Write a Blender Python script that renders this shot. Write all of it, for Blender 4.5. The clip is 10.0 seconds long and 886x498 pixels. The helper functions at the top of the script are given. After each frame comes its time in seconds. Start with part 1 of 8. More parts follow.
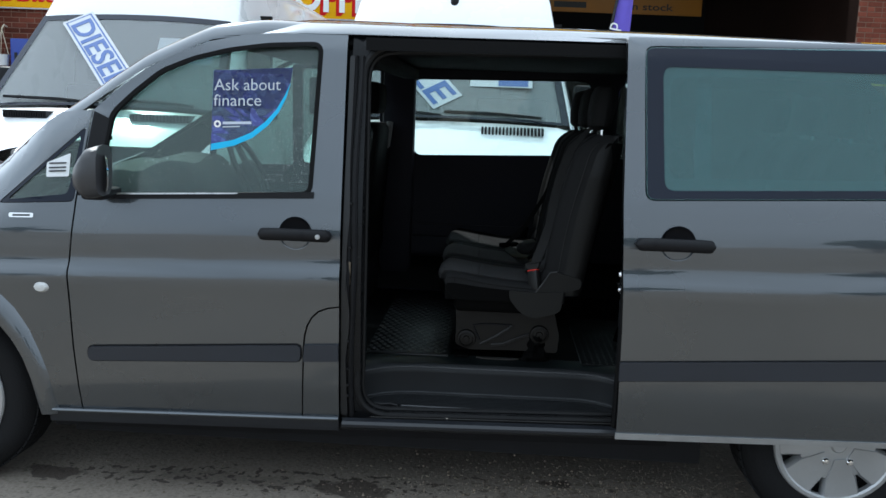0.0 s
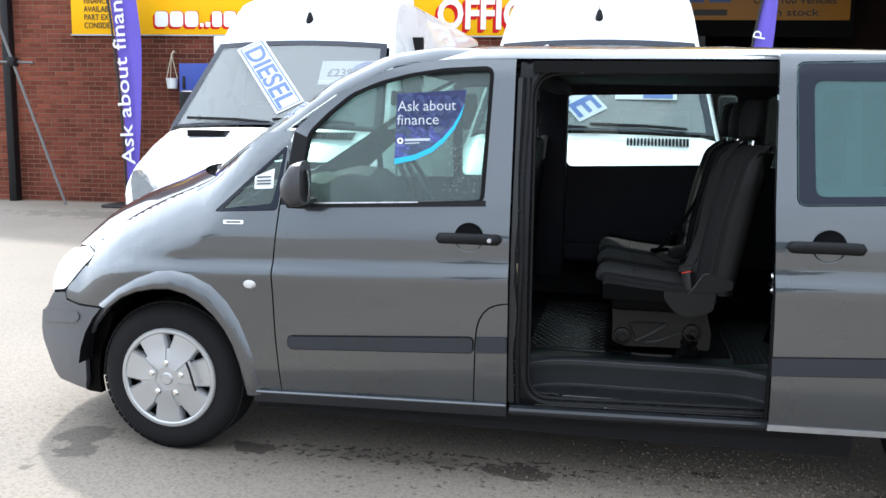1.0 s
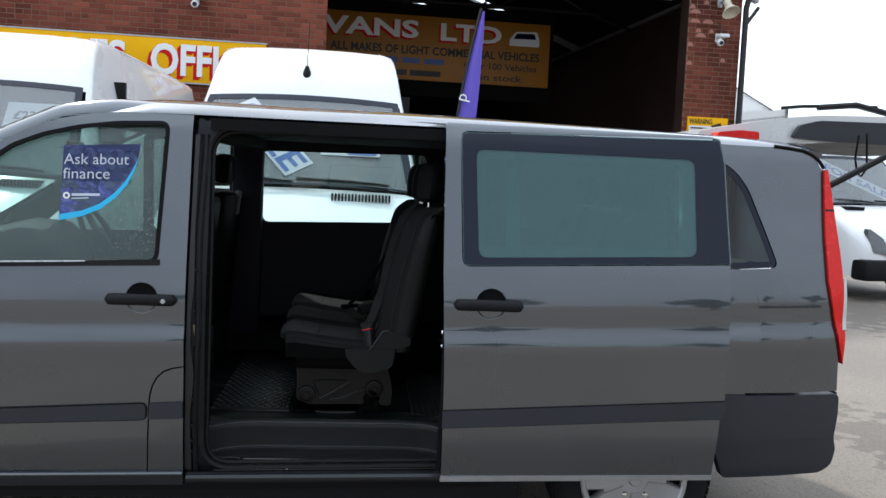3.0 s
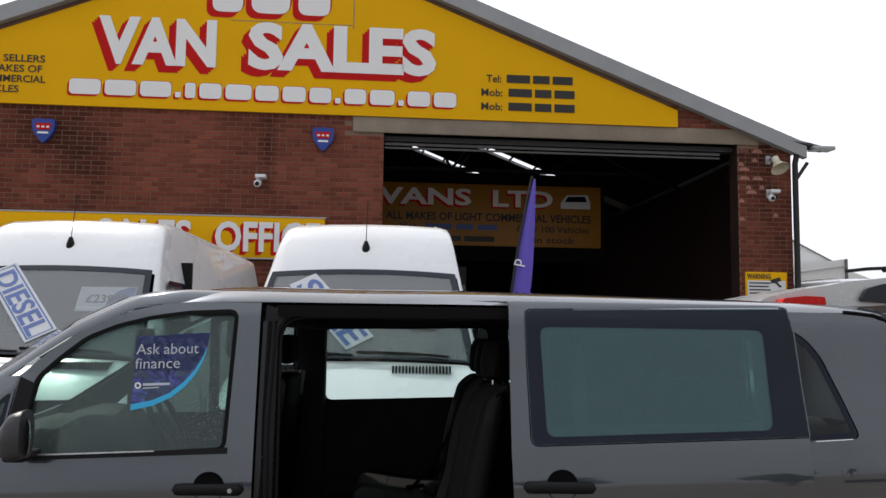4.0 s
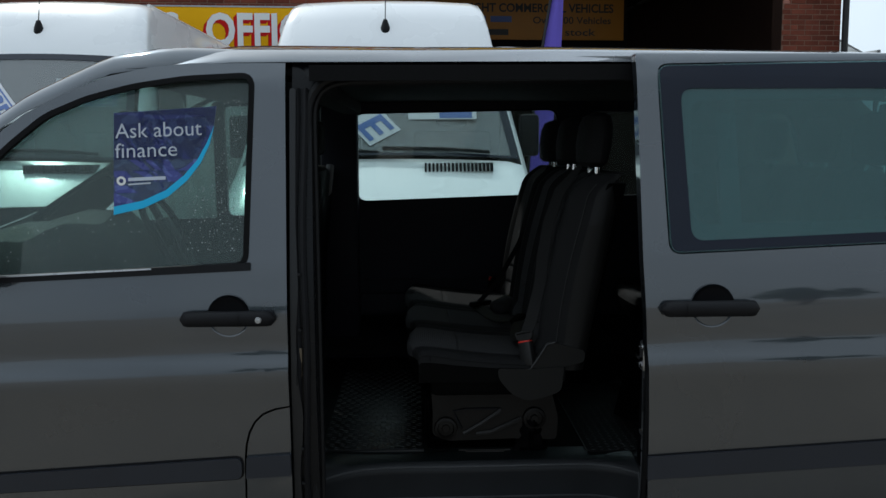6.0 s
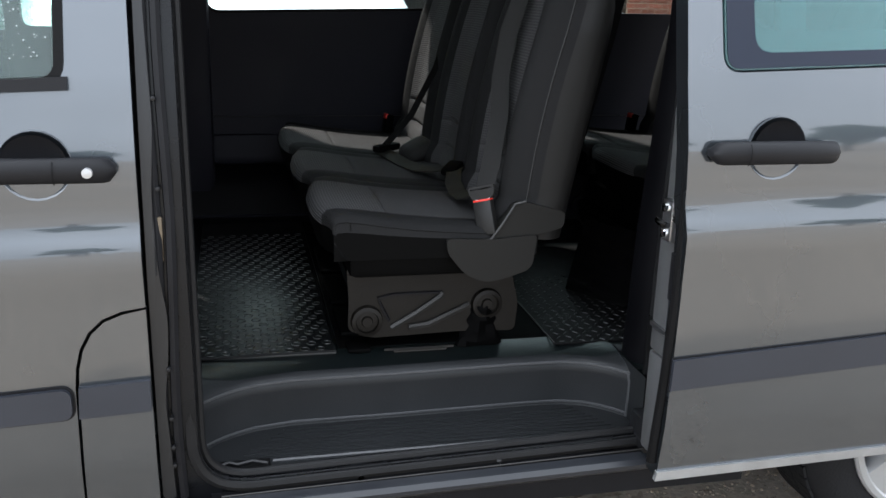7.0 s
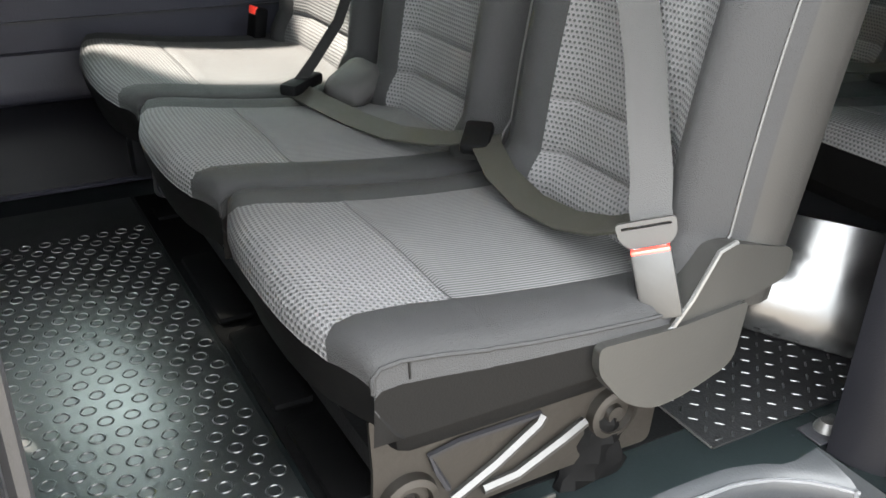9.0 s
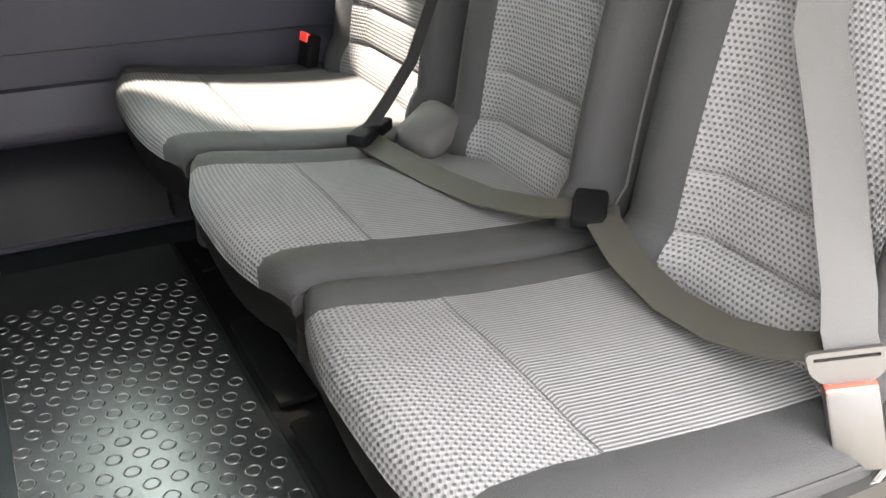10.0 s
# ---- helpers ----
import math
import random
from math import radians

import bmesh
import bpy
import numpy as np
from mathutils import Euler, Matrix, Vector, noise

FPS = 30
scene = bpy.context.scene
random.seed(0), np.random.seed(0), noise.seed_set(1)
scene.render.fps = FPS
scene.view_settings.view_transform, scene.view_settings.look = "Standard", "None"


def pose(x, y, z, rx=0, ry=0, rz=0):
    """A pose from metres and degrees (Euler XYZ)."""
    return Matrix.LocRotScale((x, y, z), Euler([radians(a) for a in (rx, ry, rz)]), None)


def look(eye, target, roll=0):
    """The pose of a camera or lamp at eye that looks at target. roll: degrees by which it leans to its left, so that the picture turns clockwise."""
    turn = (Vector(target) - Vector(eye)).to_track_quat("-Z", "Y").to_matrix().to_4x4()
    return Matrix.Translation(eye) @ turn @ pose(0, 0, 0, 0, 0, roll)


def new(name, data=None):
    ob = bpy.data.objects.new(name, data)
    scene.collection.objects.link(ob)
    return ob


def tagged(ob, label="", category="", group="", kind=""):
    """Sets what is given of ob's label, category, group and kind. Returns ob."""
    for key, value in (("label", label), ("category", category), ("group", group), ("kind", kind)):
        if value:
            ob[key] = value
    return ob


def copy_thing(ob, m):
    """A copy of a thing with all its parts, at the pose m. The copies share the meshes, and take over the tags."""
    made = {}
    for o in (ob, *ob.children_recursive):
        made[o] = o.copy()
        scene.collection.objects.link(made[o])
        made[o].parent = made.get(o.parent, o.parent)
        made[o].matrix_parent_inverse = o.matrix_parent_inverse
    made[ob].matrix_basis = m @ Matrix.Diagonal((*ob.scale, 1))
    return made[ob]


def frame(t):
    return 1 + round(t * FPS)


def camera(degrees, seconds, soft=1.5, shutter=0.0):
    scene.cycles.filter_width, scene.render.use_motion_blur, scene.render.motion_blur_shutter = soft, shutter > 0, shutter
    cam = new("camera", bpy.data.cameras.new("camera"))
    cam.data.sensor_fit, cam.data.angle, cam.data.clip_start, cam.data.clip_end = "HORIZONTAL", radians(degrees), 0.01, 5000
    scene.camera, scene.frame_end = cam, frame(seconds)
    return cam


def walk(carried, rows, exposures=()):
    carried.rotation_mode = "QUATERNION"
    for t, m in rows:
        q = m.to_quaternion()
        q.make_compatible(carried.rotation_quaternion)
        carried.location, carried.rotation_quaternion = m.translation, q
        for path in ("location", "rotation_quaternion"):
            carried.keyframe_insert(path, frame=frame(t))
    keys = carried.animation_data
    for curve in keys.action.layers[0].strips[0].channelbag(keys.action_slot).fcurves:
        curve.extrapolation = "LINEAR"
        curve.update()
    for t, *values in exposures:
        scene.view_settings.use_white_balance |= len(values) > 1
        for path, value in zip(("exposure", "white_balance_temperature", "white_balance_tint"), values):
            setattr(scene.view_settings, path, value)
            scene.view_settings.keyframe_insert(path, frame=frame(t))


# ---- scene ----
cam = camera(52.3, 10.0)
PATH = [
    (0, (1.981, -3.01, 1.42), (1.868, -1.036, 1.12), 2.0),
    (0.5, (1.954, -3.193, 1.431), (1.687, -1.231, 1.149), 1.9),
    (1, (1.897, -3.355, 1.434), (1.496, -1.416, 1.152), 0.9),
    (1.5, (1.944, -3.36, 1.428), (1.61, -1.407, 1.152), 1.7),
    (2, (2.024, -3.353, 1.432), (1.953, -1.372, 1.172), 2.5),
    (2.5, (2.084, -3.341, 1.436), (2.192, -1.358, 1.193), 2.7),
    (2.7, (2.092, -3.334, 1.449), (2.275, -1.355, 1.222), 2.7),
    (3.8, (2.071, -3.341, 1.541), (2.177, -1.349, 1.684), 0.9),
    (4, (2.059, -3.346, 1.547), (2.107, -1.356, 1.741), 0.7),
    (4.5, (1.992, -3.292, 1.563), (1.971, -1.309, 1.816), 0.8),
    (5, (1.952, -3.073, 1.546), (1.848, -1.092, 1.798), -0.2),
    (5.5, (1.917, -2.742, 1.502), (1.753, -0.749, 1.54), -0.6),
    (6, (1.809, -2.384, 1.446), (1.864, -0.398, 1.216), -0.3),
    (6.2, (1.779, -2.245, 1.401), (1.924, -0.277, 1.071), -0.2),
    (7.3, (1.554, -1.308, 1.28), (2.107, 0.496, 0.618), 2.3),
    (7.5, (1.526, -1.187, 1.277), (2.143, 0.558, 0.518), 2.3),
    (8, (1.547, -0.861, 1.235), (2.198, 0.809, 0.347), 1.5),
    (8.5, (1.557, -0.59, 1.242), (2.284, 1.057, 0.371), 2.9),
    (9, (1.545, -0.348, 1.255), (2.422, 1.217, 0.372), 1.3),
    (9.5, (1.576, -0.206, 1.254), (2.349, 1.401, 0.348), 0.7),
    (10, (1.559, -0.11, 1.274), (2.398, 1.467, 0.375), 0.8),
]
walk(cam, [(t, look(eye, target, roll)) for t, eye, target, roll in PATH], [(0, 1.0, 5800, 3), (0.5, 1.6, 5900, 6), (1.0, 1.74, 6050, 8), (1.5, 1.69, 6050, 8), (2.0, 1.42, 6000, 8), (2.7, 1.1, 6000, 8), (3.8, 0.4, 6500, 12), (4.5, -0.2, 6900, 14), (5.0, -0.5, 7000, 14), (5.5, -0.5, 6800, 10), (6.2, 0.4, 5800, 2), (7.3, 3.02, 6450, 11), (8.0, 4.05, 6400, 6), (8.5, 4.82, 6600, 7), (9.0, 5.56, 6900, 8), (9.5, 6.05, 7200, 10), (10, 6.25, 7300, 12)])

# ---- light ----
SUN_EL, SUN_AZ = radians(47), math.atan2(-0.52, 0.854)      # sun behind the van, a little towards its nose
world = bpy.data.worlds.new("overcast_sky")
scene.world = world
world.use_nodes = True
wn, wl = world.node_tree.nodes, world.node_tree.links
bg = wn["Background"]
sky = wn.new("ShaderNodeTexSky")
sky.sky_type, sky.sun_disc = "NISHITA", False
sky.sun_elevation, sky.sun_rotation, sky.dust_density, sky.air_density = SUN_EL, SUN_AZ, 4.0, 1.0
cloud_at = wn.new("ShaderNodeTexCoord")
cloud = wn.new("ShaderNodeTexNoise")
cloud.inputs["Scale"].default_value, cloud.inputs["Detail"].default_value = 2.2, 6.0
wl.new(cloud_at.outputs["Generated"], cloud.inputs["Vector"])
cloud_ramp = wn.new("ShaderNodeValToRGB")
cloud_ramp.color_ramp.elements[0].position, cloud_ramp.color_ramp.elements[1].position = 0.3, 0.7
cloud_ramp.color_ramp.elements[0].color, cloud_ramp.color_ramp.elements[1].color = (8.0, 8.7, 9.7, 1), (12.0, 12.5, 13.2, 1)
wl.new(cloud.outputs["Fac"], cloud_ramp.inputs["Fac"])
veil = wn.new("ShaderNodeMixRGB")
veil.inputs["Fac"].default_value = 0.86
wl.new(sky.outputs["Color"], veil.inputs["Color1"])
wl.new(cloud_ramp.outputs["Color"], veil.inputs["Color2"])
# haze: brighter towards the sun, darker away from it
toward = wn.new("ShaderNodeVectorMath")
toward.operation = "DOT_PRODUCT"
toward.inputs[1].default_value = (-0.52 * math.cos(SUN_EL), 0.854 * math.cos(SUN_EL), math.sin(SUN_EL))
wl.new(cloud_at.outputs["Generated"], toward.inputs[0])
haze = wn.new("ShaderNodeMapRange")
haze.inputs["From Min"].default_value, haze.inputs["From Max"].default_value = -0.5, 1.0
haze.inputs["To Min"].default_value, haze.inputs["To Max"].default_value = 0.5, 1.25
wl.new(toward.outputs["Value"], haze.inputs["Value"])
lit = wn.new("ShaderNodeMixRGB")
lit.blend_type = "MULTIPLY"
lit.inputs["Fac"].default_value = 1.0
wl.new(veil.outputs["Color"], lit.inputs["Color1"])
wl.new(haze.outputs["Result"], lit.inputs["Color2"])
wl.new(lit.outputs["Color"], bg.inputs["Color"])
bg.inputs["Strength"].default_value = 0.095
sun = new("sun", bpy.data.lights.new("sun", "SUN"))
sun.data.energy, sun.data.angle, sun.data.color = 1.42, radians(3.0), (1.0, 0.95, 0.88)
sun.matrix_world = look((-5.2, 8.54, 12.0), (-5.2 + 0.52 * 12 / math.tan(SUN_EL), 8.54 - 0.854 * 12 / math.tan(SUN_EL), 0))

# ---- materials ----
MATS = {}


def mat(name, rgb, rough=0.6, metal=0.0, vary=0.12, scale=8.0, bump=0.15, fine=60.0, coat=0.0, spread=0.0, per="", spec=0.5, stretch=(1, 1, 1), soot=0.0):
    """A surface with broad stains and fine grain. per: OBJECT or ISLAND gives each piece its own tone."""
    m = bpy.data.materials.new(name)
    m.use_nodes = True
    nt, p = m.node_tree, m.node_tree.nodes["Principled BSDF"]
    N, L = nt.nodes, nt.links
    co = N.new("ShaderNodeTexCoord")
    mp = N.new("ShaderNodeMapping")
    mp.inputs["Scale"].default_value = stretch
    if per == "OBJECT":
        geo = N.new("ShaderNodeNewGeometry")
        L.new(geo.outputs["Position"], mp.inputs["Vector"])
    else:
        L.new(co.outputs["Object"], mp.inputs["Vector"])
    a, b = N.new("ShaderNodeTexNoise"), N.new("ShaderNodeTexNoise")
    a.inputs["Scale"].default_value, a.inputs["Detail"].default_value = scale, 5
    b.inputs["Scale"].default_value, b.inputs["Detail"].default_value = fine, 3
    L.new(mp.outputs["Vector"], a.inputs["Vector"])
    L.new(mp.outputs["Vector"], b.inputs["Vector"])
    add = N.new("ShaderNodeMath")
    add.operation = "MULTIPLY_ADD"
    add.inputs[1].default_value = 0.4
    L.new(b.outputs["Fac"], add.inputs[0])
    L.new(a.outputs["Fac"], add.inputs[2])
    value = add.outputs[0]
    if per:
        info = N.new("ShaderNodeObjectInfo" if per == "OBJECT" else "ShaderNodeNewGeometry")
        one = N.new("ShaderNodeMath")
        one.operation = "MULTIPLY_ADD"
        one.inputs[1].default_value = spread
        L.new(info.outputs["Random" if per == "OBJECT" else "Random Per Island"], one.inputs[0])
        L.new(value, one.inputs[2])
        value = one.outputs[0]
    rng = N.new("ShaderNodeMapRange")
    rng.inputs["From Min"].default_value, rng.inputs["From Max"].default_value = 0.3, 1.1 + spread
    rng.inputs["To Min"].default_value, rng.inputs["To Max"].default_value = 1 - vary, 1 + vary
    L.new(value, rng.inputs["Value"])
    mul = N.new("ShaderNodeMixRGB")
    mul.blend_type = "MULTIPLY"
    mul.inputs["Fac"].default_value = 1
    mul.inputs["Color1"].default_value = (*rgb, 1)
    L.new(rng.outputs["Result"], mul.inputs["Color2"])
    L.new(mul.outputs["Color"], p.inputs["Base Color"])
    if soot:
        big = N.new("ShaderNodeTexNoise")
        big.inputs["Scale"].default_value, big.inputs["Detail"].default_value = 0.55, 6
        L.new(mp.outputs["Vector"], big.inputs["Vector"])
        sr = N.new("ShaderNodeMapRange")
        sr.inputs["From Min"].default_value, sr.inputs["From Max"].default_value = 0.35, 0.6
        sr.inputs["To Min"].default_value, sr.inputs["To Max"].default_value = 1 - soot, 1.08
        L.new(big.outputs["Fac"], sr.inputs["Value"])
        dirt = N.new("ShaderNodeMixRGB")
        dirt.blend_type = "MULTIPLY"
        dirt.inputs["Fac"].default_value = 1
        L.new(mul.outputs["Color"], dirt.inputs["Color1"])
        L.new(sr.outputs["Result"], dirt.inputs["Color2"])
        L.new(dirt.outputs["Color"], p.inputs["Base Color"])
    rr = N.new("ShaderNodeMapRange")
    rr.inputs["From Min"].default_value, rr.inputs["From Max"].default_value = 0.3, 0.75
    rr.inputs["To Min"].default_value, rr.inputs["To Max"].default_value = max(0.02, rough - 0.06), min(1, rough + 0.06)
    L.new(a.outputs["Fac"], rr.inputs["Value"])
    L.new(rr.outputs["Result"], p.inputs["Roughness"])
    p.inputs["Metallic"].default_value = metal
    p.inputs["Coat Weight"].default_value = coat
    p.inputs["Coat Roughness"].default_value = 0.04
    p.inputs["Specular IOR Level"].default_value = spec
    if bump:
        bp = N.new("ShaderNodeBump")
        bp.inputs["Strength"].default_value, bp.inputs["Distance"].default_value = bump, 0.004
        L.new(b.outputs["Fac"], bp.inputs["Height"])
        L.new(bp.outputs["Normal"], p.inputs["Normal"])
    MATS[name] = m
    return m


def glass(name, tint, rough=0.0, alpha=0.0, film=None):
    """Thin window glass: clear with a tint and a real gloss. alpha: share of an opaque film in the tint's colour."""
    m = bpy.data.materials.new(name)
    m.use_nodes = True
    N, L = m.node_tree.nodes, m.node_tree.links
    N.remove(N["Principled BSDF"])
    tr, gl, mix, fr = N.new("ShaderNodeBsdfTransparent"), N.new("ShaderNodeBsdfGlossy"), N.new("ShaderNodeMixShader"), N.new("ShaderNodeFresnel")
    tr.inputs["Color"].default_value = (*tint, 1)
    gl.inputs["Roughness"].default_value = rough
    fr.inputs["IOR"].default_value = 1.5
    L.new(fr.outputs["Fac"], mix.inputs["Fac"])
    L.new(tr.outputs["BSDF"], mix.inputs[1])
    L.new(gl.outputs["BSDF"], mix.inputs[2])
    out = mix
    if alpha:
        coat, mix2 = N.new("ShaderNodeBsdfDiffuse"), N.new("ShaderNodeMixShader")
        coat.inputs["Color"].default_value = (*(film or tint), 1)
        mix2.inputs["Fac"].default_value = alpha
        L.new(mix.outputs["Shader"], mix2.inputs[1])
        L.new(coat.outputs["BSDF"], mix2.inputs[2])
        out = mix2
    L.new(out.outputs["Shader"], N["Material Output"].inputs["Surface"])
    MATS[name] = m
    return m


def streaks(m, spots):
    """Dark run-off stains on a wall: centre x and z, half width and half height, depth of tone."""
    N, L = m.node_tree.nodes, m.node_tree.links
    base = N["Principled BSDF"].inputs["Base Color"]
    col = base.links[0].from_socket
    geo, noise = N.new("ShaderNodeNewGeometry"), N.new("ShaderNodeTexNoise")
    noise.inputs["Scale"].default_value, noise.inputs["Detail"].default_value = 5.0, 4
    L.new(geo.outputs["Position"], noise.inputs["Vector"])
    for x, z, rx, rz, tone in spots:
        mp, ln, sm, rg, mx = N.new("ShaderNodeMapping"), N.new("ShaderNodeVectorMath"), N.new("ShaderNodeMath"), N.new("ShaderNodeMapRange"), N.new("ShaderNodeMixRGB")
        mp.inputs["Scale"].default_value = (1 / rx, 0, 1 / rz)
        mp.inputs["Location"].default_value = (-x / rx, 0, -z / rz)
        ln.operation = "LENGTH"
        sm.operation = "MULTIPLY_ADD"
        sm.inputs[1].default_value = 0.9
        L.new(geo.outputs["Position"], mp.inputs["Vector"])
        L.new(mp.outputs["Vector"], ln.inputs[0])
        L.new(noise.outputs["Fac"], sm.inputs[0])
        L.new(ln.outputs["Value"], sm.inputs[2])
        rg.inputs["From Min"].default_value, rg.inputs["From Max"].default_value = 0.5, 1.6
        rg.inputs["To Min"].default_value, rg.inputs["To Max"].default_value = tone, 1.0
        L.new(sm.outputs[0], rg.inputs["Value"])
        mx.blend_type = "MULTIPLY"
        mx.inputs["Fac"].default_value = 1
        L.new(col, mx.inputs["Color1"])
        L.new(rg.outputs["Result"], mx.inputs["Color2"])
        col = mx.outputs["Color"]
    L.new(col, base)


def weave(name, light, dark, size, ribs=False):
    """Seat cloth with a woven grid of pale dots on dark ground."""
    m = mat(name, light, 0.9, vary=0.15, scale=6, bump=0, spec=0.08)
    N, L = m.node_tree.nodes, m.node_tree.links
    p = N["Principled BSDF"]
    co = next(n for n in N if n.type == "TEX_COORD")
    sep = N.new("ShaderNodeSeparateXYZ")
    L.new(co.outputs["UV"], sep.inputs[0])

    def wave(out, freq, phase=None):
        k = N.new("ShaderNodeMath"); k.operation = "MULTIPLY"; k.inputs[1].default_value = freq
        L.new(out, k.inputs[0])
        last = k
        if phase:
            k2 = N.new("ShaderNodeMath"); k2.operation = "ADD"
            L.new(k.outputs[0], k2.inputs[0]); L.new(phase, k2.inputs[1])
            last = k2
        s = N.new("ShaderNodeMath"); s.operation = "SINE"
        L.new(last.outputs[0], s.inputs[0])
        return s.outputs[0]

    f = 2 * math.pi / size
    row = N.new("ShaderNodeMath"); row.operation = "MULTIPLY"; row.inputs[1].default_value = 1 / size
    L.new(sep.outputs["Y"], row.inputs[0])
    fl = N.new("ShaderNodeMath"); fl.operation = "FLOOR"
    L.new(row.outputs[0], fl.inputs[0])
    ph = N.new("ShaderNodeMath"); ph.operation = "MULTIPLY"; ph.inputs[1].default_value = math.pi
    L.new(fl.outputs[0], ph.inputs[0])
    sx, sy = wave(sep.outputs["X"], f, ph.outputs[0]), wave(sep.outputs["Y"], f)
    hy = N.new("ShaderNodeMath"); hy.operation = "ADD"
    L.new(sx, hy.inputs[0]); L.new(sy, hy.inputs[1])
    if ribs:
        hy = sx.node
        for link in list(L):
            if link.from_node == ph:
                L.remove(link)
    ramp = N.new("ShaderNodeMapRange")
    ramp.inputs["From Min"].default_value, ramp.inputs["From Max"].default_value = (-0.6, 0.3) if ribs else (-1.2, -0.2)
    L.new(hy.outputs[0], ramp.inputs["Value"])
    mul = next(n for n in N if n.type == "MIX_RGB")
    mix = N.new("ShaderNodeMixRGB")
    mix.inputs["Color1"].default_value, mix.inputs["Color2"].default_value = (*dark, 1), (*light, 1)
    L.new(ramp.outputs["Result"], mix.inputs["Fac"])
    L.new(mix.outputs["Color"], mul.inputs["Color1"])
    bp = N.new("ShaderNodeBump")
    bp.inputs["Strength"].default_value, bp.inputs["Distance"].default_value = 0.35, 0.0015
    L.new(hy.outputs[0], bp.inputs["Height"])
    L.new(bp.outputs["Normal"], p.inputs["Normal"])
    return m


paint = mat("grey_metallic_paint", (0.062, 0.072, 0.083), 0.3, 0.9, 0.04, 3, 0.0, 900, coat=1.0)
paint.node_tree.nodes["Principled BSDF"].inputs["Coat IOR"].default_value = 1.85
paint.node_tree.nodes["Principled BSDF"].inputs["Specular Tint"].default_value = (0.4, 0.41, 0.43, 1)
paint.node_tree.nodes["Principled BSDF"].inputs["Coat Weight"].default_value = 1.0
# pressed panels are never quite flat
ripple, ripple_at, wave = paint.node_tree.nodes.new("ShaderNodeBump"), paint.node_tree.nodes.new("ShaderNodeTexCoord"), paint.node_tree.nodes.new("ShaderNodeTexNoise")
ripple.inputs["Strength"].default_value, ripple.inputs["Distance"].default_value = 1.0, 0.0027
wave.inputs["Scale"].default_value, wave.inputs["Detail"].default_value = 3.2, 2.0
press = paint.node_tree.nodes.new("ShaderNodeMapping")
press.inputs["Scale"].default_value = (0.4, 1.0, 1.3)
paint.node_tree.links.new(ripple_at.outputs["Object"], press.inputs["Vector"])
paint.node_tree.links.new(press.outputs["Vector"], wave.inputs["Vector"])
paint.node_tree.links.new(wave.outputs["Fac"], ripple.inputs["Height"])
for socket in ("Normal", "Coat Normal"):
    paint.node_tree.links.new(ripple.outputs["Normal"], paint.node_tree.nodes["Principled BSDF"].inputs[socket])
white_paint = mat("white_van_paint", (0.78, 0.79, 0.79), 0.3, 0, 0.03, 2, 0.0, coat=0.8)
black_gloss = mat("black_window_border", (0.005, 0.0085, 0.02), 0.06, 0, 0.1, 3, 0.0, spec=0.3)
black_plastic = mat("black_plastic", (0.00765, 0.00765, 0.008925), 0.5, 0, 0.2, 10, 0.06, 400, spec=0.18)
trim_plastic = mat("blue_grey_bumper_plastic", (0.0155, 0.018, 0.025), 0.5, 0, 0.1, 8, 0.06, 500)
rubber = mat("black_rubber", (0.0032, 0.0032, 0.00352), 0.6, 0, 0.2, 10, 0.2, 200, spec=0.12)
tyre_rubber = mat("tyre_rubber", (0.009, 0.009, 0.0097), 0.8, 0, 0.3, 14, 0.4, 150, spec=0.2)
dark_steel = mat("dark_painted_steel", (0.0065, 0.0065, 0.0075), 0.45, 0.0, 0.2, 10, 0.2, spec=0.3)
bracket_steel = mat("brown_grey_seat_bracket", (0.003957, 0.003124, 0.002291), 0.5, 0.2, 0.25, 14, 0.2, spec=0.3)
pressed_steel = mat("pressed_rib_steel", (0.0273, 0.02625, 0.0252), 0.45, 0.5, 0.2, 14, 0.1)
bumper_plastic = mat("grey_bumper_plastic", (0.075, 0.08, 0.09), 0.42, 0, 0.1, 8, 0.1, 500)
bare_steel = mat("bare_steel", (0.55, 0.55, 0.56), 0.3, 1.0, 0.15, 20, 0.1)
# Pale tailgate tone: the sky's reflection on grey paint, put into the colour.
sky_toned_paint = mat("silver_van_paint", (0.62, 0.63, 0.62), 0.3, 0.4, 0.05, 3, 0.0, coat=0.6)
pale_brick = mat("spalled_pale_brick", (0.368, 0.16, 0.12), 0.9, 0, 0.3, 14, 0.4, 90)
galvanised = mat("galvanised_steel", (0.42, 0.43, 0.44), 0.45, 0.8, 0.15, 12, 0.1)
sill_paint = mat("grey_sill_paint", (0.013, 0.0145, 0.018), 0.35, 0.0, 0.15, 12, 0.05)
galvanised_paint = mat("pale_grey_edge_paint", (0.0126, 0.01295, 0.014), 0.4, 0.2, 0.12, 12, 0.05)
# Body grey darkened: the aperture's shade is put into the frame's colour.
shaded_frame_paint = mat("grey_inner_frame_paint", (0.0051, 0.0054, 0.0063), 0.28, 0.0, 0.15, 12, 0.03, spec=0.22)
silver_trim = mat("silver_wheel_trim", (0.4368, 0.4446, 0.4524), 0.35, 0.6, 0.06, 10, 0.05)
chrome = mat("chrome", (0.8, 0.8, 0.8), 0.08, 1.0, 0.02, 5, 0)
clear_lens = mat("clear_lamp_lens", (0.5328, 0.5328, 0.5184), 0.12, 0.0, 0.15, 20, 0.05, coat=1.0)
lamp_glass = mat("grey_lamp_glass", (0.1, 0.105, 0.11), 0.1, 0.3, 0.3, 14, 0.05, coat=1.0)
red_lens = mat("red_lamp_lens", (0.62, 0.01, 0.006), 0.25, 0, 0.12, 30, 0.05, spec=0.35)
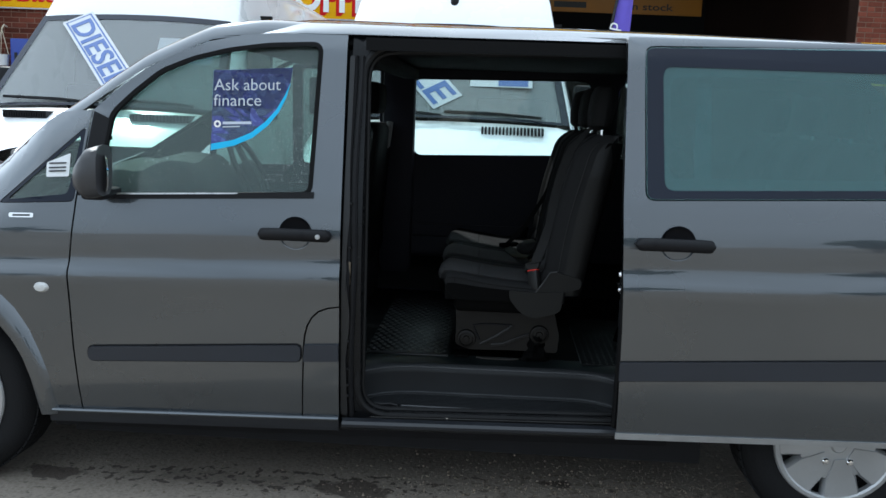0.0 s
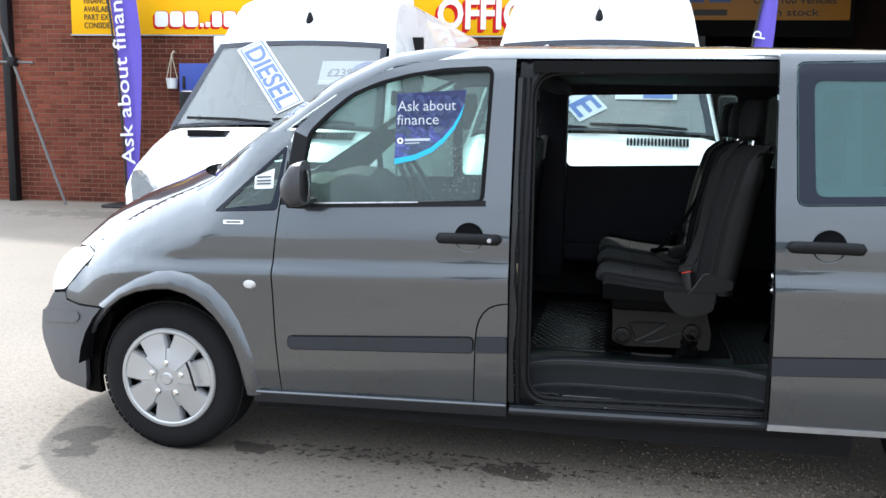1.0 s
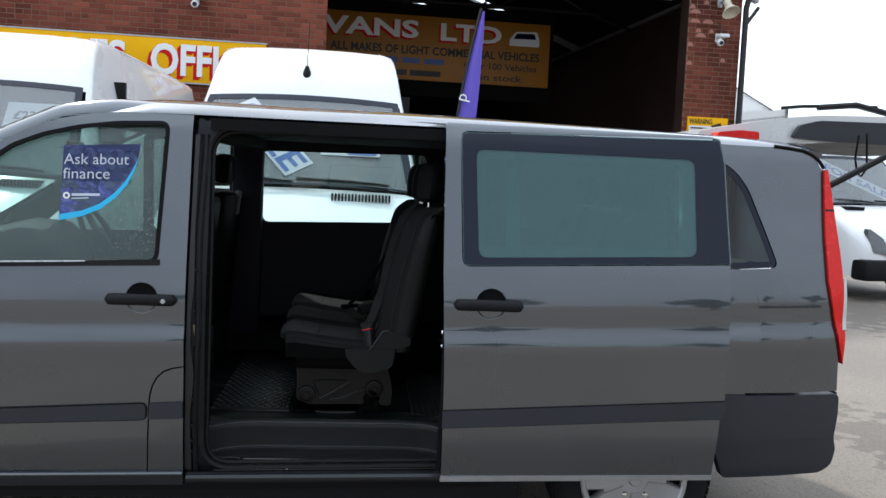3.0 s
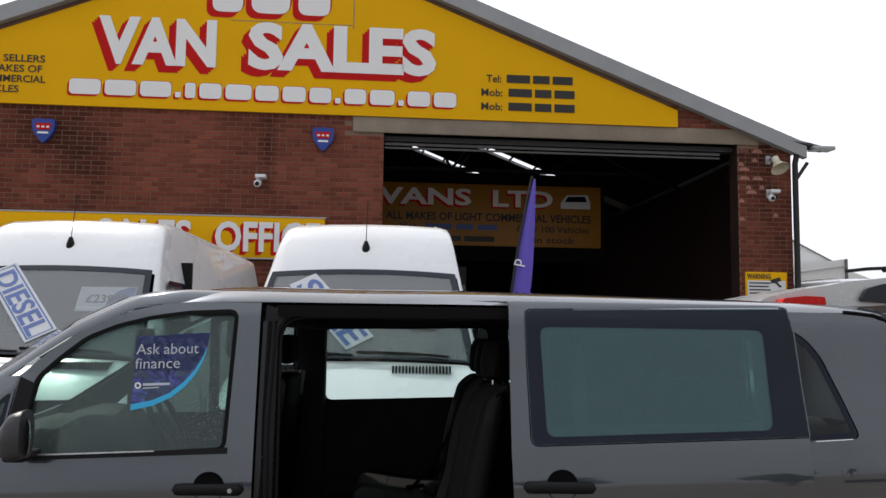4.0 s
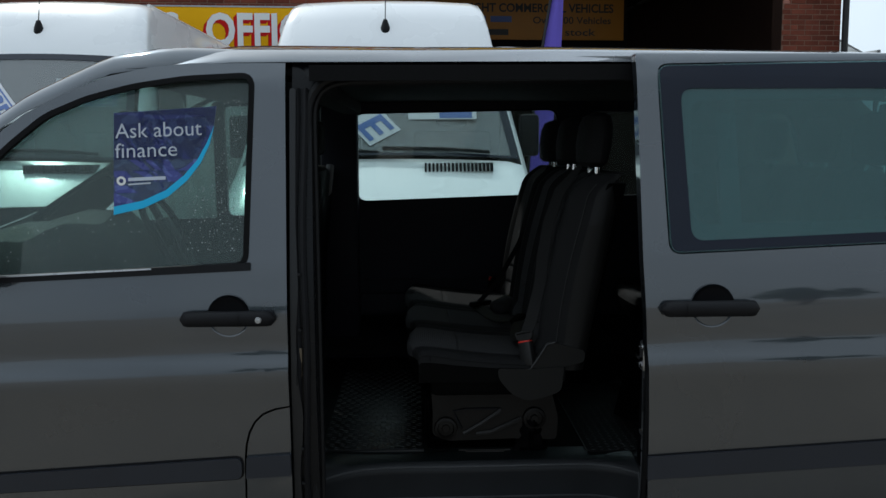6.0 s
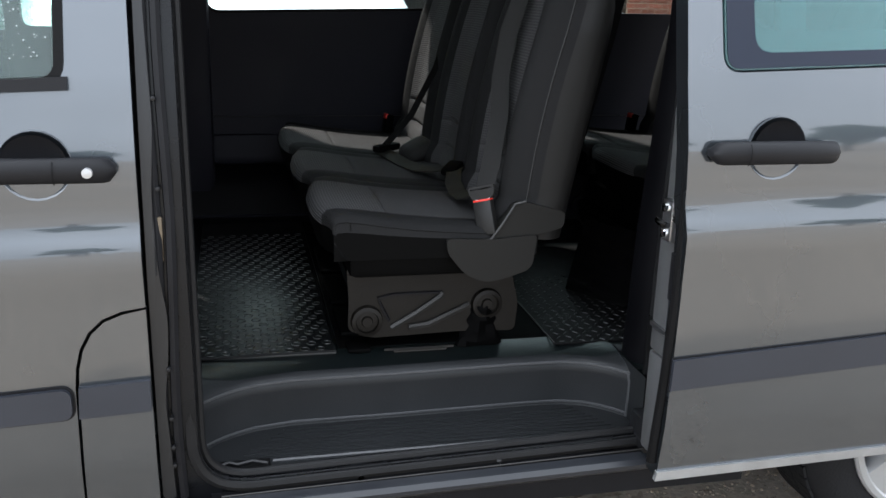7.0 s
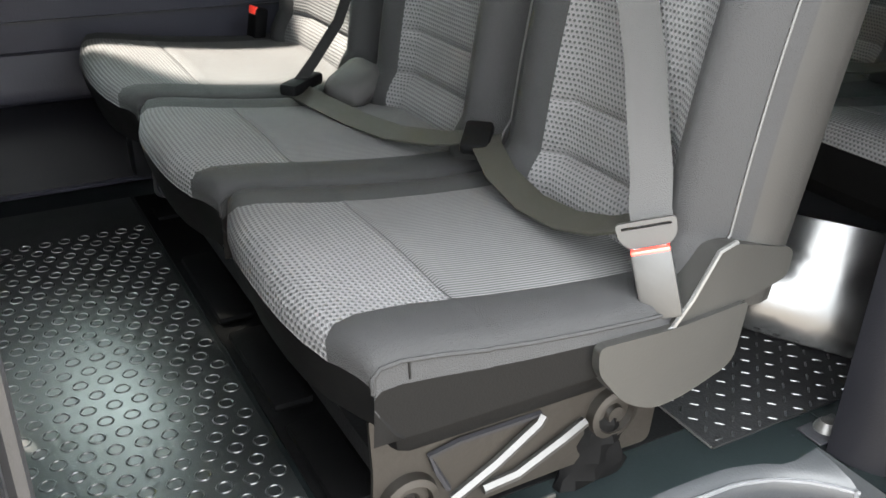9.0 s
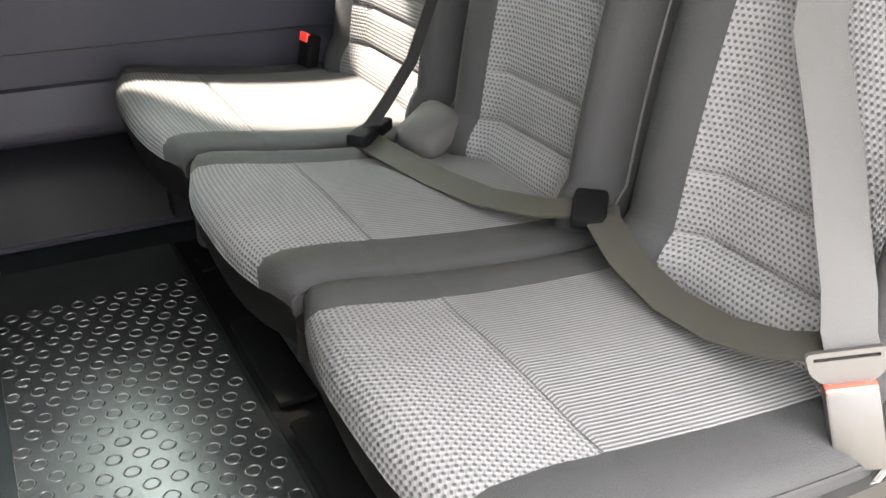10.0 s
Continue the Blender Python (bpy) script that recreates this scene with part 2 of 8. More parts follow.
amber_lens = mat("amber_lens", (0.5, 0.14, 0.02), 0.2, 0, 0.1, 20, 0)
headliner = mat("charcoal_headliner", (0.013, 0.013, 0.014), 0.95, 0, 0.15, 8, 0.3, 300, spec=0.05)
side_trim = mat("dark_blue_grey_trim", (0.01519, 0.01519, 0.02067), 0.5, 0, 0.12, 6, 0.15, 350, spec=0.12)
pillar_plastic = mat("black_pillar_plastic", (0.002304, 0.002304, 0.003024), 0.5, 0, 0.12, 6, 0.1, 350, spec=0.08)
step_plastic = mat("grey_step_plastic", (0.01514, 0.01618, 0.01754), 0.42, 0, 0.12, 7, 0.1, 260, spec=0.22)
floor_vinyl = mat("black_green_floor_vinyl", (0.003586, 0.005164, 0.005498), 0.34, 0, 0.25, 6, 0.06, 200, spec=0.22)
mat_rubber = mat("black_rubber_matting", (0.003315, 0.004182, 0.004488), 0.43, 0, 0.25, 9, 0.1, 250, spec=0.6)
bolster_cloth = mat("charcoal_seat_cloth", (0.01221, 0.01221, 0.01246), 0.85, 0, 0.15, 7, 0.35, 700, spec=0.08)
# Dark side vinyl; the cushion noses take it for their shade.
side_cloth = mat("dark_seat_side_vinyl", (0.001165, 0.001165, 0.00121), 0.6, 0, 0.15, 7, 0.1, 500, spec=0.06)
insert_cloth = weave("patterned_seat_cloth", (0.05754, 0.05679, 0.05754), (0.0204, 0.0204, 0.02097), 0.0063)
rib_cloth = weave("ribbed_seat_cloth", (0.05506, 0.05433, 0.05506), (0.02202, 0.02202, 0.02261), 0.0046, True)
piping_cloth = mat("grey_piping", (0.02312, 0.02312, 0.02244), 0.6, 0, 0.1, 10, 0.1, 500, spec=0.2)
seal_rubber = mat("grey_black_seal_rubber", (0.00935, 0.00935, 0.0099), 0.42, 0, 0.2, 10, 0.1, 200, spec=0.18)
webbing = mat("grey_seat_belt_webbing", (0.01859, 0.01822, 0.01786), 0.7, 0, 0.08, 10, 0.3, 900, spec=0.1)
# Same grey webbing, darkened for the shade the lap straps lie in.
shaded_webbing = mat("olive_grey_webbing", (0.01236, 0.01201, 0.009953), 0.7, 0, 0.08, 10, 0.3, 900, spec=0.1)
black_webbing = mat("black_seat_belt_webbing", (0.0028, 0.0028, 0.0028), 0.7, 0, 0.08, 10, 0.3, 900, spec=0.1)
worn_brass = mat("worn_brass", (0.12, 0.095, 0.065), 0.55, 0.5, 0.4, 60, 0.3)
mirror_shell = mat("smooth_grey_plastic", (0.04, 0.04, 0.043), 0.33, 0, 0.1, 8, 0.1)
worn_edge = mat("worn_step_edge", (0.0442, 0.0453, 0.04862), 0.5, 0, 0.2, 20, 0.1)
buckle_grey = mat("grey_buckle_plastic", (0.00816, 0.00816, 0.008077), 0.5, 0, 0.08, 10, 0.1, spec=0.3)
buckle_red = mat("red_buckle_button", (0.6, 0.03, 0.02), 0.4, 0, 0.05, 10, 0)
cover_grey = mat("grey_seat_cover_plastic", (0.008366, 0.008208, 0.007668), 0.5, 0, 0.08, 8, 0.05, 400, spec=0.18)
edge_paint = mat("grey_door_edge_paint", (0.0975, 0.099, 0.1013), 0.35, 0.3, 0.1, 12, 0.03)
gloss_board = mat("glossy_black_board", (0.0025, 0.0025, 0.0026), 0.16, 0, 0.15, 9, 0.02, 60, spec=0.5)
# Black plastic made darker still to hold the shade under the bench.
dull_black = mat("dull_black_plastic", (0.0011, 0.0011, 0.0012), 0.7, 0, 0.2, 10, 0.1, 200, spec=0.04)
side_vinyl = mat("warm_grey_back_vinyl", (0.0086, 0.0083, 0.0079), 0.5, 0, 0.3, 6, 0.1, 500, spec=0.15)
tongue_grey = mat("pale_grey_tongue_plastic", (0.01506, 0.01478, 0.01422), 0.5, 0, 0.08, 10, 0.05, 400, spec=0.2)
ridge_grey = mat("worn_ridge_plastic", (0.0245, 0.0245, 0.0238), 0.4, 0, 0.3, 30, 0.05, spec=0.4)
wet_bead = mat("water_bead", (0.3, 0.33, 0.33), 0.15, 0, 0.2, 60, 0)
board_card = mat("greyed_board_card", (0.52, 0.54, 0.56), 0.4, 0, 0.06, 4, 0)
sale_blue = mat("sale_board_blue", (0.05, 0.11, 0.32), 0.45, 0, 0.1, 5, 0)
sticker_white = mat("sticker_lettering", (0.5, 0.54, 0.62), 0.4, 0, 0.05, 5, 0)
panel_grey = mat("grey_plastic_board", (0.16, 0.16, 0.16), 0.4, 0, 0.1, 5, 0.05)
clear_glass = glass("window_glass", (0.8, 0.88, 0.86), 0.0, 0.02)
teal_glass = glass("privacy_glass", (0.36, 0.56, 0.56), 0.0, 0.148, (0.24, 0.42, 0.43))
dark_glass = glass("dark_quarter_glass", (0.3, 0.34, 0.35))
# The film here stands in for white sky mirrored in the windscreens.
van_glass = glass("windscreen_glass", (0.8, 0.85, 0.86), 0.0, 0.21)
# Faint film painted in for the hazy sky reflected by the side glass.
sky_film_glass = glass("rain_wet_glass", (0.56, 0.68, 0.65), 0.0, 0.05)
mirror_face = mat("mirror_glass", (0.9, 0.9, 0.9), 0.02, 1.0, 0, 5, 0)
yellow_board = mat("yellow_sign_board", (0.84, 0.44, 0.003), 0.5, 0, 0.06, 1.2, 0.05, spec=0.1)
red_letter = mat("red_letter_edge", (0.55, 0.012, 0.012), 0.5, 0, 0.05, 2, 0, spec=0.1)
white_letter = mat("white_letter_face", (0.86, 0.86, 0.85), 0.5, 0, 0.03, 2, 0, spec=0.1)
black_letter = mat("dark_letter_paint", (0.02, 0.018, 0.014), 0.5, 0, 0.05, 2, 0)
blue_letter = mat("blue_letter", (0.05, 0.09, 0.28), 0.4, 0, 0.06, 5, 0)
sticker_blue = mat("violet_blue_sticker", (0.034, 0.044, 0.22), 0.3, 0, 0.25, 14, 0.05, coat=0.3)
# distorted noise mottles the sticker with paler blue patches
sn, sl_ = sticker_blue.node_tree.nodes, sticker_blue.node_tree.links
patch, patch_at, patch_ramp, patch_mix = sn.new("ShaderNodeTexNoise"), sn.new("ShaderNodeTexCoord"), sn.new("ShaderNodeMapRange"), sn.new("ShaderNodeMixRGB")
patch.inputs["Scale"].default_value, patch.inputs["Detail"].default_value, patch.inputs["Distortion"].default_value = 19.0, 2.0, 1.2
patch_ramp.inputs["From Min"].default_value, patch_ramp.inputs["From Max"].default_value = 0.54, 0.57
patch_ramp.inputs["To Max"].default_value = 0.55
patch_mix.inputs["Color2"].default_value = (0.11, 0.15, 0.42, 1)
sl_.new(patch_at.outputs["Object"], patch.inputs["Vector"])
sl_.new(patch.outputs["Fac"], patch_ramp.inputs["Value"])
sl_.new(patch_ramp.outputs["Result"], patch_mix.inputs["Fac"])
sl_.new(sn["Principled BSDF"].inputs["Base Color"].links[0].from_socket, patch_mix.inputs["Color1"])
sl_.new(patch_mix.outputs["Color"], sn["Principled BSDF"].inputs["Base Color"])
sticker_cyan = mat("cyan_sticker_edge", (0.02, 0.42, 0.72), 0.3, 0, 0.05, 5, 0)
white_card = mat("white_card", (0.75, 0.77, 0.78), 0.4, 0, 0.03, 4, 0)
flag_cloth = mat("purple_flag_cloth", (0.13, 0.09, 0.5), 0.7, 0, 0.12, 2, 0.2, 300)
# Banner orange taken down: the workshop's shade is put into the colour.
shaded_banner = mat("faded_orange_banner", (0.36, 0.15, 0.01), 0.5, 0, 0.12, 1.0, 0.1)
mortar = mat("mortar", (0.22, 0.14, 0.105), 0.95, 0, 0.2, 4, 0.5, 120, spec=0.1)
brick_lone = mat("red_brick", (0.2, 0.058, 0.036), 0.9, 0, 0.5, 30, 0.5, 160, spread=0.9, per="OBJECT", spec=0.15, soot=0.5)
brick_rest = mat("red_brick_rest", (0.2, 0.058, 0.036), 0.9, 0, 0.5, 30, 0.5, 160, spread=0.9, per="ISLAND", spec=0.15, soot=0.5)
concrete_lintel = mat("stained_concrete", (0.26, 0.215, 0.165), 0.9, 0, 0.3, 2.5, 0.4, 40)
dull_slat = mat("dull_slat_steel", (0.16, 0.16, 0.16), 0.5, 0.5, 0.2, 5, 0.1)
# Near-black that puts the workshop's deep shade into roof underlay and mezzanine.
shade_black = mat("sooty_black_board", (0.006, 0.006, 0.006), 0.9, 0, 0.2, 3, 0.1, spec=0.1)
for m in (brick_lone, brick_rest):
    streaks(m, ((-0.36, 4.5, 0.16, 0.75, 0.35), (-3.2, 4.3, 0.6, 0.6, 0.5), (7.55, 4.7, 0.5, 0.35, 0.35), (7.9, 3.2, 0.35, 0.8, 0.55)))
shutter_steel = mat("shutter_steel", (0.06, 0.06, 0.062), 0.55, 0.5, 0.15, 3, 0.1)
roof_sheet = mat("grey_roof_sheeting", (0.34, 0.35, 0.36), 0.7, 0.1, 0.15, 2, 0.2)
# Wall tone lowered so the deep shade inside is in the colour.
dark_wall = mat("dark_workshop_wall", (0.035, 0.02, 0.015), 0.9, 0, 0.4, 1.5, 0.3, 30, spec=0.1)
pole_dark = mat("black_pole", (0.013, 0.013, 0.014), 0.5, 0, 0.1, 10, 0)
blue_box_paint = mat("blue_painted_steel", (0.02, 0.05, 0.3), 0.45, 0, 0.15, 6, 0.1)
cream_paint = mat("cream_enamel", (0.6, 0.55, 0.42), 0.4, 0, 0.12, 8, 0.05)
leaf_green = mat("dark_leaf", (0.04, 0.06, 0.025), 0.8, 0, 0.4, 1.0, 0, per="ISLAND", spread=0.5)
bark = mat("bark", (0.08, 0.06, 0.045), 0.95, 0, 0.3, 6, 0.6)
pale_clad = mat("pale_cladding", (0.82, 0.82, 0.8), 0.7, 0, 0.08, 1, 0.1)
gravel_stone = mat("gravel_stone", (0.19, 0.15, 0.112), 0.95, 0, 0.75, 30, 0.3, per="ISLAND", spread=1.6)

# ---- mesh helpers ----


def part(name, bm, material, parent=None, label="", smooth=35):
    me = bpy.data.meshes.new(name)
    bm.to_mesh(me)
    bm.free()
    me.materials.append(material)
    if smooth:
        me.polygons.foreach_set("use_smooth", [True] * len(me.polygons))
        me.set_sharp_from_angle(angle=radians(smooth))
    ob = new(name, me)
    if parent:
        ob.parent = parent
    if label:
        tagged(ob, label=label)
    return ob


def thing(name, at, label, category, group="", kind=""):
    ob = new(name)
    ob.empty_display_size = 0.1
    ob.location = at
    scene_matrix[ob] = Matrix.Translation(at)
    return tagged(ob, label, category, group, kind)


scene_matrix = {}


def box(bm, x0, x1, y0, y1, z0, z1, bevel=0.0, m=None, seg=2):
    got = bmesh.ops.create_cube(bm, size=1)["verts"]
    bmesh.ops.transform(bm, verts=got, matrix=Matrix.Translation(((x0 + x1) / 2, (y0 + y1) / 2, (z0 + z1) / 2)) @ Matrix.Diagonal((x1 - x0, y1 - y0, z1 - z0, 1)))
    if bevel:
        edges = list({e for v in got for e in v.link_edges})
        done = bmesh.ops.bevel(bm, geom=edges, offset=bevel, segments=seg, profile=0.5, affect="EDGES")
        got = list({v for f in done["faces"] for v in f.verts} | {v for v in got if v.is_valid})
    if m:
        bmesh.ops.transform(bm, verts=[v for v in got if v.is_valid], matrix=m)
    return bm


def boxes(*args, bevel=0.0):
    bm = bmesh.new()
    for a in args:
        box(bm, *a, bevel=bevel)
    return bm


def grid(bm, rows, closed=False, cap=False):
    """Faces between rows of points; closed joins each row's ends."""
    vs = [[bm.verts.new(p) for p in row] for row in rows]
    n = len(vs[0])
    for a, b in zip(vs, vs[1:]):
        for i in range(n if closed else n - 1):
            j = (i + 1) % n
            bm.faces.new((a[i], a[j], b[j], b[i]))
    if cap and closed:
        bm.faces.new(list(reversed(vs[0])))
        bm.faces.new(vs[-1])
    return bm


def tube(bm, pts, r, n=8, flat=None, cap=True):
    """A round bar along points; flat=(a, b) makes a strap a wide and b thick, lying across `side`."""
    pts = [Vector(p) for p in pts]
    rows, side = [], None
    for i, p in enumerate(pts):
        d = (pts[min(i + 1, len(pts) - 1)] - pts[max(i - 1, 0)]).normalized()
        if side is None:
            side = d.orthogonal().normalized()
        side = (side - d * side.dot(d)).normalized()
        up = d.cross(side)
        rows.append([p + side * (r * math.cos(2 * math.pi * k / n)) + up * (r * math.sin(2 * math.pi * k / n)) for k in range(n)])
    return grid(bm, rows, True, cap)


def strap(bm, pts, across, w, t=0.003):
    """A flat band along points, w wide in the direction across."""
    pts, across = [Vector(p) for p in pts], Vector(across).normalized()
    rows = []
    for i, p in enumerate(pts):
        d = (pts[min(i + 1, len(pts) - 1)] - pts[max(i - 1, 0)]).normalized()
        s = (across - d * across.dot(d)).normalized()
        up = d.cross(s)
        rows.append([p + s * w / 2 + up * t / 2, p + s * w / 2 - up * t / 2, p - s * w / 2 - up * t / 2, p - s * w / 2 + up * t / 2])
    return grid(bm, rows, True, True)


def lathe(bm, prof, axis_at, n=32, axis="y"):
    """Turns (radius, along) round an axis."""
    ax, ay, az = axis_at
    rows = []
    for r, s in prof:
        row = []
        for k in range(n):
            c, q = r * math.cos(2 * math.pi * k / n), r * math.sin(2 * math.pi * k / n)
            row.append((ax + c, ay + s, az + q) if axis == "y" else (ax + c, ay + q, az + s) if axis == "z" else (ax + s, ay + c, az + q))
        rows.append(row)
    grid(bm, rows, True)
    return bm


def rounded(poly, r, n=5):
    """A polygon with its corners cut round by about r (a number, or one for each corner)."""
    out = []
    for i, p in enumerate(poly):
        q = r[i] if isinstance(r, (list, tuple)) else r
        a, b, c = Vector(poly[i - 1]), Vector(p), Vector(poly[(i + 1) % len(poly)])
        da, dc = (a - b), (c - b)
        k = min(q, da.length * 0.45, dc.length * 0.45)
        if k < 0.002:
            out.append(tuple(b))
            continue
        s, e = b + da.normalized() * k, b + dc.normalized() * k
        for j in range(n + 1):
            t = j / n
            out.append(tuple(s * (1 - t) ** 2 + b * (2 * t * (1 - t)) + e * t * t))
    return out


def inset(poly, d):
    """The polygon drawn in by d."""
    area = sum(poly[i - 1][0] * poly[i][1] - poly[i][0] * poly[i - 1][1] for i in range(len(poly)))
    sgn = 1 if area > 0 else -1
    out = []
    for i in range(len(poly)):
        a, b, c = Vector(poly[i - 1]), Vector(poly[i]), Vector(poly[(i + 1) % len(poly)])
        e1, e2 = (b - a).normalized(), (c - b).normalized()
        n = (Vector((-e1.y, e1.x)) + Vector((-e2.y, e2.x))) * sgn
        n = n.normalized() if n.length > 1e-6 else Vector((0, 0))
        out.append(tuple(b + n * d))
    return out


def sheet(outline, holes=(), surf=None, off=0.0, thick=0.02, step=(0.14, 0.03)):
    """A sheet cut to an outline of (x, z), bent onto y = surf(x, z) + off, with thickness towards +y."""
    bm = bmesh.new()
    for loop in (outline, *holes):
        vs = [bm.verts.new((x, 0, z)) for x, z in loop]
        for i in range(len(vs)):
            bm.edges.new((vs[i - 1], vs[i]))
    bmesh.ops.triangle_fill(bm, use_beauty=True, use_dissolve=False, edges=bm.edges[:])
    xs, zs = [v.co.x for v in bm.verts], [v.co.z for v in bm.verts]
    if surf:
        for lo, hi, st, no in ((min(xs), max(xs), step[0], (1, 0, 0)), (min(zs), max(zs), step[1], (0, 0, 1))):
            k = math.ceil(lo / st) * st
            while k < hi:
                bmesh.ops.bisect_plane(bm, geom=bm.verts[:] + bm.edges[:] + bm.faces[:], dist=1e-5, plane_co=[k * c for c in no], plane_no=no)
                k += st
    for f in bm.faces:
        if f.normal.y > 0:
            f.normal_flip()
    for v in bm.verts:
        v.co.y = (surf(v.co.x, v.co.z) if surf else 0) + off
    if thick:
        rim = [e for e in bm.edges if len(e.link_faces) == 1]
        front = bm.faces[:]
        twin = {v: bm.verts.new(v.co + Vector((0, thick, 0))) for v in bm.verts[:]}
        for f in front:
            bm.faces.new([twin[v] for v in reversed(f.verts)])
        for e in rim:
            l = e.link_loops[0]
            a, b = l.vert, l.link_loop_next.vert
            bm.faces.new((b, a, twin[a], twin[b]))
    return bm


def lettering(name, words, size, m, material, parent=None, thick=0.004, width=None, label="", align="LEFT", spacing=1.0, bold=0.0):
    """Raised letters; they stand in their own x-y plane, which m sets in place. width: the whole line's length."""
    cu = bpy.data.curves.new("letters", "FONT")
    cu.body, cu.size, cu.extrude, cu.align_x, cu.space_character, cu.space_line = words, size, thick / 2, align, spacing, 0.85
    cu.resolution_u = 3
    cu.offset = bold * size
    ob = bpy.data.objects.new("letters", cu)
    scene.collection.objects.link(ob)
    bpy.context.view_layer.update()
    me = bpy.data.meshes.new_from_object(ob.evaluated_get(bpy.context.evaluated_depsgraph_get()))
    bpy.data.objects.remove(ob)
    bpy.data.curves.remove(cu)
    xs = [v.co.x for v in me.vertices]
    s = width / (max(xs) - min(xs)) if width else 1
    me.transform(m @ Matrix.Diagonal((s, 1, 1, 1)))
    me.materials.clear()
    me.materials.append(material)
    out = new(name, me)
    if parent:
        out.parent = parent
    if label:
        tagged(out, label=label)
    return out


def each(name, rows, material, parent, bevel=0.0, label=""):
    """One part for each box."""
    return [part(name, boxes(r, bevel=bevel), material, parent, label) for r in rows]


UPRIGHT = pose(0, 0, 0, 90, 0, 0)      # letters facing -y

# ---- ground ----
def ground_material():
    m = mat("stained_concrete_yard", (0.204, 0.175, 0.143), 0.85, 0, 0.28, 0.6, 0.9, 70)
    N, L = m.node_tree.nodes, m.node_tree.links
    p = N["Principled BSDF"]
    co = next(n for n in N if n.type == "TEX_COORD")
    mul = next(n for n in N if n.type == "MIX_RGB")
    col, rough = mul.outputs["Color"], None
    warp = N.new("ShaderNodeTexNoise")
    warp.inputs["Scale"].default_value, warp.inputs["Detail"].default_value = 5.0, 6
    L.new(co.outputs["Object"], warp.inputs["Vector"])
    grit = N.new("ShaderNodeTexVoronoi")
    grit.inputs["Scale"].default_value = 55
    L.new(co.outputs["Object"], grit.inputs["Vector"])
    gm = N.new("ShaderNodeMixRGB"); gm.blend_type = "MULTIPLY"; gm.inputs["Fac"].default_value = 0.6
    gr = N.new("ShaderNodeMapRange"); gr.inputs["From Max"].default_value = 0.6; gr.inputs["To Min"].default_value = 0.55; gr.inputs["To Max"].default_value = 1.15
    L.new(grit.outputs["Distance"], gr.inputs["Value"]); L.new(col, gm.inputs["Color1"]); L.new(gr.outputs["Result"], gm.inputs["Color2"])
    col = gm.outputs["Color"]
    # loose brown dirt and flaked splatter: place, reach, share
    fleck = N.new("ShaderNodeTexNoise")
    fleck.inputs["Scale"].default_value, fleck.inputs["Detail"].default_value = 26.0, 7
    L.new(co.outputs["Object"], fleck.inputs["Vector"])
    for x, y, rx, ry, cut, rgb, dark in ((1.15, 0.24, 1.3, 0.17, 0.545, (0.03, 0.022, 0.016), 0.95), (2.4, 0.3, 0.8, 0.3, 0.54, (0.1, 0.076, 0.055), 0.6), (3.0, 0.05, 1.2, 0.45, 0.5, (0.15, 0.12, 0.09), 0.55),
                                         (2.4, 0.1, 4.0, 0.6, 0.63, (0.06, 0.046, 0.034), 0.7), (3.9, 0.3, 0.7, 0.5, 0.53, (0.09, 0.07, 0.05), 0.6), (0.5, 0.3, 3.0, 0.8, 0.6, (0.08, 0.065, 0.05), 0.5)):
        sub = N.new("ShaderNodeVectorMath"); sub.operation = "SUBTRACT"; sub.inputs[1].default_value = (x, y, 0)
        L.new(co.outputs["Object"], sub.inputs[0])
        div = N.new("ShaderNodeVectorMath"); div.operation = "DIVIDE"; div.inputs[1].default_value = (rx, ry, 1)
        L.new(sub.outputs[0], div.inputs[0])
        ln = N.new("ShaderNodeVectorMath"); ln.operation = "LENGTH"
        L.new(div.outputs[0], ln.inputs[0])
        fall = N.new("ShaderNodeMapRange"); fall.inputs["From Min"].default_value = 0.5; fall.inputs["From Max"].default_value = 1.2
        fall.inputs["To Min"].default_value = 0.0; fall.inputs["To Max"].default_value = 0.3
        L.new(ln.outputs["Value"], fall.inputs["Value"])
        less = N.new("ShaderNodeMath"); less.operation = "SUBTRACT"
        L.new(fleck.outputs["Fac"], less.inputs[0]); L.new(fall.outputs["Result"], less.inputs[1])
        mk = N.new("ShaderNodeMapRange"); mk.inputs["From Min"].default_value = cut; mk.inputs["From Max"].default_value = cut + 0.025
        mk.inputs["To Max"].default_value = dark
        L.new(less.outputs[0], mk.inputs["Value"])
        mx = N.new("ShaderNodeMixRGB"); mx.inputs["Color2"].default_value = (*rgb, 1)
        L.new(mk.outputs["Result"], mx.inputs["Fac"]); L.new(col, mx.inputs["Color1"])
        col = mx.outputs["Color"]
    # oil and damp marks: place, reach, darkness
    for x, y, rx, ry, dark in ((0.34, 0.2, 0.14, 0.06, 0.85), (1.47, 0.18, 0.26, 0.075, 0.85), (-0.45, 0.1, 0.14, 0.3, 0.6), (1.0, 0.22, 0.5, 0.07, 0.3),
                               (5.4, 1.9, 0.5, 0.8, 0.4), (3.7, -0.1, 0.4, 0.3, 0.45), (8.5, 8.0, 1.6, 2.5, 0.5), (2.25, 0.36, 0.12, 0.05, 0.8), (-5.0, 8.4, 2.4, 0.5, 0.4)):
        sub = N.new("ShaderNodeVectorMath"); sub.operation = "SUBTRACT"; sub.inputs[1].default_value = (x, y, 0)
        L.new(co.outputs["Object"], sub.inputs[0])
        div = N.new("ShaderNodeVectorMath"); div.operation = "DIVIDE"; div.inputs[1].default_value = (rx, ry, 1)
        L.new(sub.outputs[0], div.inputs[0])
        ln = N.new("ShaderNodeVectorMath"); ln.operation = "LENGTH"
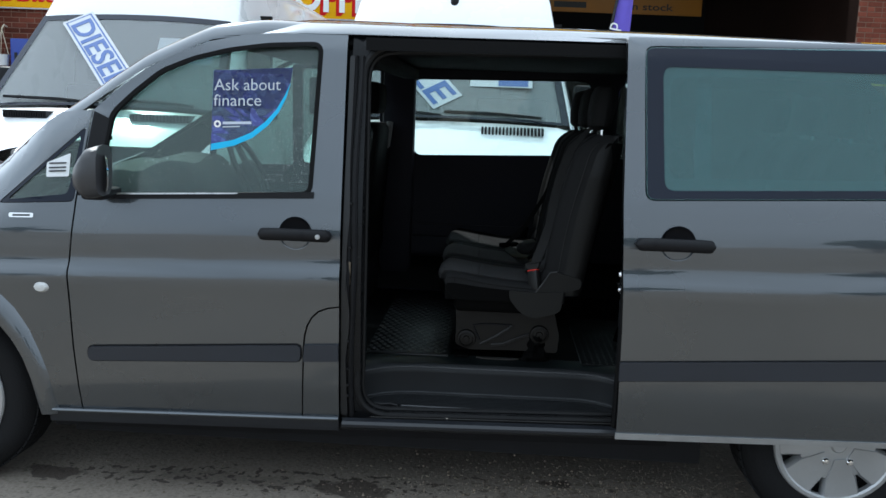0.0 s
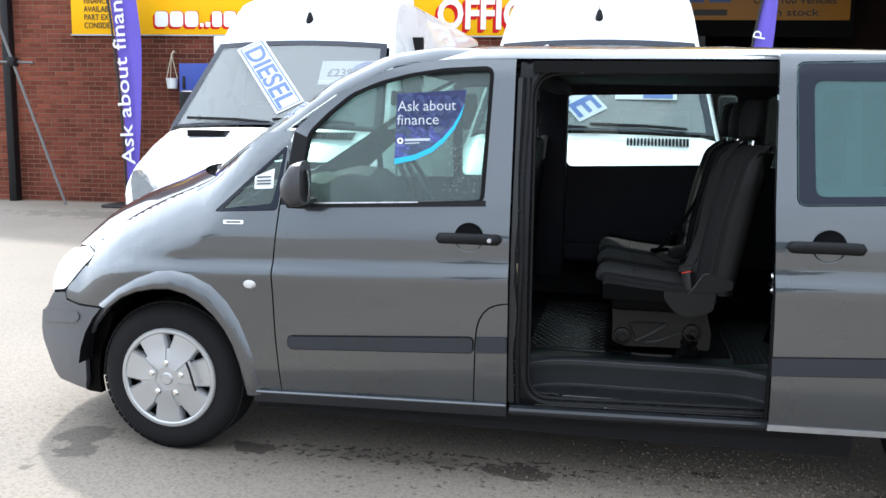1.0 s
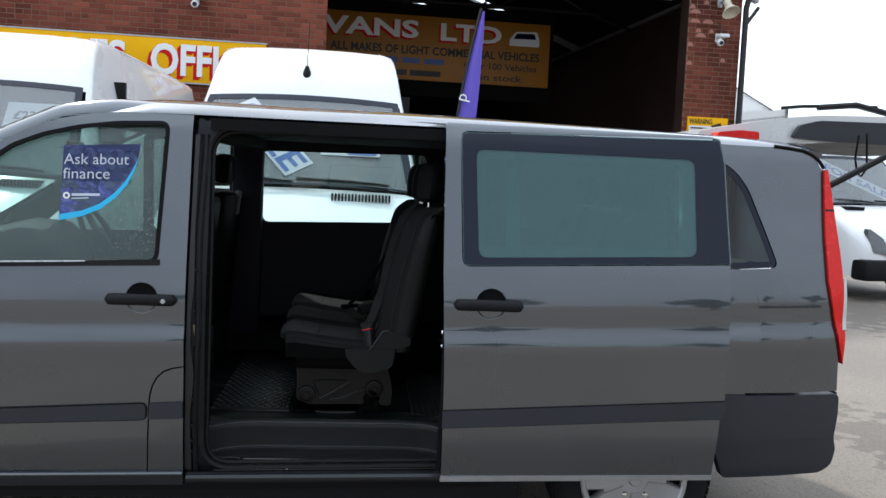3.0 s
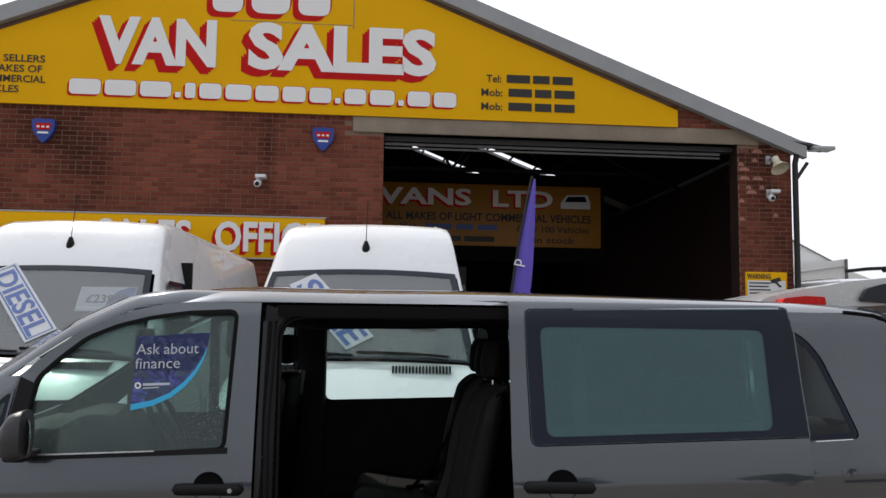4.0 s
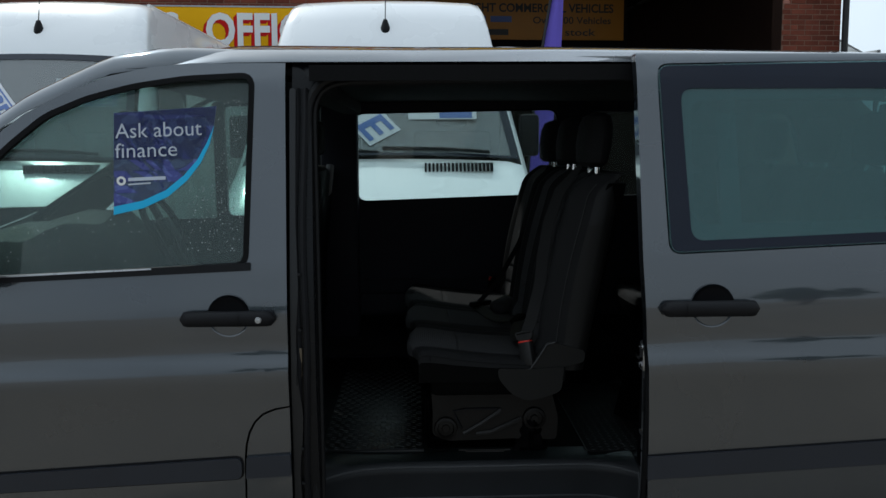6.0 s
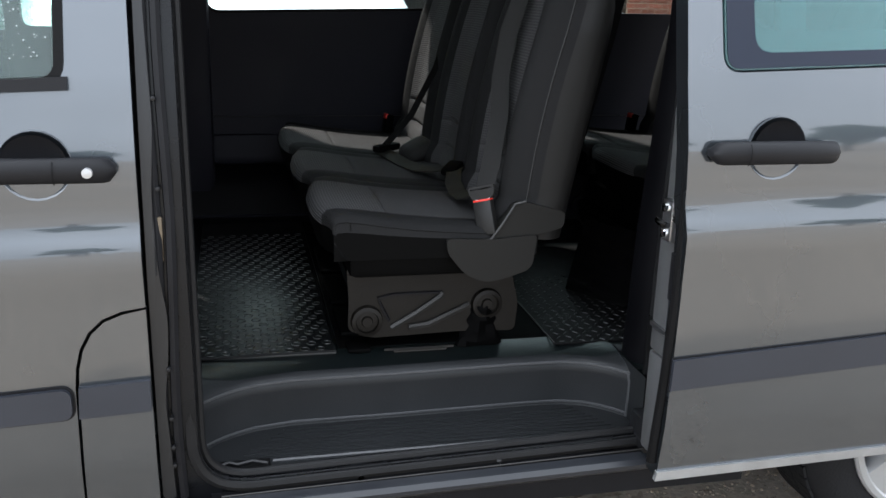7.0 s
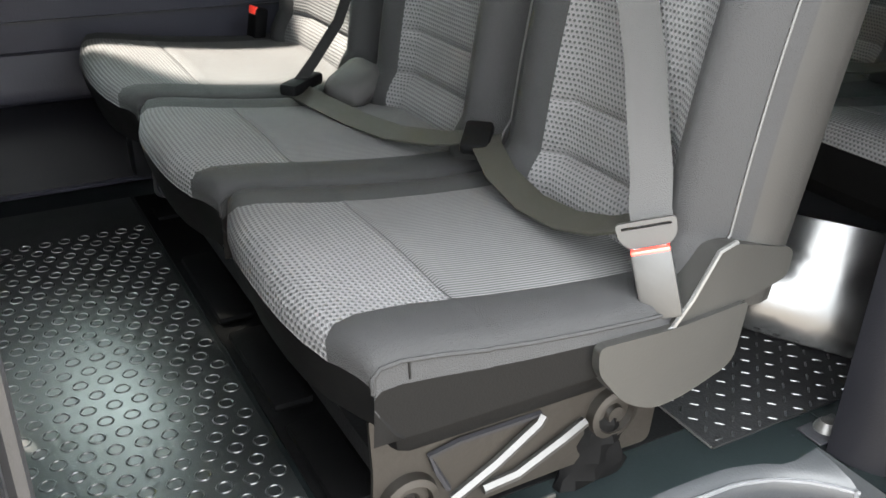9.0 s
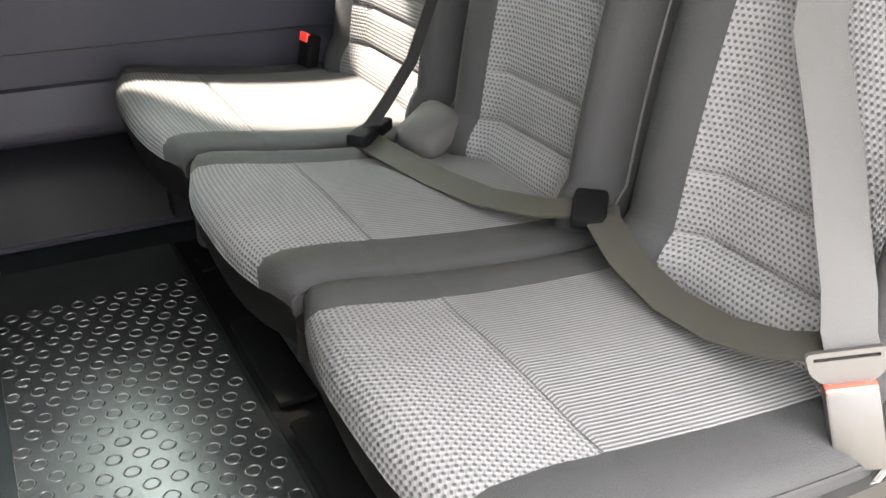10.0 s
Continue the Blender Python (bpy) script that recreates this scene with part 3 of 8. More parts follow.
        L.new(div.outputs[0], ln.inputs[0])
        ma = N.new("ShaderNodeMath"); ma.operation = "MULTIPLY_ADD"; ma.inputs[1].default_value = 3.6; ma.inputs[2].default_value = -1.9
        L.new(warp.outputs["Fac"], ma.inputs[0])
        sm = N.new("ShaderNodeMath"); sm.operation = "ADD"
        L.new(ln.outputs["Value"], sm.inputs[0]); L.new(ma.outputs[0], sm.inputs[1])
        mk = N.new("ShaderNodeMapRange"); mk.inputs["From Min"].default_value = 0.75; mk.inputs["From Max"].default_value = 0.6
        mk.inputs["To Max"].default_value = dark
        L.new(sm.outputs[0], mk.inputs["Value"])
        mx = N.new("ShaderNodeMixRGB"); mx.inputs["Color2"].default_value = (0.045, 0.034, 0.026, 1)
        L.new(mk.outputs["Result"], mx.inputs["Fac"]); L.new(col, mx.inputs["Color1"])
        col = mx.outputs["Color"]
    L.new(col, p.inputs["Base Color"])
    return m


bm = bmesh.new()
grid(bm, [[(x, y, 0) for x in (-400, -20, -6, 0, 3, 6, 12, 30, 400)] for y in (-400, -30, -6, -2, 2, 6, 14, 40, 600)])
for f in bm.faces:
    if f.normal.z < 0:
        f.normal_flip()
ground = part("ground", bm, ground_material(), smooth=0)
tagged(ground, "pale worn concrete yard with dark oil stains", "ground", kind="structure")

rng = random.Random(4)
verts, faces = [], []
for k in range(9000):
    x, y, r = rng.gauss(2.8, 0.7), rng.gauss(0.12, 0.3), rng.choice((0.0018, 0.0025, 0.003, 0.003, 0.004, 0.006)) * rng.uniform(0.6, 1.2)
    base = len(verts)
    a = rng.uniform(0, 6)
    for i in range(5):
        q = a + i * 1.257
        verts.append((x + r * math.cos(q) * rng.uniform(0.7, 1.2), y + r * math.sin(q) * rng.uniform(0.7, 1.2), -0.001))
    for i in range(5):
        q = a + 0.5 + i * 1.257
        verts.append((x + 0.6 * r * math.cos(q), y + 0.6 * r * math.sin(q), r * rng.uniform(0.45, 0.8)))
    faces += [[base + i, base + (i + 1) % 5, base + 5 + i] for i in range(5)] + [[base + 5 + i, base + (i + 1) % 5, base + 5 + (i + 1) % 5] for i in range(5)]
    faces.append([base + 5 + i for i in range(5)])
me = bpy.data.meshes.new("gravel")
me.from_pydata(verts, [], faces)
me.materials.append(gravel_stone)
tagged(new("gravel", me), "loose brown grit scattered on the concrete", "gravel", kind="stuff")

# ---- sales building ----
FM = Matrix.Translation((2, 10.75, 0)) @ pose(0, 0, 0, 0, 0, 4.29)      # facade: u along, back into the building
U0, U1, RIDGE_U, RIDGE_Z, EAVE_Z = -11.0, 6.16, -2.2, 8.09, 4.76
SLOPE = (RIDGE_Z - EAVE_Z) / (6.3 - RIDGE_U)


def roof_z(u):
    return RIDGE_Z - SLOPE * abs(u - RIDGE_U)


building = thing("sales_building", (0, 0, 0), "red brick gabled workshop with yellow sign boards", "building", kind="structure")


def fpart(name, bm, material, parent=building, label="", smooth=35):
    bm.transform(FM)
    return part(name, bm, material, parent, label, smooth)


OU0, OU1, OZ = -0.56, 5.25, 4.75
wall_poly = [(U0, 0), (OU0, 0), (OU0, OZ), (OU1, OZ), (OU1, 0), (U1, 0), (U1, roof_z(U1) - 0.1), (RIDGE_U, RIDGE_Z - 0.1), (U0, roof_z(U0) - 0.1)]
wall_front = fpart("wall_front", sheet(wall_poly, thick=0.3, off=0.006), mortar, label="red brick gable wall with recessed mortar")
# side walls, back wall and roof slopes with long roof lights
DEPTH = 19.0
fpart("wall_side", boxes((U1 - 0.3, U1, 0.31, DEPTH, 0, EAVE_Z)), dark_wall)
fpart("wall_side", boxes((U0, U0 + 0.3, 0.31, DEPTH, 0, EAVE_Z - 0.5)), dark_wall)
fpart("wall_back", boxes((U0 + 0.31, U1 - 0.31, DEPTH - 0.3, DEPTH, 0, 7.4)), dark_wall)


def roof_slab(bm, u0, u1, b0, b1, t=0.06):
    rows = []
    for dz in (0, -t):
        rows.append([(u0, b0, roof_z(u0) + dz), (u1, b0, roof_z(u1) + dz), (u1, b1, roof_z(u1) + dz), (u0, b1, roof_z(u0) + dz)])
    return grid(bm, rows, True, True)


bm = bmesh.new()
roof_slab(bm, U0 - 0.1, RIDGE_U, -0.12, DEPTH)
roof_slab(bm, RIDGE_U, 0.6, -0.12, DEPTH)
roof_slab(bm, 0.6, 6.35, -0.12, 7.7)
roof_slab(bm, 0.6, 6.35, 8.4, 10.8)
roof_slab(bm, 0.6, 6.35, 11.55, DEPTH)
for lo, hi in ((7.7, 8.4), (10.8, 11.55)):
    roof_slab(bm, 4.2, 6.35, lo, hi)
fpart("roof", bm, roof_sheet, smooth=0)
# Sheet added under the roof only to darken the workshop inside.
bm = bmesh.new()
for u0, u1, b0, b1 in ((U0 + 0.3, RIDGE_U, 0.32, DEPTH - 0.3), (RIDGE_U, 0.6, 0.32, DEPTH - 0.3), (0.6, U1 - 0.3, 0.32, 7.7), (0.6, U1 - 0.3, 8.4, 10.8), (0.6, U1 - 0.3, 11.55, DEPTH - 0.3)):
    rows = [[(u0, b0, roof_z(u0) + dz), (u1, b0, roof_z(u1) + dz), (u1, b1, roof_z(u1) + dz), (u0, b1, roof_z(u0) + dz)] for dz in (-0.07, -0.09)]
    grid(bm, rows, True, True)
fpart("roof_lining", bm, shade_black, smooth=0, label="near-black sheet under the roof, added for the workshop's shade")
# Thin dark facing that puts shade on the inner jamb.
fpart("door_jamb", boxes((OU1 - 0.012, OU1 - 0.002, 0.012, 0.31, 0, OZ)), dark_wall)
for b in (7.6, 10.7):
    bm = bmesh.new()
    tube(bm, [(0.6, b, roof_z(0.6) - 0.1), (4.2, b, roof_z(4.2) - 0.1)], 0.03, 6)
    fpart("purlin", bm, dark_steel)
for u in (1.1, 1.7, 2.3, 2.9, 3.5):
    fpart("glazing_bar", boxes((u, u + 0.05, 7.7, 8.4, roof_z(u) - 0.04, roof_z(u) - 0.01), (u - 0.2, u - 0.15, 10.8, 11.55, roof_z(u) + 0.02, roof_z(u) + 0.06)), dark_steel)
for b in (4.5, 8.9, 13.0):
    bm = bmesh.new()
    tube(bm, [(U0 + 0.4, b, 5.05), (U1 - 0.4, b, 5.05)], 0.05, 6)
    for u in range(-9, 6, 2):
        tube(bm, [(u, b, 5.05), (u + 1, b, roof_z(u + 1) - 0.12)], 0.03, 6)
        tube(bm, [(u + 1, b, roof_z(u + 1) - 0.12), (u + 2, b, 5.05)], 0.03, 6)
    fpart("roof_truss", bm, dark_steel)
# verge capping along both gable slopes
for a, b in ((U0 - 0.1, RIDGE_U), (RIDGE_U, 6.36)):
    bm = bmesh.new()
    rows = [[(u, y, roof_z(u) + z) for y, z in ((-0.16, 0.05), (-0.16, -0.2), (-0.02, -0.2), (-0.02, 0.05))] for u in (a, (a + b) / 2, b)]
    grid(bm, rows, True, True)
    fpart("verge_capping", bm, roof_sheet, label="grey metal verge capping")
# concrete lintel band, roller shutter box, gutter and downpipe
fpart("lintel", boxes((-1.05, 5.6, -0.03, 0.28, OZ, 5.0), bevel=0.01), concrete_lintel, label="rust-stained concrete lintel")
shutter = fpart("roller_shutter", boxes((OU0 + 0.01, OU1 - 0.01, 0.16, 0.36, 4.66, OZ - 0.01)), shutter_steel, label="rolled-up grey steel shutter")
for z, r in ((4.545, 0.018), (4.61, 0.026)):
    bm = bmesh.new()
    tube(bm, [(OU0 + 0.02, 0.16, z), (OU1 - 0.25, 0.16, z)], r, 8)
    fpart("shutter_slat", bm, dull_slat, shutter)
bm = bmesh.new()
tube(bm, [(6.25, -0.1, 4.72), (6.22, -0.09, 4.6), (6.2, -0.06, 4.45), (6.2, -0.06, 0.02)], 0.05, 8)
fpart("downpipe", bm, pole_dark, label="black plastic downpipe")
bm = bmesh.new()
tube(bm, [(6.1, -0.1, 4.82), (6.62, -0.12, 4.7)], 0.06, 8)
tube(bm, [(6.22, -0.06, 4.2), (6.42, -0.05, 4.48)], 0.03, 8)
fpart("gutter_end", bm, pole_dark)
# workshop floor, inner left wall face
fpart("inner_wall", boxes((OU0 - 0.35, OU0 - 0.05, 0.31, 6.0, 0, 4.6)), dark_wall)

# gable sign board
gable_sign = thing("gable_sign", (0, 0, 0), "large yellow gable sign with white red-edged letters", "sign", kind="")
SB = 5.0
gpoly = [(-9.3, SB), (4.22, SB), (4.22, roof_z(4.22) - 0.3), (RIDGE_U, RIDGE_Z - 0.28), (-9.3, roof_z(-9.3) - 0.3)]
fpart("board", sheet(gpoly, thick=0.05, off=-0.06), yellow_board, gable_sign)
fpart("board_joint", boxes((-1.08, -1.065, -0.063, -0.06, 6.4, 7.3), (-3.0, -1.09, -0.063, -0.06, 6.445, 6.455)), concrete_lintel, gable_sign)


def flet(name, words, size, u, z, width, material, parent, depth=-0.066, shade=0.0, spacing=1.0, bold=0.012):
    """Letters on the facade; shade: size of a red block shadow to the left and below."""
    if shade:
        for k in range(3):
            q = shade * (k + 1) / 3
            lettering(name, words, size, FM @ Matrix.Translation((u - q, depth + 0.001 * k, z - q)) @ UPRIGHT, red_letter, parent, 0.003, width, spacing=spacing, bold=bold)
        depth -= 0.004
    return lettering(name, words, size, FM @ Matrix.Translation((u, depth, z)) @ UPRIGHT, material, parent, 0.004, width, spacing=spacing, bold=bold)


def bars(name, u, z, widths, h, gap, material, parent, depth=-0.068, shade=0.0):
    """A line of writing as plain upright bars."""
    x = u
    for k, w in enumerate(widths):
        if w > 0:
            if shade:
                top_ = z + (h if w > 0.1 else w)
                r = 0.3 * min(w, h)
                for q in (1.0, 0.5, -0.25):
                    s = shade * q
                    fpart(name, sheet(rounded([(x - s, z - s), (x + w - s, z - s), (x + w - s, top_ - s), (x - s, top_ - s)], r), thick=0.002, off=depth + 0.003 - 0.0008 * q), red_letter, parent, smooth=0)
                fpart(name, sheet(rounded([(x, z), (x + w, z), (x + w, top_), (x, top_)], r), thick=0.002, off=depth - 0.002), material, parent, smooth=0)
            else:
                bm = bmesh.new()
                box(bm, x, x + w, depth - 0.002, depth + 0.001, z, z + h)
                fpart(name, bm, material, parent, smooth=0)
        x += abs(w) + gap


flet("lettering", "VAN", 0.98, -4.93, 5.72, 1.79, white_letter, gable_sign, shade=0.11, bold=0.044)
flet("lettering", "SALES", 0.98, -2.70, 5.72, 2.96, white_letter, gable_sign, shade=0.11, bold=0.044)
bars("emblem_block", -3.28, 6.58, (0.47, 0.6, 0.5), 0.67, 0.13, white_letter, gable_sign, shade=0.09)
bars("web_line_bar", -5.38, 5.18, (0.47, 0.47, 0.47, 0.09, 0.16, 0.34, 0.4, 0.36, 0.36, 0.34, 0.09, 0.34, 0.39, 0.09, 0.36, 0.36), 0.24, 0.058, white_letter, gable_sign, shade=0.03)
for k, (words, w) in enumerate((("BUYERS & SELLERS", 1.42), ("OF ALL MAKES OF", 1.36), ("LIGHT COMMERCIAL", 1.46), ("VEHICLES", 0.72))):
    flet("lettering", words, 0.155, -6.475 - w / 2, 5.65 - 0.16 * k, w, black_letter, gable_sign)
for k, words in enumerate(("Tel:", "Mob:", "Mob:")):
    flet("lettering", words, 0.17, 1.06 - (0.09 if k else 0), 5.625 - 0.228 * k, 0.24 if k == 0 else 0.34, black_letter, gable_sign)
    bars("number_bar", 1.42 - (0.03 if k == 0 else 0), 5.625 - 0.228 * k, (0.38, 0.27, 0.33), 0.13, 0.05, black_letter, gable_sign)

# sales office sign board
office_sign = thing("office_sign", (0, 0, 0), "long yellow office sign with red-edged white letters", "sign")
fpart("board", boxes((-9.07, -1.45, -0.06, -0.01, 2.72, 3.35), bevel=0.004), yellow_board, office_sign)
fpart("frame", boxes((-9.09, -1.43, -0.066, -0.005, 3.35, 3.37), (-9.09, -1.43, -0.066, -0.005, 2.7, 2.72)), galvanised, office_sign)
flet("lettering", "SALES", 0.62, -4.87, 2.83, 1.4, white_letter, office_sign, shade=0.05, bold=0.03)
flet("lettering", "OFFICE", 0.62, -3.12, 2.83, 1.6, white_letter, office_sign, shade=0.05, bold=0.03)
bars("web_line_bar", -7.65, 2.84, (0.22, 0.22, 0.22, 0.06, 0.08, 0.16, 0.2, 0.19, 0.19, 0.17, 0.06, 0.16, 0.18), 0.24, 0.03, white_letter, office_sign, shade=0.035)
for k, words in enumerate(("FINANCE", "AVAILABLE", "PART EXCH", "CONSIDERED")):
    flet("lettering", words, 0.13, -8.85, 3.2 - 0.128 * k, (0.42, 0.52, 0.56, 0.62)[k], black_letter, office_sign, bold=0.004)

# alarms, camera, loudspeaker, warning board
def alarm_box(u, z):
    t = thing("alarm_box", (0, 0, 0), "blue and white shield-shaped burglar alarm box", "alarm box", "alarm boxes on the wall")
    prof = rounded([(u - 0.17, z + 0.17), (u + 0.17, z + 0.17), (u + 0.16, z - 0.02), (u, z - 0.22), (u - 0.16, z - 0.02)], 0.06)
    fpart("case", sheet(prof, thick=0.08, off=-0.09), blue_box_paint, t)
    fpart("label_panel", sheet(rounded([(u - 0.12, z + 0.1), (u + 0.12, z + 0.1), (u + 0.1, z - 0.0), (u - 0.1, z - 0.0)], 0.03), thick=0.006, off=-0.095), red_letter, t)
    bars("text_bar", u - 0.08, z - 0.06, (0.16,), 0.03, 0.02, white_letter, t, depth=-0.094)
    bars("text_bar", u - 0.09, z + 0.03, (0.04, 0.04, 0.04), 0.03, 0.03, white_letter, t, depth=-0.099)
    return t


alarm_box(-5.72, 4.6)
alarm_box(-1.51, 4.61)


def wall_camera(u, z):
    t = thing("security_camera", (0, 0, 0), "small white dome security camera on a bracket", "security camera", "wall cameras")
    bm = bmesh.new()
    bmesh.ops.create_uvsphere(bm, u_segments=16, v_segments=10, radius=0.058, matrix=Matrix.Translation((u + 0.0, -0.16, z - 0.085)))
    fpart("dome", bm, white_card, t)
    bm = boxes((u - 0.035, u + 0.13, -0.22, -0.03, z + 0.0, z + 0.055), (u - 0.02, u + 0.02, -0.17, -0.15, z - 0.06, z + 0.0), (u - 0.02, u + 0.05, -0.03, -0.0, z - 0.06, z + 0.08), bevel=0.01)
    fpart("bracket", bm, white_card, t)
    bm = bmesh.new()
    lathe(bm, [(0.0, -0.012), (0.03, -0.01), (0.034, 0.0)], (u + 0.0, -0.208, z - 0.092), 14)
    fpart("lens", bm, black_gloss, t)
    bm = bmesh.new()
    tube(bm, [(u + 0.02, -0.1, z + 0.08), (u + 0.02, -0.05, z + 0.25)], 0.008, 6)
    fpart("cable", bm, pole_dark, t)


wall_camera(-2.49, 3.94)
wall_camera(5.74, 3.94)
horn = thing("loudspeaker", (0, 0, 0), "cream weathered horn loudspeaker on the brick pier", "loudspeaker")
bm = bmesh.new()
lathe(bm, [(0.03, 0.06), (0.085, 0.04), (0.08, -0.05), (0.1, -0.09), (0.15, -0.16), (0.2, -0.2), (0.205, -0.21), (0.19, -0.2), (0.14, -0.14), (0.06, -0.05), (0.0, -0.05)], (0, 0, 0), 20)
bm.transform(Matrix.Translation((5.8, -0.2, 4.48)) @ pose(0, 0, 0, 56, 0, 12) @ Matrix.Diagonal((0.72, 0.95, 0.72, 1)))
fpart("horn", bm, cream_paint, horn)
fpart("bracket", boxes((5.755, 5.785, -0.2, 0.0, 4.5, 4.53), (5.72, 5.8, -0.02, 0.0, 4.44, 4.58)), galvanised, horn)
flood = thing("floodlight", (0, 0, 0), "grey floodlight and gutter bracket at the eaves", "floodlight")
fpart("housing", boxes((6.42, 6.78, -0.3, -0.05, 4.66, 4.72), bevel=0.01), galvanised, flood)
fpart("arm", boxes((6.28, 6.46, -0.14, -0.08, 4.68, 4.8), bevel=0.01), pole_dark, flood)
warn = thing("warning_sign", (0, 0, 0), "yellow and white camera warning board on the pier", "sign")
fpart("board", boxes((5.33, 6.03, -0.03, 0.0, 2.03, 2.66), bevel=0.004), yellow_board, warn)
fpart("panel", boxes((5.36, 6.0, -0.034, -0.03, 2.14, 2.52)), white_card, warn)
flet("lettering", "WARNING", 0.12, 5.355, 2.55, 0.4, black_letter, warn, depth=-0.034)
for k in range(5):
    bars("text_bar", 5.385, 2.47 - 0.055 * k, (0.36 - 0.03 * (k % 2),), 0.02, 0.02, black_letter, warn, depth=-0.037)
fpart("camera_pictogram", sheet([(5.74, 2.53), (5.9, 2.58), (5.93, 2.52), (5.86, 2.5), (5.94, 2.42), (5.9, 2.41), (5.83, 2.48), (5.76, 2.48)], thick=0.003, off=-0.038), black_letter, warn)

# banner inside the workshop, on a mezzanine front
fpart("mezzanine_front", boxes((-3.2, 4.15, 4.06, 4.2, 3.1, 4.9)), shade_black)
banner = thing("workshop_banner", (0, 0, 0), "orange-yellow trade banner hung inside the workshop", "banner")
fpart("cloth", boxes((-2.6, 4.06, 4.0, 4.03, 3.4, 4.66), bevel=0.004), shaded_banner, banner)
flet("lettering", "VANS", 0.46, -0.5, 4.23, 1.9, white_letter, banner, depth=3.99, shade=0.04, bold=0.03)
flet("lettering", "LTD", 0.46, 1.78, 4.22, 1.24, white_letter, banner, depth=3.99, shade=0.04, bold=0.03)
flet("lettering", "OF ALL MAKES OF LIGHT COMMERCIAL VEHICLES", 0.22, -0.68, 3.91, 4.53, black_letter, banner, depth=3.99, bold=0.025)
flet("lettering", "Mob:", 0.18, -0.1, 3.7, 0.42, black_letter, banner, depth=3.99)
bars("number_bar", 0.42, 3.72, (0.55, 0.35, 0.4), 0.11, 0.09, blue_letter, banner, depth=3.99)
bars("web_line_bar", 0.3, 3.48, (0.3, 0.5, 0.62), 0.11, 0.06, black_letter, banner, depth=3.99)
flet("lettering", "Over 100 Vehicles", 0.18, 2.3, 3.7, 1.5, black_letter, banner, depth=3.99)
flet("lettering", "in stock", 0.18, 2.65, 3.48, 0.85, black_letter, banner, depth=3.99)
van_shape = rounded([(3.22, 4.2), (3.22, 4.32), (3.34, 4.48), (3.78, 4.5), (3.84, 4.34), (3.84, 4.2)], 0.03)
fpart("van_pictogram", sheet(van_shape, thick=0.003, off=3.992), white_card, banner)
fpart("van_pictogram_window", sheet([(3.3, 4.34), (3.37, 4.45), (3.73, 4.46), (3.77, 4.35)], thick=0.003, off=3.988), black_gloss, banner)

# feather flags
def flag(u, back, z0, h, lean, words, mark):
    t = thing("feather_flag", (0, 0, 0), "tall purple feather flag on a black pole", "flag", "feather flags")
    bm = bmesh.new()
    rows = []
    n = 16
    for i in range(n + 1):
        s = i / n
        w = 0.24 * (1 - 0.85 * max(0, (s - 0.6) / 0.4) ** 1.5) if mark else 0.16 + 0.28 * min(1, s / 0.6)
        x = u - 0.12 * (1 - s) * 0 + lean * s * s
        rows.append([(x + w * k / 4, back + 0.03 * math.sin(3 * s + k), z0 + 0.12 + h * s) for k in range(5)] + [(x + w * k / 4, back + 0.03 * math.sin(3 * s + k) + 0.004, z0 + 0.12 + h * s) for k in (4, 3, 2, 1, 0)])
    grid(bm, rows, True, True)
    fpart("cloth", bm, flag_cloth, t)
    bm = bmesh.new()
    tube(bm, [(u - 0.02 + lean * (i / 12) ** 2, back, z0 + (h + 0.16) * i / 12) for i in range(13)], 0.018, 6)
    fpart("pole", bm, pole_dark, t)
    fpart("foot", boxes((u - 0.3, u + 0.3, back - 0.3, back + 0.3, 0.0, 0.05), bevel=0.015), pole_dark, t)
    if words:
        lettering("lettering", words, 0.3, FM @ Matrix.Translation((u + 0.17, back - 0.06, z0 + 0.68)) @ UPRIGHT @ pose(0, 0, 0, 0, 0, 93), white_letter, t, 0.003, 2.88, bold=0.006)
    else:
        lettering("lettering", "p", 0.22, FM @ Matrix.Translation((u + 0.24, back - 0.05, z0 + 2.5)) @ UPRIGHT @ pose(0, 0, 0, 0, 0, 80), white_letter, t, 0.003)
    return t


flag(-7.96, -0.55, 0.0, 4.1, -0.36, "Ask about finance", False)
flag(1.02, -2.0, 0.0, 3.6, 0.42, "", True)

# things along the left of the wall
post = thing("steel_post", (0, 0, 0), "dark rusty steel post against the brick wall", "post")
fpart("post", boxes((-10.24, -10.11, -0.16, -0.005, 0, 4.2), bevel=0.01), dark_steel, post)
prop = thing("scaffold_prop", (0, 0, 0), "galvanised scaffold tube leaning with a short cross tube", "scaffold tube")
bm = bmesh.new()
tube(bm, [(-10.32, -0.85, 4.2), (-8.84, -0.85, 0.03)], 0.022, 8)
fpart("tube", bm, dull_slat, prop)
bm = bmesh.new()
tube(bm, [(-10.47, -0.79, 2.24), (-9.32, -0.79, 2.22)], 0.02, 8)
fpart("cross_tube", bm, dull_slat, prop)
fpart("clamp", boxes((-9.69, -9.57, -0.9, -0.76, 2.16, 2.3), bevel=0.015), dark_steel, prop)
cab = thing("blue_wall_cabinet", (0, 0, 0), "blue painted steel box on the brick wall", "wall box")
fpart("case", boxes((-7.18, -6.55, -0.28, -0.01, 1.66, 2.26), bevel=0.012), blue_box_paint, cab)
fpart("lock", boxes((-7.12, -7.08, -0.295, -0.28, 1.86, 2.06), bevel=0.004), dark_steel, cab)
bask = thing("hanging_pot", (0, 0, 0), "small white hanging pot on a wall hook", "hanging pot")
bm = bmesh.new()
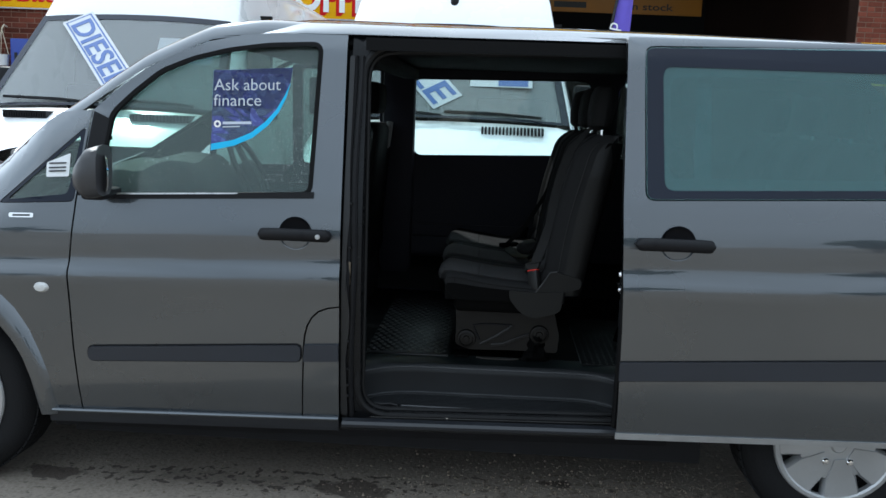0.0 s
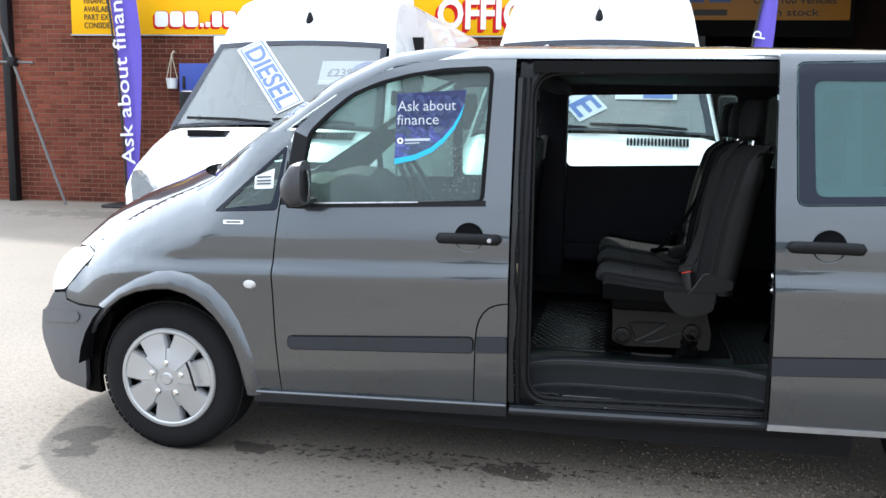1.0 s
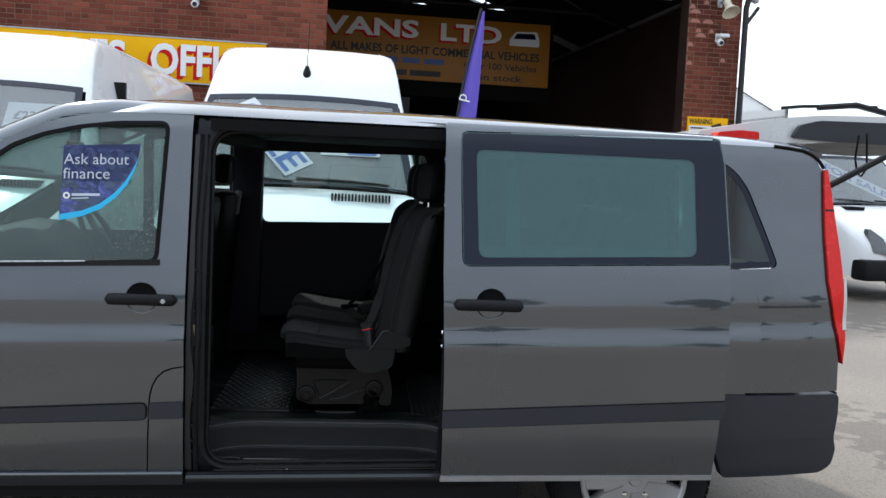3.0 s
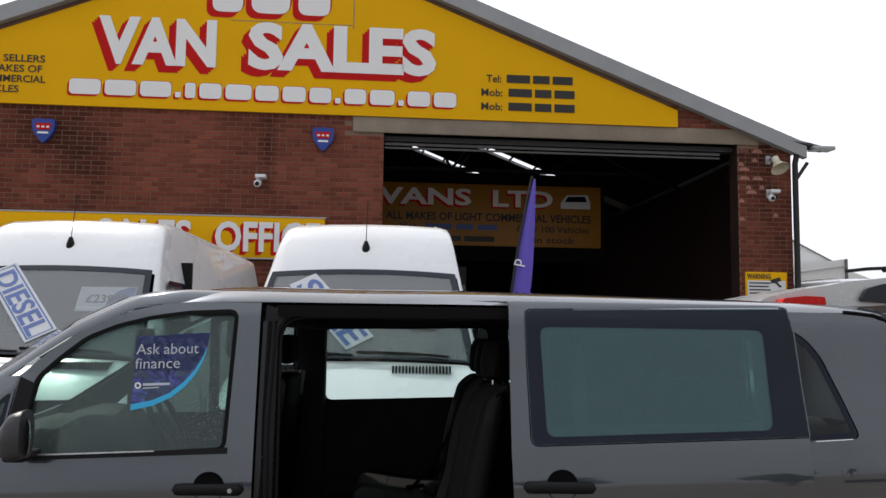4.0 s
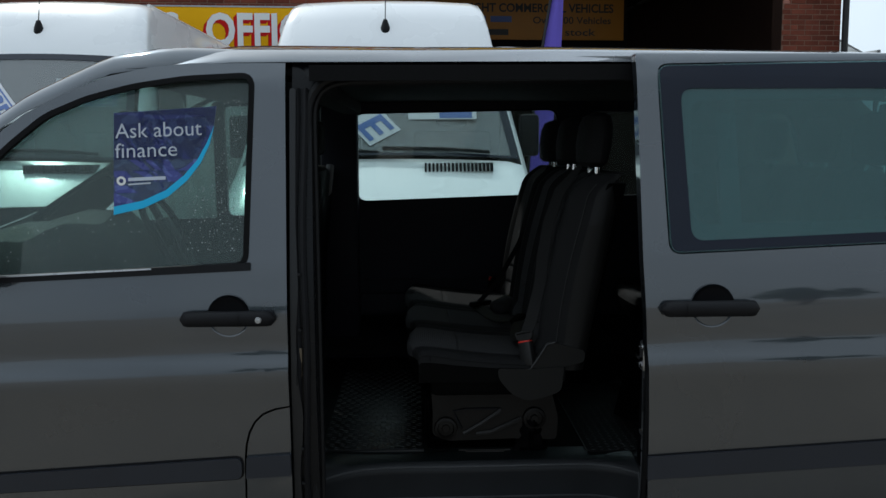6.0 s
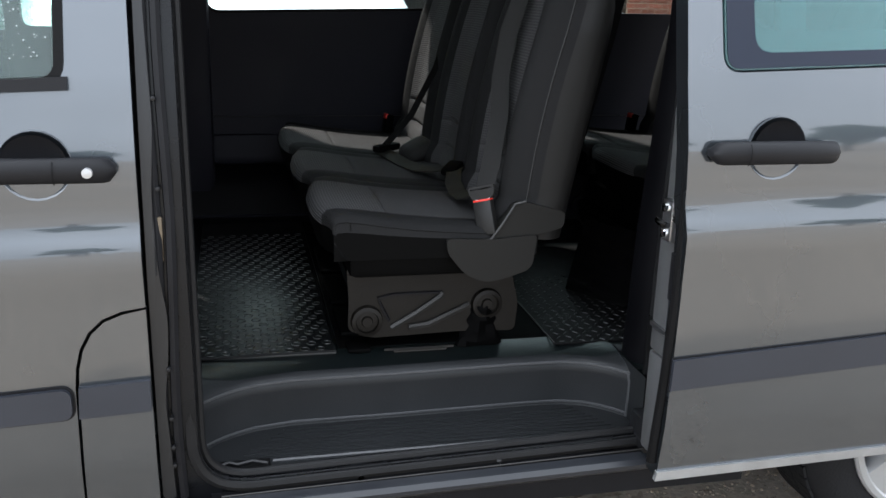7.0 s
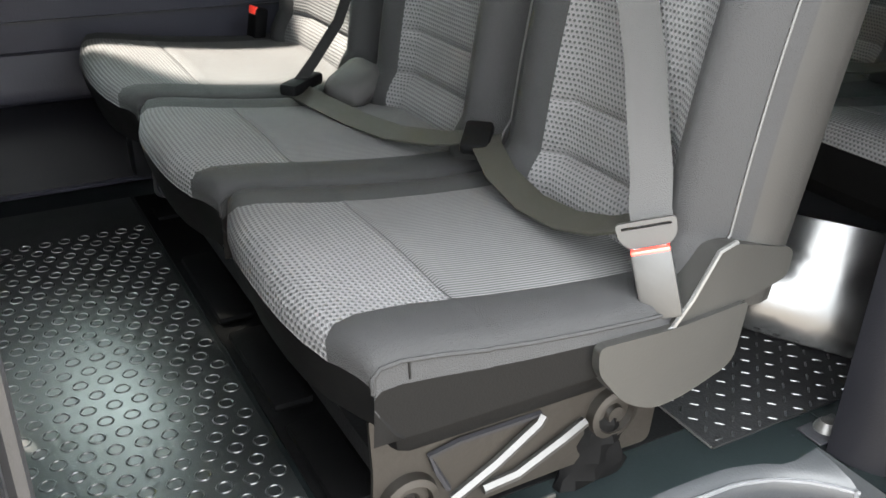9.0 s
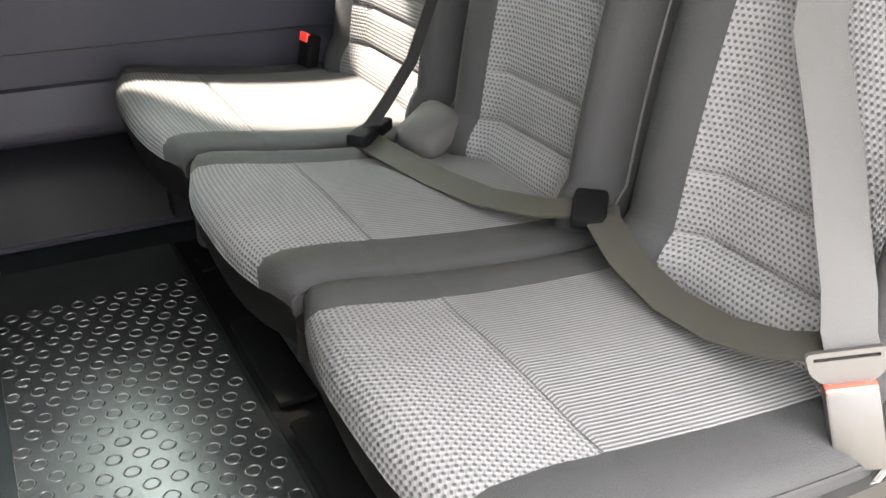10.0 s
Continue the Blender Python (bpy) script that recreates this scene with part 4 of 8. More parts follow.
lathe(bm, [(0.0, 0.0), (0.075, 0.0), (0.095, 0.15), (0.1, 0.16), (0.085, 0.15), (0.06, 0.03), (0.0, 0.03)], (-7.34, -0.18, 1.87), 16, "z")
fpart("pot", bm, white_card, bask)
bm = bmesh.new()
for dx, dy in ((0.09, 0), (-0.06, 0.07), (-0.06, -0.07)):
    tube(bm, [(-7.34 + dx, -0.18 + dy, 2.02), (-7.34, -0.18, 2.4)], 0.006, 5)
tube(bm, [(-7.34, -0.18, 2.4), (-7.34, -0.1, 2.46), (-7.34, -0.01, 2.44)], 0.012, 6)
fpart("hanger", bm, cream_paint, bask)
vent = thing("white_wall_vent", (0, 0, 0), "white extractor hood under the office sign", "extractor hood")
fpart("hood", boxes((-6.6, -6.1, -0.3, -0.01, 2.4, 2.68), bevel=0.03), white_card, vent)

# ---- the grey van ----
W = 1.88      # its width
SZ = (0.2, 0.32, 0.45, 0.62, 0.76, 0.84, 0.86, 0.897, 0.93, 1.0, 1.13, 1.62, 1.68, 1.71, 1.735, 1.75, 1.757)
SY = (0.08, 0.034, 0.012, 0.0, -0.008, -0.016, -0.0115, 0.001, -0.001, 0.001, 0.02, 0.112, 0.135, 0.19, 0.30, 0.5, 0.94)


def side(x, z):
    """Depth of the body side at x along and z up."""
    y = float(np.interp(z - 0.03 * (x - 1.5) * max(0.0, min(1.0, (1.4 - z) / 0.3)), SZ, SY))
    if x < 0.4:
        h = float(np.interp(x, (-0.44, -0.26, -0.06, 0.17, 0.344, 0.4), (0.867, 0.978, 1.077, 1.18, 1.305, 1.35)))
        q = max(0.0, min(1.05, (z - h + 0.27) / 0.27))
        y += 0.15 * q * q * min(1, (0.4 - x) / 0.25)
    if x < 0.1:
        y += 0.38 * ((0.1 - x) / 0.95) ** 2
    if x > 3.5:
        y += 0.1 * ((x - 3.5) / 0.6) ** 2
    if x < 0.62:
        # the wing's shoulder rolls over towards bonnet and windscreen
        top_z = float(np.interp(x, (-0.5, -0.43, -0.36, -0.16, 0.06, 0.17, 0.45, 0.6), (0.838, 0.885, 0.935, 1.042, 1.133, 1.182, 1.378, 1.48)))
        y += 2.6 * max(0.0, z - top_z + 0.12) ** 2 * min(1.0, (0.62 - x) / 0.1)
    return y


def smoothed(x, z):
    return (side(x, z - 0.008) + 2 * side(x, z) + side(x, z + 0.008)) / 4


van = thing("panel_van", (0, 0, 0), "dark grey metallic passenger van with its sliding door open", "van")


def vpanel(name, outline, holes=(), material=None, parent=None, off=0.0, thick=0.02, label="", gap=0.003, step=(0.14, 0.03)):
    loops = [inset(h, -0.0) for h in holes]
    return part(name, sheet(inset(outline, gap), loops, smoothed, off, thick, step), material or paint, parent or van, label, 40)


def mirrored(bm):
    bm.transform(Matrix(((1, 0, 0, 0), (0, -1, 0, W), (0, 0, 1, 0), (0, 0, 0, 1))))
    bmesh.ops.reverse_faces(bm, faces=bm.faces[:])
    return bm


A_PILLAR = [(0.17, 1.18), (0.344, 1.305), (0.56, 1.454), (0.75, 1.585), (0.97, 1.69)]
SEAM = [(0.532, 0.30), (0.514, 0.56), (0.506, 0.83), (0.532, 1.085), (0.575, 1.388)]
DOOR_TOP = [(0.66, 1.465), (0.751, 1.535), (0.86, 1.593), (0.972, 1.637), (1.08, 1.661), (1.191, 1.672), (1.453, 1.678)]
TRI = [(0.252, 1.056), (0.519, 1.073), (0.553, 1.326)]
ARCH = [(-0.25, 0.622), (-0.165, 0.68), (-0.09, 0.71), (0.0, 0.729), (0.07, 0.733), (0.14, 0.716), (0.2, 0.684), (0.255, 0.636), (0.3, 0.58), (0.335, 0.515), (0.36, 0.44), (0.385, 0.30)]
ARCH_OUT = [(-0.32, 0.632), (-0.2, 0.715), (-0.088, 0.772), (0.0, 0.802), (0.075, 0.81), (0.16, 0.797), (0.243, 0.756), (0.31, 0.69), (0.36, 0.61), (0.395, 0.52), (0.42, 0.44), (0.445, 0.30)]
WIN = rounded([(0.6, 1.094), (0.645, 1.375), (0.72, 1.45), (0.81, 1.525), (0.92, 1.572), (1.043, 1.604), (1.18, 1.625), (1.36, 1.634), (1.345, 1.13)], 0.03)
FLAP_EDGE = [(1.328, 0.305), (1.336, 0.6), (1.34, 0.64), (1.349, 0.675), (1.365, 0.705), (1.388, 0.727), (1.42, 0.74), (1.461, 0.747)]
FUEL = FLAP_EDGE + [(1.461, 0.305)]

wing = SEAM + [(0.45, 1.378), (0.344, 1.305), (0.26, 1.242), (0.17, 1.182), (0.06, 1.133), (-0.06, 1.087), (-0.16, 1.042), (-0.26, 0.992), (-0.36, 0.935), (-0.43, 0.885), (-0.5, 0.838), (-0.424, 0.827), (-0.418, 0.809), (-0.487, 0.724), (-0.548, 0.663), (-0.541, 0.624), (-0.449, 0.613), (-0.31, 0.617)] + ARCH + [(0.44, 0.30)]
front_wing = vpanel("front_wing", wing, [rounded(inset(TRI, -0.006), 0.02)], label="grey front wing", step=(0.04, 0.018))
vpanel("front_wing", wing, [rounded(inset(TRI, -0.006), 0.02)]).data.transform(Matrix(((1, 0, 0, 0), (0, -1, 0, W), (0, 0, 1, 0), (0, 0, 0, 1))))
bm = bmesh.new()
rows = []
for f, out in ((0.0, 0.001), (0.12, -0.01), (0.35, -0.02), (0.65, -0.027), (0.9, -0.028), (1.0, -0.022), (1.02, 0.03)):
    rows.append([])
    for (xo, zo), (xi, zi) in zip(ARCH_OUT, ARCH):
        x, z = xo + (xi - xo) * f, zo + (zi - zo) * f
        rows[-1].append((x, smoothed(x, z) + out, z))
grid(bm, rows)
part("wheel_arch_flare", bm, paint, van, "flared grey wheel arch", 70)
pane = part("quarter_light", sheet(rounded(TRI, 0.02), (), smoothed, 0.006, 0.004), sky_film_glass, van, "small dark triangular quarter light")
pane.visible_shadow = False
vpanel("quarter_light_border", rounded(inset(TRI, -0.002), 0.02), [rounded(inset(TRI, 0.03), 0.02)], black_gloss, off=0.003, thick=0.004, gap=0)
st = vpanel("window_sticker", rounded([(0.42, 1.15), (0.5, 1.155), (0.503, 1.235), (0.42, 1.2)], 0.006), (), white_card, off=0.002, thick=0.002, label="small white dealer sticker", gap=0)
for z in (1.195, 1.18, 1.168):
    vpanel("sticker_line", [(0.43, z), (0.49, z + 0.004), (0.49, z + 0.009), (0.43, z + 0.005)], (), trim_plastic, st, off=-0.001, thick=0.002, gap=0)
# A pillar capping, bonnet, windscreen, roof
for far in (0, 1):
    bm = bmesh.new()
    ctrl = [(0.1, 1.14)] + A_PILLAR + [(1.19, 1.722), (1.46, 1.738)]
    pts = [(x, float(np.interp(x, [c[0] for c in ctrl], [c[1] for c in ctrl]))) for x in [0.1 + 0.04 * k for k in range(35)]]
    rows = []
    for x, z in pts:
        y = smoothed(x, z - 0.03)
        z -= 0.032 * max(0.0, (x - 1.12) / 0.34)
        low = 0.02 if far and 0.2 < x < 0.95 else 0.045
        if far:
            rows.append([(x, y + 0.004, z - low), (x, y - 0.002, z - 0.02), (x, y + 0.012, z - 0.002), (x, y + 0.04, z + 0.008), (x, y + 0.075, z + 0.006), (x, y + 0.06, z - low + 0.005)])
        else:
            rows.append([(x, y - 0.001, z - 0.05), (x, y + 0.001, z - 0.04), (x, y + 0.012, z - 0.024), (x, y + 0.028, z - 0.008), (x, y + 0.048, z + 0.003), (x, y + 0.085, z + 0.008), (x, y + 0.06, z - 0.04)])
    grid(bm, rows, True, True)
    part("windscreen_pillar", mirrored(bm) if far else bm, paint, van)
bm = bmesh.new()
rows = []
for x, z in [(-0.5, 0.838), (-0.43, 0.885), (-0.36, 0.935), (-0.26, 0.992), (-0.16, 1.042), (-0.06, 1.087), (0.06, 1.133), (0.17, 1.182)]:
    y0 = smoothed(x, z) + 0.004
    lead = 0.33 if x < -0.45 else 0.3
    rows.append([(x - lead * math.sin(math.pi * k / 14) ** 0.8, y0 + (W - 2 * y0) * k / 14, z + (0.022 if x > -0.45 else -0.03) * math.sin(math.pi * k / 14)) for k in range(15)])
grid(bm, rows)
part("bonnet", bm, paint, van, "grey bonnet")
bm = bmesh.new()
rows = []
for (x, z) in A_PILLAR + [(1.1, 1.72)]:
    y0 = smoothed(x, z - 0.03) + 0.06
    rows.append([(x - 0.26 * math.sin(math.pi * k / 12), y0 + (W - 2 * y0) * k / 12, z + 0.01 * math.sin(math.pi * k / 12)) for k in range(13)])
grid(bm, rows)
ws = part("windscreen", bm, clear_glass, van)
ws.visible_shadow = False
bm = bmesh.new()
for k in range(3):
    tube(bm, [(0.16 - 0.05 * k, 0.3 + 0.3 * k, 1.2 + 0.01 * k), (0.02 - 0.05 * k, 0.55 + 0.3 * k, 1.2), (0.18 - 0.05 * k, 0.95 + 0.2 * k, 1.24)], 0.012, 6)
part("wiper", bm, black_plastic, van)


def roof_row(x):
    drop = 0.034 * max(0, (1.32 - x) / 0.3) + 0.022 * max(0, x - 2.3) + 0.05 * max(0, x - 3.7) ** 2 * 4
    rise = 0.012 * min(1, max(0, (x - 0.97) / 0.5)) - 0.018 * min(1, max(0, (x - 1.1) / 0.5))
    half = [(y, z) for z, y in zip(SZ[12:], SY[12:])]
    half = [(0.13, 1.672)] + half
    pts = [(y + (0.1 * ((x - 3.5) / 0.6) ** 2 if x > 3.5 else 0), z) for y, z in half]
    full = pts + [(W - y, z) for y, z in reversed(pts[:-1])]
    return [(x, y, z - drop + rise if z > 1.675 else z - drop * 0.5) for y, z in full]


bm = bmesh.new()
grid(bm, [roof_row(x) for x in (1.02, 1.15, 1.3, 1.46, 1.8, 2.2, 2.6, 3.0, 3.4, 3.6, 3.75, 3.86, 3.93)])
part("roof", bm, paint, van, "grey roof skin", 60)
# headlamp and bumpers
LAMP = [(-0.612, 0.826), (-0.55, 0.838), (-0.428, 0.825), (-0.422, 0.809), (-0.49, 0.724), (-0.552, 0.662), (-0.656, 0.641), (-0.662, 0.665), (-0.65, 0.756), (-0.63, 0.802)]
lamp = vpanel("headlight", rounded(LAMP, 0.02), (), clear_lens, off=-0.004, thick=0.12, label="clear headlight")
vpanel("reflector", rounded([(-0.6, 0.72), (-0.6, 0.8), (-0.5, 0.8), (-0.54, 0.71)], 0.02), (), chrome, lamp, off=-0.006, thick=0.004, gap=0)
BUMP = [(-0.27, 0.614), (-0.449, 0.608), (-0.541, 0.619), (-0.552, 0.652), (-0.656, 0.634), (-0.72, 0.561), (-0.78, 0.525), (-0.808, 0.432), (-0.801, 0.378), (-0.725, 0.227), (-0.695, 0.2), (-0.48, 0.203), (-0.45, 0.263), (-0.43, 0.403), (-0.36, 0.518)]
bumper = vpanel("front_bumper", BUMP, (), bumper_plastic, thick=0.04, label="grey front bumper")
vpanel("bumper_strip", rounded([(-0.765, 0.54), (-0.79, 0.472), (-0.481, 0.52), (-0.444, 0.552), (-0.461, 0.58)], 0.02), (), bumper_plastic, bumper, off=-0.006, thick=0.03)
vpanel("arch_liner", rounded([(-0.6, 0.205), (-0.5, 0.178), (-0.395, 0.19), (-0.372, 0.33), (-0.335, 0.43), (-0.285, 0.52), (-0.25, 0.6), (-0.3, 0.6), (-0.39, 0.5), (-0.45, 0.4), (-0.49, 0.29), (-0.52, 0.215)], 0.01), (), dull_black, bumper, off=0.03, thick=0.03)
bm = bmesh.new()
rows = []
for z, x in ((0.21, -0.70), (0.38, -0.795), (0.43, -0.8), (0.52, -0.775), (0.56, -0.72), (0.634, -0.655), (0.7, -0.655), (0.8, -0.63)):
    y0 = smoothed(x, z) + 0.01
    rows.append([(x - 0.14 * math.sin(math.pi * k / 10), y0 + (W - 2 * y0) * k / 10, z) for k in range(11)])
y0 = smoothed(-0.5, 0.838) + 0.01
rows.append([(-0.5 - 0.32 * math.sin(math.pi * k / 10) ** 0.8, y0 + (W - 2 * y0) * k / 10, 0.832 - 0.03 * math.sin(math.pi * k / 10) ** 0.6) for k in range(11)])
grid(bm, rows)
part("nose_panel", bm, paint, van)
badge = vpanel("wing_badge", rounded([(0.295, 1.008), (0.383, 1.01), (0.383, 1.026), (0.295, 1.024)], 0.006), (), chrome, off=-0.004, thick=0.006, label="small chrome badge", gap=0)
vpanel("badge_bar", [(0.31, 1.013), (0.37, 1.015), (0.37, 1.021), (0.31, 1.019)], (), trim_plastic, badge, off=-0.006, thick=0.003, gap=0)
bm = bmesh.new()
lathe(bm, [(0.0, -0.014), (0.015, -0.012), (0.021, -0.004), (0.023, 0.004)], (0.412, smoothed(0.412, 0.769), 0.769), 18)
bm.transform(Matrix.Translation((0.412, 0, 0.769)) @ Matrix.Diagonal((1.25, 1, 0.85, 1)) @ Matrix.Translation((-0.412, 0, -0.769)))
part("side_repeater", bm, clear_lens, van, "oval clear side repeater")


# doors
def door_handle(parent, x0, x1, z, keyhole):
    xm = (x0 + x1) / 2 if keyhole else (x0 + x1) / 2 + 0.01
    y = smoothed(xm, z) + (0 if keyhole else -0.1)
    bm = bmesh.new()
    lathe(bm, [(0.0, 0.012), (0.035, 0.01), (0.052, -0.001), (0.057, -0.003), (0.057, 0.004)], (xm, y, z + 0.002), 24)
    cup = part("handle_cup", bm, paint, parent)
    # Black half disc puts the recess's shade on the painted cup's upper half.
    bm = bmesh.new()
    lathe(bm, [(0.0, 0.008), (0.04, 0.006), (0.052, -0.003)], (xm, y - 0.006, z + 0.002), 24)
    for v in bm.verts:
        v.co.z = max(v.co.z, z + 0.006)
    part("handle_recess", bm, black_plastic, parent)
    bm = bmesh.new()
    rows = []
    n = 26
    for i in range(n + 1):
        s = i / n
        x = x0 + (x1 - x0) * s
        h = 0.021 * min(1, 2.6 * math.sin(math.pi * min(max(s, 0.004), 0.996)) ** 0.5)
        out = -0.008 - 0.03 * math.sin(math.pi * s) ** 0.5
        zz = z - 0.003 + 0.004 * math.sin(math.pi * s)
        rows.append([(x, y + out + 0.016 * math.cos(a), zz + h * math.sin(a)) for a in [2 * math.pi * k / 16 for k in range(16)]])
    grid(bm, rows, True, True)
    h = part("door_handle", bm, black_plastic, parent, "black pull handle")
    bm = bmesh.new()
    xs_ = x0 + 0.055 if not keyhole else x1 - 0.09
    tube(bm, [(xs_, y - 0.038 + 0.0165 * math.cos(a), z + 0.0225 * math.sin(a)) for a in [2.2 + 0.35 * k for k in range(7)]], 0.0008, 4)
    part("handle_joint", bm, rubber, h)
    if keyhole:
        bm = bmesh.new()
        lathe(bm, [(0.0, -0.004), (0.008, -0.003), (0.009, 0.006)], (x1 - 0.04, y - 0.046, z - 0.002), 16)
        part("key_lock", bm, silver_trim, parent)


door_poly = SEAM + DOOR_TOP + [(1.459, 1.135)] + FLAP_EDGE[::-1]
front_door = vpanel("front_door", door_poly, [inset(WIN, -0.004)], paint, thick=0.03, label="grey front passenger door")
vpanel("fuel_flap", FUEL, (), paint, thick=0.02, label="grey fuel flap")
vpanel("window_frame", inset(WIN, -0.01), [inset(WIN, 0.005)], rubber, front_door, off=-0.003, thick=0.02, gap=0)
vpanel("window_seal", [(0.6, 1.084), (1.36, 1.116), (1.36, 1.136), (0.6, 1.102)], (), black_plastic, front_door, off=-0.012, thick=0.02, gap=0)
vpanel("chrome_waist_strip", [(0.64, 1.1), (1.1, 1.12), (1.1, 1.124), (0.64, 1.105)], (), bare_steel, front_door, off=-0.014, thick=0.004, gap=0)
pane = part("door_glass", sheet(inset(WIN, 0.002), (), smoothed, 0.02, 0.004), sky_film_glass, front_door, "clear side window glass")
pane.visible_shadow = False
vpanel("moulding_joint", inset(rounded([(0.57, 0.512), (0.57, 0.562), (1.326, 0.605), (1.326, 0.546)], 0.02), -0.005), (), black_plastic, front_door, off=-0.002, thick=0.004, gap=0)
vpanel("door_moulding", rounded([(0.57, 0.512), (0.57, 0.562), (1.326, 0.605), (1.326, 0.546)], 0.02), (), trim_plastic, front_door, off=-0.011, thick=0.014, label="blue-grey rub strip", gap=0)
vpanel("flap_moulding", [(1.336, 0.546), (1.34, 0.606), (1.458, 0.613), (1.458, 0.552)], (), trim_plastic, van, off=-0.011, thick=0.014, gap=0)
vpanel("sill_strip", [(0.405, 0.266), (0.41, 0.324), (1.46, 0.345), (1.46, 0.286)], (), sill_paint, van, off=-0.007, thick=0.03, label="dark blue-grey sill strip")
bm = bmesh.new()
tube(bm, [(x, smoothed(x, 0.33) - 0.008, 0.316 + 0.021 * (x - 0.41) / 1.05) for x in (0.41, 0.7, 1.0, 1.25, 1.458)], 0.0085, 8)
part("sill_edge", bm, paint, van, "bright rounded sill edge")
vpanel("sill", [(0.4, 0.235), (0.4, 0.285), (1.47, 0.303), (2.62, 0.335), (2.62, 0.275), (1.47, 0.25)], (), black_plastic, van, off=0.035, thick=0.08, gap=0)
door_handle(front_door, 1.178, 1.428, 0.993, True)
# window sticker: a quarter disc with pale writing
Q = [(0.986, 1.535), (1.262, 1.553), (1.256, 1.5), (1.245, 1.45), (1.222, 1.4), (1.185, 1.352), (1.135, 1.31), (1.07, 1.28), (0.99, 1.262)]
stick = vpanel("finance_sticker", Q, (), sticker_blue, van, off=0.02, thick=0.002, label="violet quarter-round window sticker with white words", gap=0)
vpanel("sticker_edge", [(1.257, 1.5), (1.245, 1.45), (1.222, 1.4), (1.185, 1.352), (1.135, 1.31), (1.07, 1.28), (0.99, 1.262), (0.99, 1.284), (1.067, 1.3), (1.128, 1.327), (1.176, 1.366), (1.213, 1.409), (1.238, 1.455)], (), sticker_cyan, stick, off=0.0185, thick=0.002, gap=0)


def side_words(words, size, x, z, width, material, parent):
    ang = math.degrees(math.atan2(smoothed(x, z + 0.05) - smoothed(x, z - 0.05), 0.1))
    return lettering("lettering", words, size, Matrix.Translation((x, smoothed(x, z) + 0.014, z)) @ pose(0, 0, 0, 90 - ang, 0, 0) @ pose(0, 0, 0, 0, 0, 2), material, parent, 0.001, width, bold=-0.004)


side_words("Ask about", 0.058, 0.993, 1.467, 0.232, sticker_white, stick)
side_words("finance", 0.058, 0.993, 1.414, 0.166, sticker_white, stick)
for x, z, w, h in ((1.028, 1.352, 0.1, 0.009), (1.028, 1.341, 0.06, 0.004)):
    vpanel("text_bar", [(x, z), (x, z + h), (x + w, z + h + 0.004), (x + w, z + 0.004)], (), sticker_white, stick, off=0.0175, thick=0.001, gap=0)
bm = bmesh.new()
lathe(bm, [(0.006, -0.001), (0.0125, -0.001), (0.0125, 0.001), (0.006, 0.001)], (1.01, smoothed(1.01, 1.35) + 0.0165, 1.353), 16)
part("emblem_ring", bm, white_letter, stick)
# wing mirror
bm = bmesh.new()
rows = []
for s in range(8):
    t = s / 7
    x = 0.61 + 0.075 * t
    w = 0.085 + 0.055 * math.sin(math.pi * (0.15 + 0.75 * t))
    h = 0.045 + 0.042 * min(1, t * 2.2)
    zc = 1.165 + 0.02 * t
    rows.append([(x, -0.1 + w * 0.64 * math.copysign(abs(math.cos(a)) ** 0.65, math.cos(a)), zc + h * math.copysign(abs(math.sin(a)) ** 0.65, math.sin(a)) * (1.05 if math.sin(a) > 0 else 0.9)) for a in [2 * math.pi * k / 16 for k in range(16)]])
grid(bm, rows, True, True)
mir = part("wing_mirror", bm, mirror_shell, van, "dark grey plastic wing mirror")
bm = bmesh.new()
lathe(bm, [(0.0, 0.003), (0.06, 0.002), (0.065, -0.004)], (0, 0, 0), 20, "x")
bm.transform(Matrix.Translation((0.682, -0.085, 1.18)) @ pose(0, 0, 0, 0, 0, 32))
part("mirror_glass", bm, mirror_face, mir)
part("mirror_arm", boxes((0.6, 0.68, -0.1, 0.06, 1.09, 1.125), bevel=0.012), black_plastic, mir)
vpanel("mirror_sail", [(0.535, 1.09), (0.6, 1.094), (0.64, 1.36), (0.58, 1.385)], (), black_plastic, van, off=-0.004, thick=0.02)

# sliding door, run back along the side on its rail
slide = lambda x, z: smoothed(min(x, 3.4), z)
SD = rounded([(2.386, 1.69), (2.39, 1.143), (2.407, 0.75), (2.415, 0.352), (3.456, 0.372), (3.466, 0.66), (3.476, 0.7), (3.473, 1.19), (3.452, 1.577), (3.432, 1.682)], [0.02, 0, 0, 0.01, 0.02, 0, 0, 0, 0, 0.03])
SW = rounded([(2.445, 1.652), (2.464, 1.163), (3.47, 1.203), (3.452, 1.577), (3.436, 1.668)], [0.03, 0.03, 0.005, 0.005, 0.005])
SWI = rounded([(2.502, 1.59), (2.52, 1.194), (3.342, 1.226), (3.336, 1.588)], 0.035)
sliding_door = part("sliding_door", sheet(inset(SD, 0.002), (inset(SW, -0.004),), slide, -0.1, 0.045), paint, van, "grey sliding door pushed open", 40)
part("door_glass", sheet(SW, (), slide, -0.101, 0.005), teal_glass, sliding_door, "blue-green privacy glass").visible_shadow = False
part("glass_border", sheet(inset(SW, 0.003), (SWI,), slide, -0.103, 0.0015), black_gloss, sliding_door, "black printed glass border")
part("moulding_joint", sheet(inset([(2.412, 0.563), (2.411, 0.627), (3.472, 0.686), (3.472, 0.62)], -0.005), (), slide, -0.1015, 0.003), black_plastic, sliding_door)
part("door_moulding", sheet([(2.41, 0.563), (2.409, 0.627), (3.474, 0.686), (3.474, 0.62)], (), slide, -0.109, 0.012), trim_plastic, sliding_door, "blue-grey rub strip")
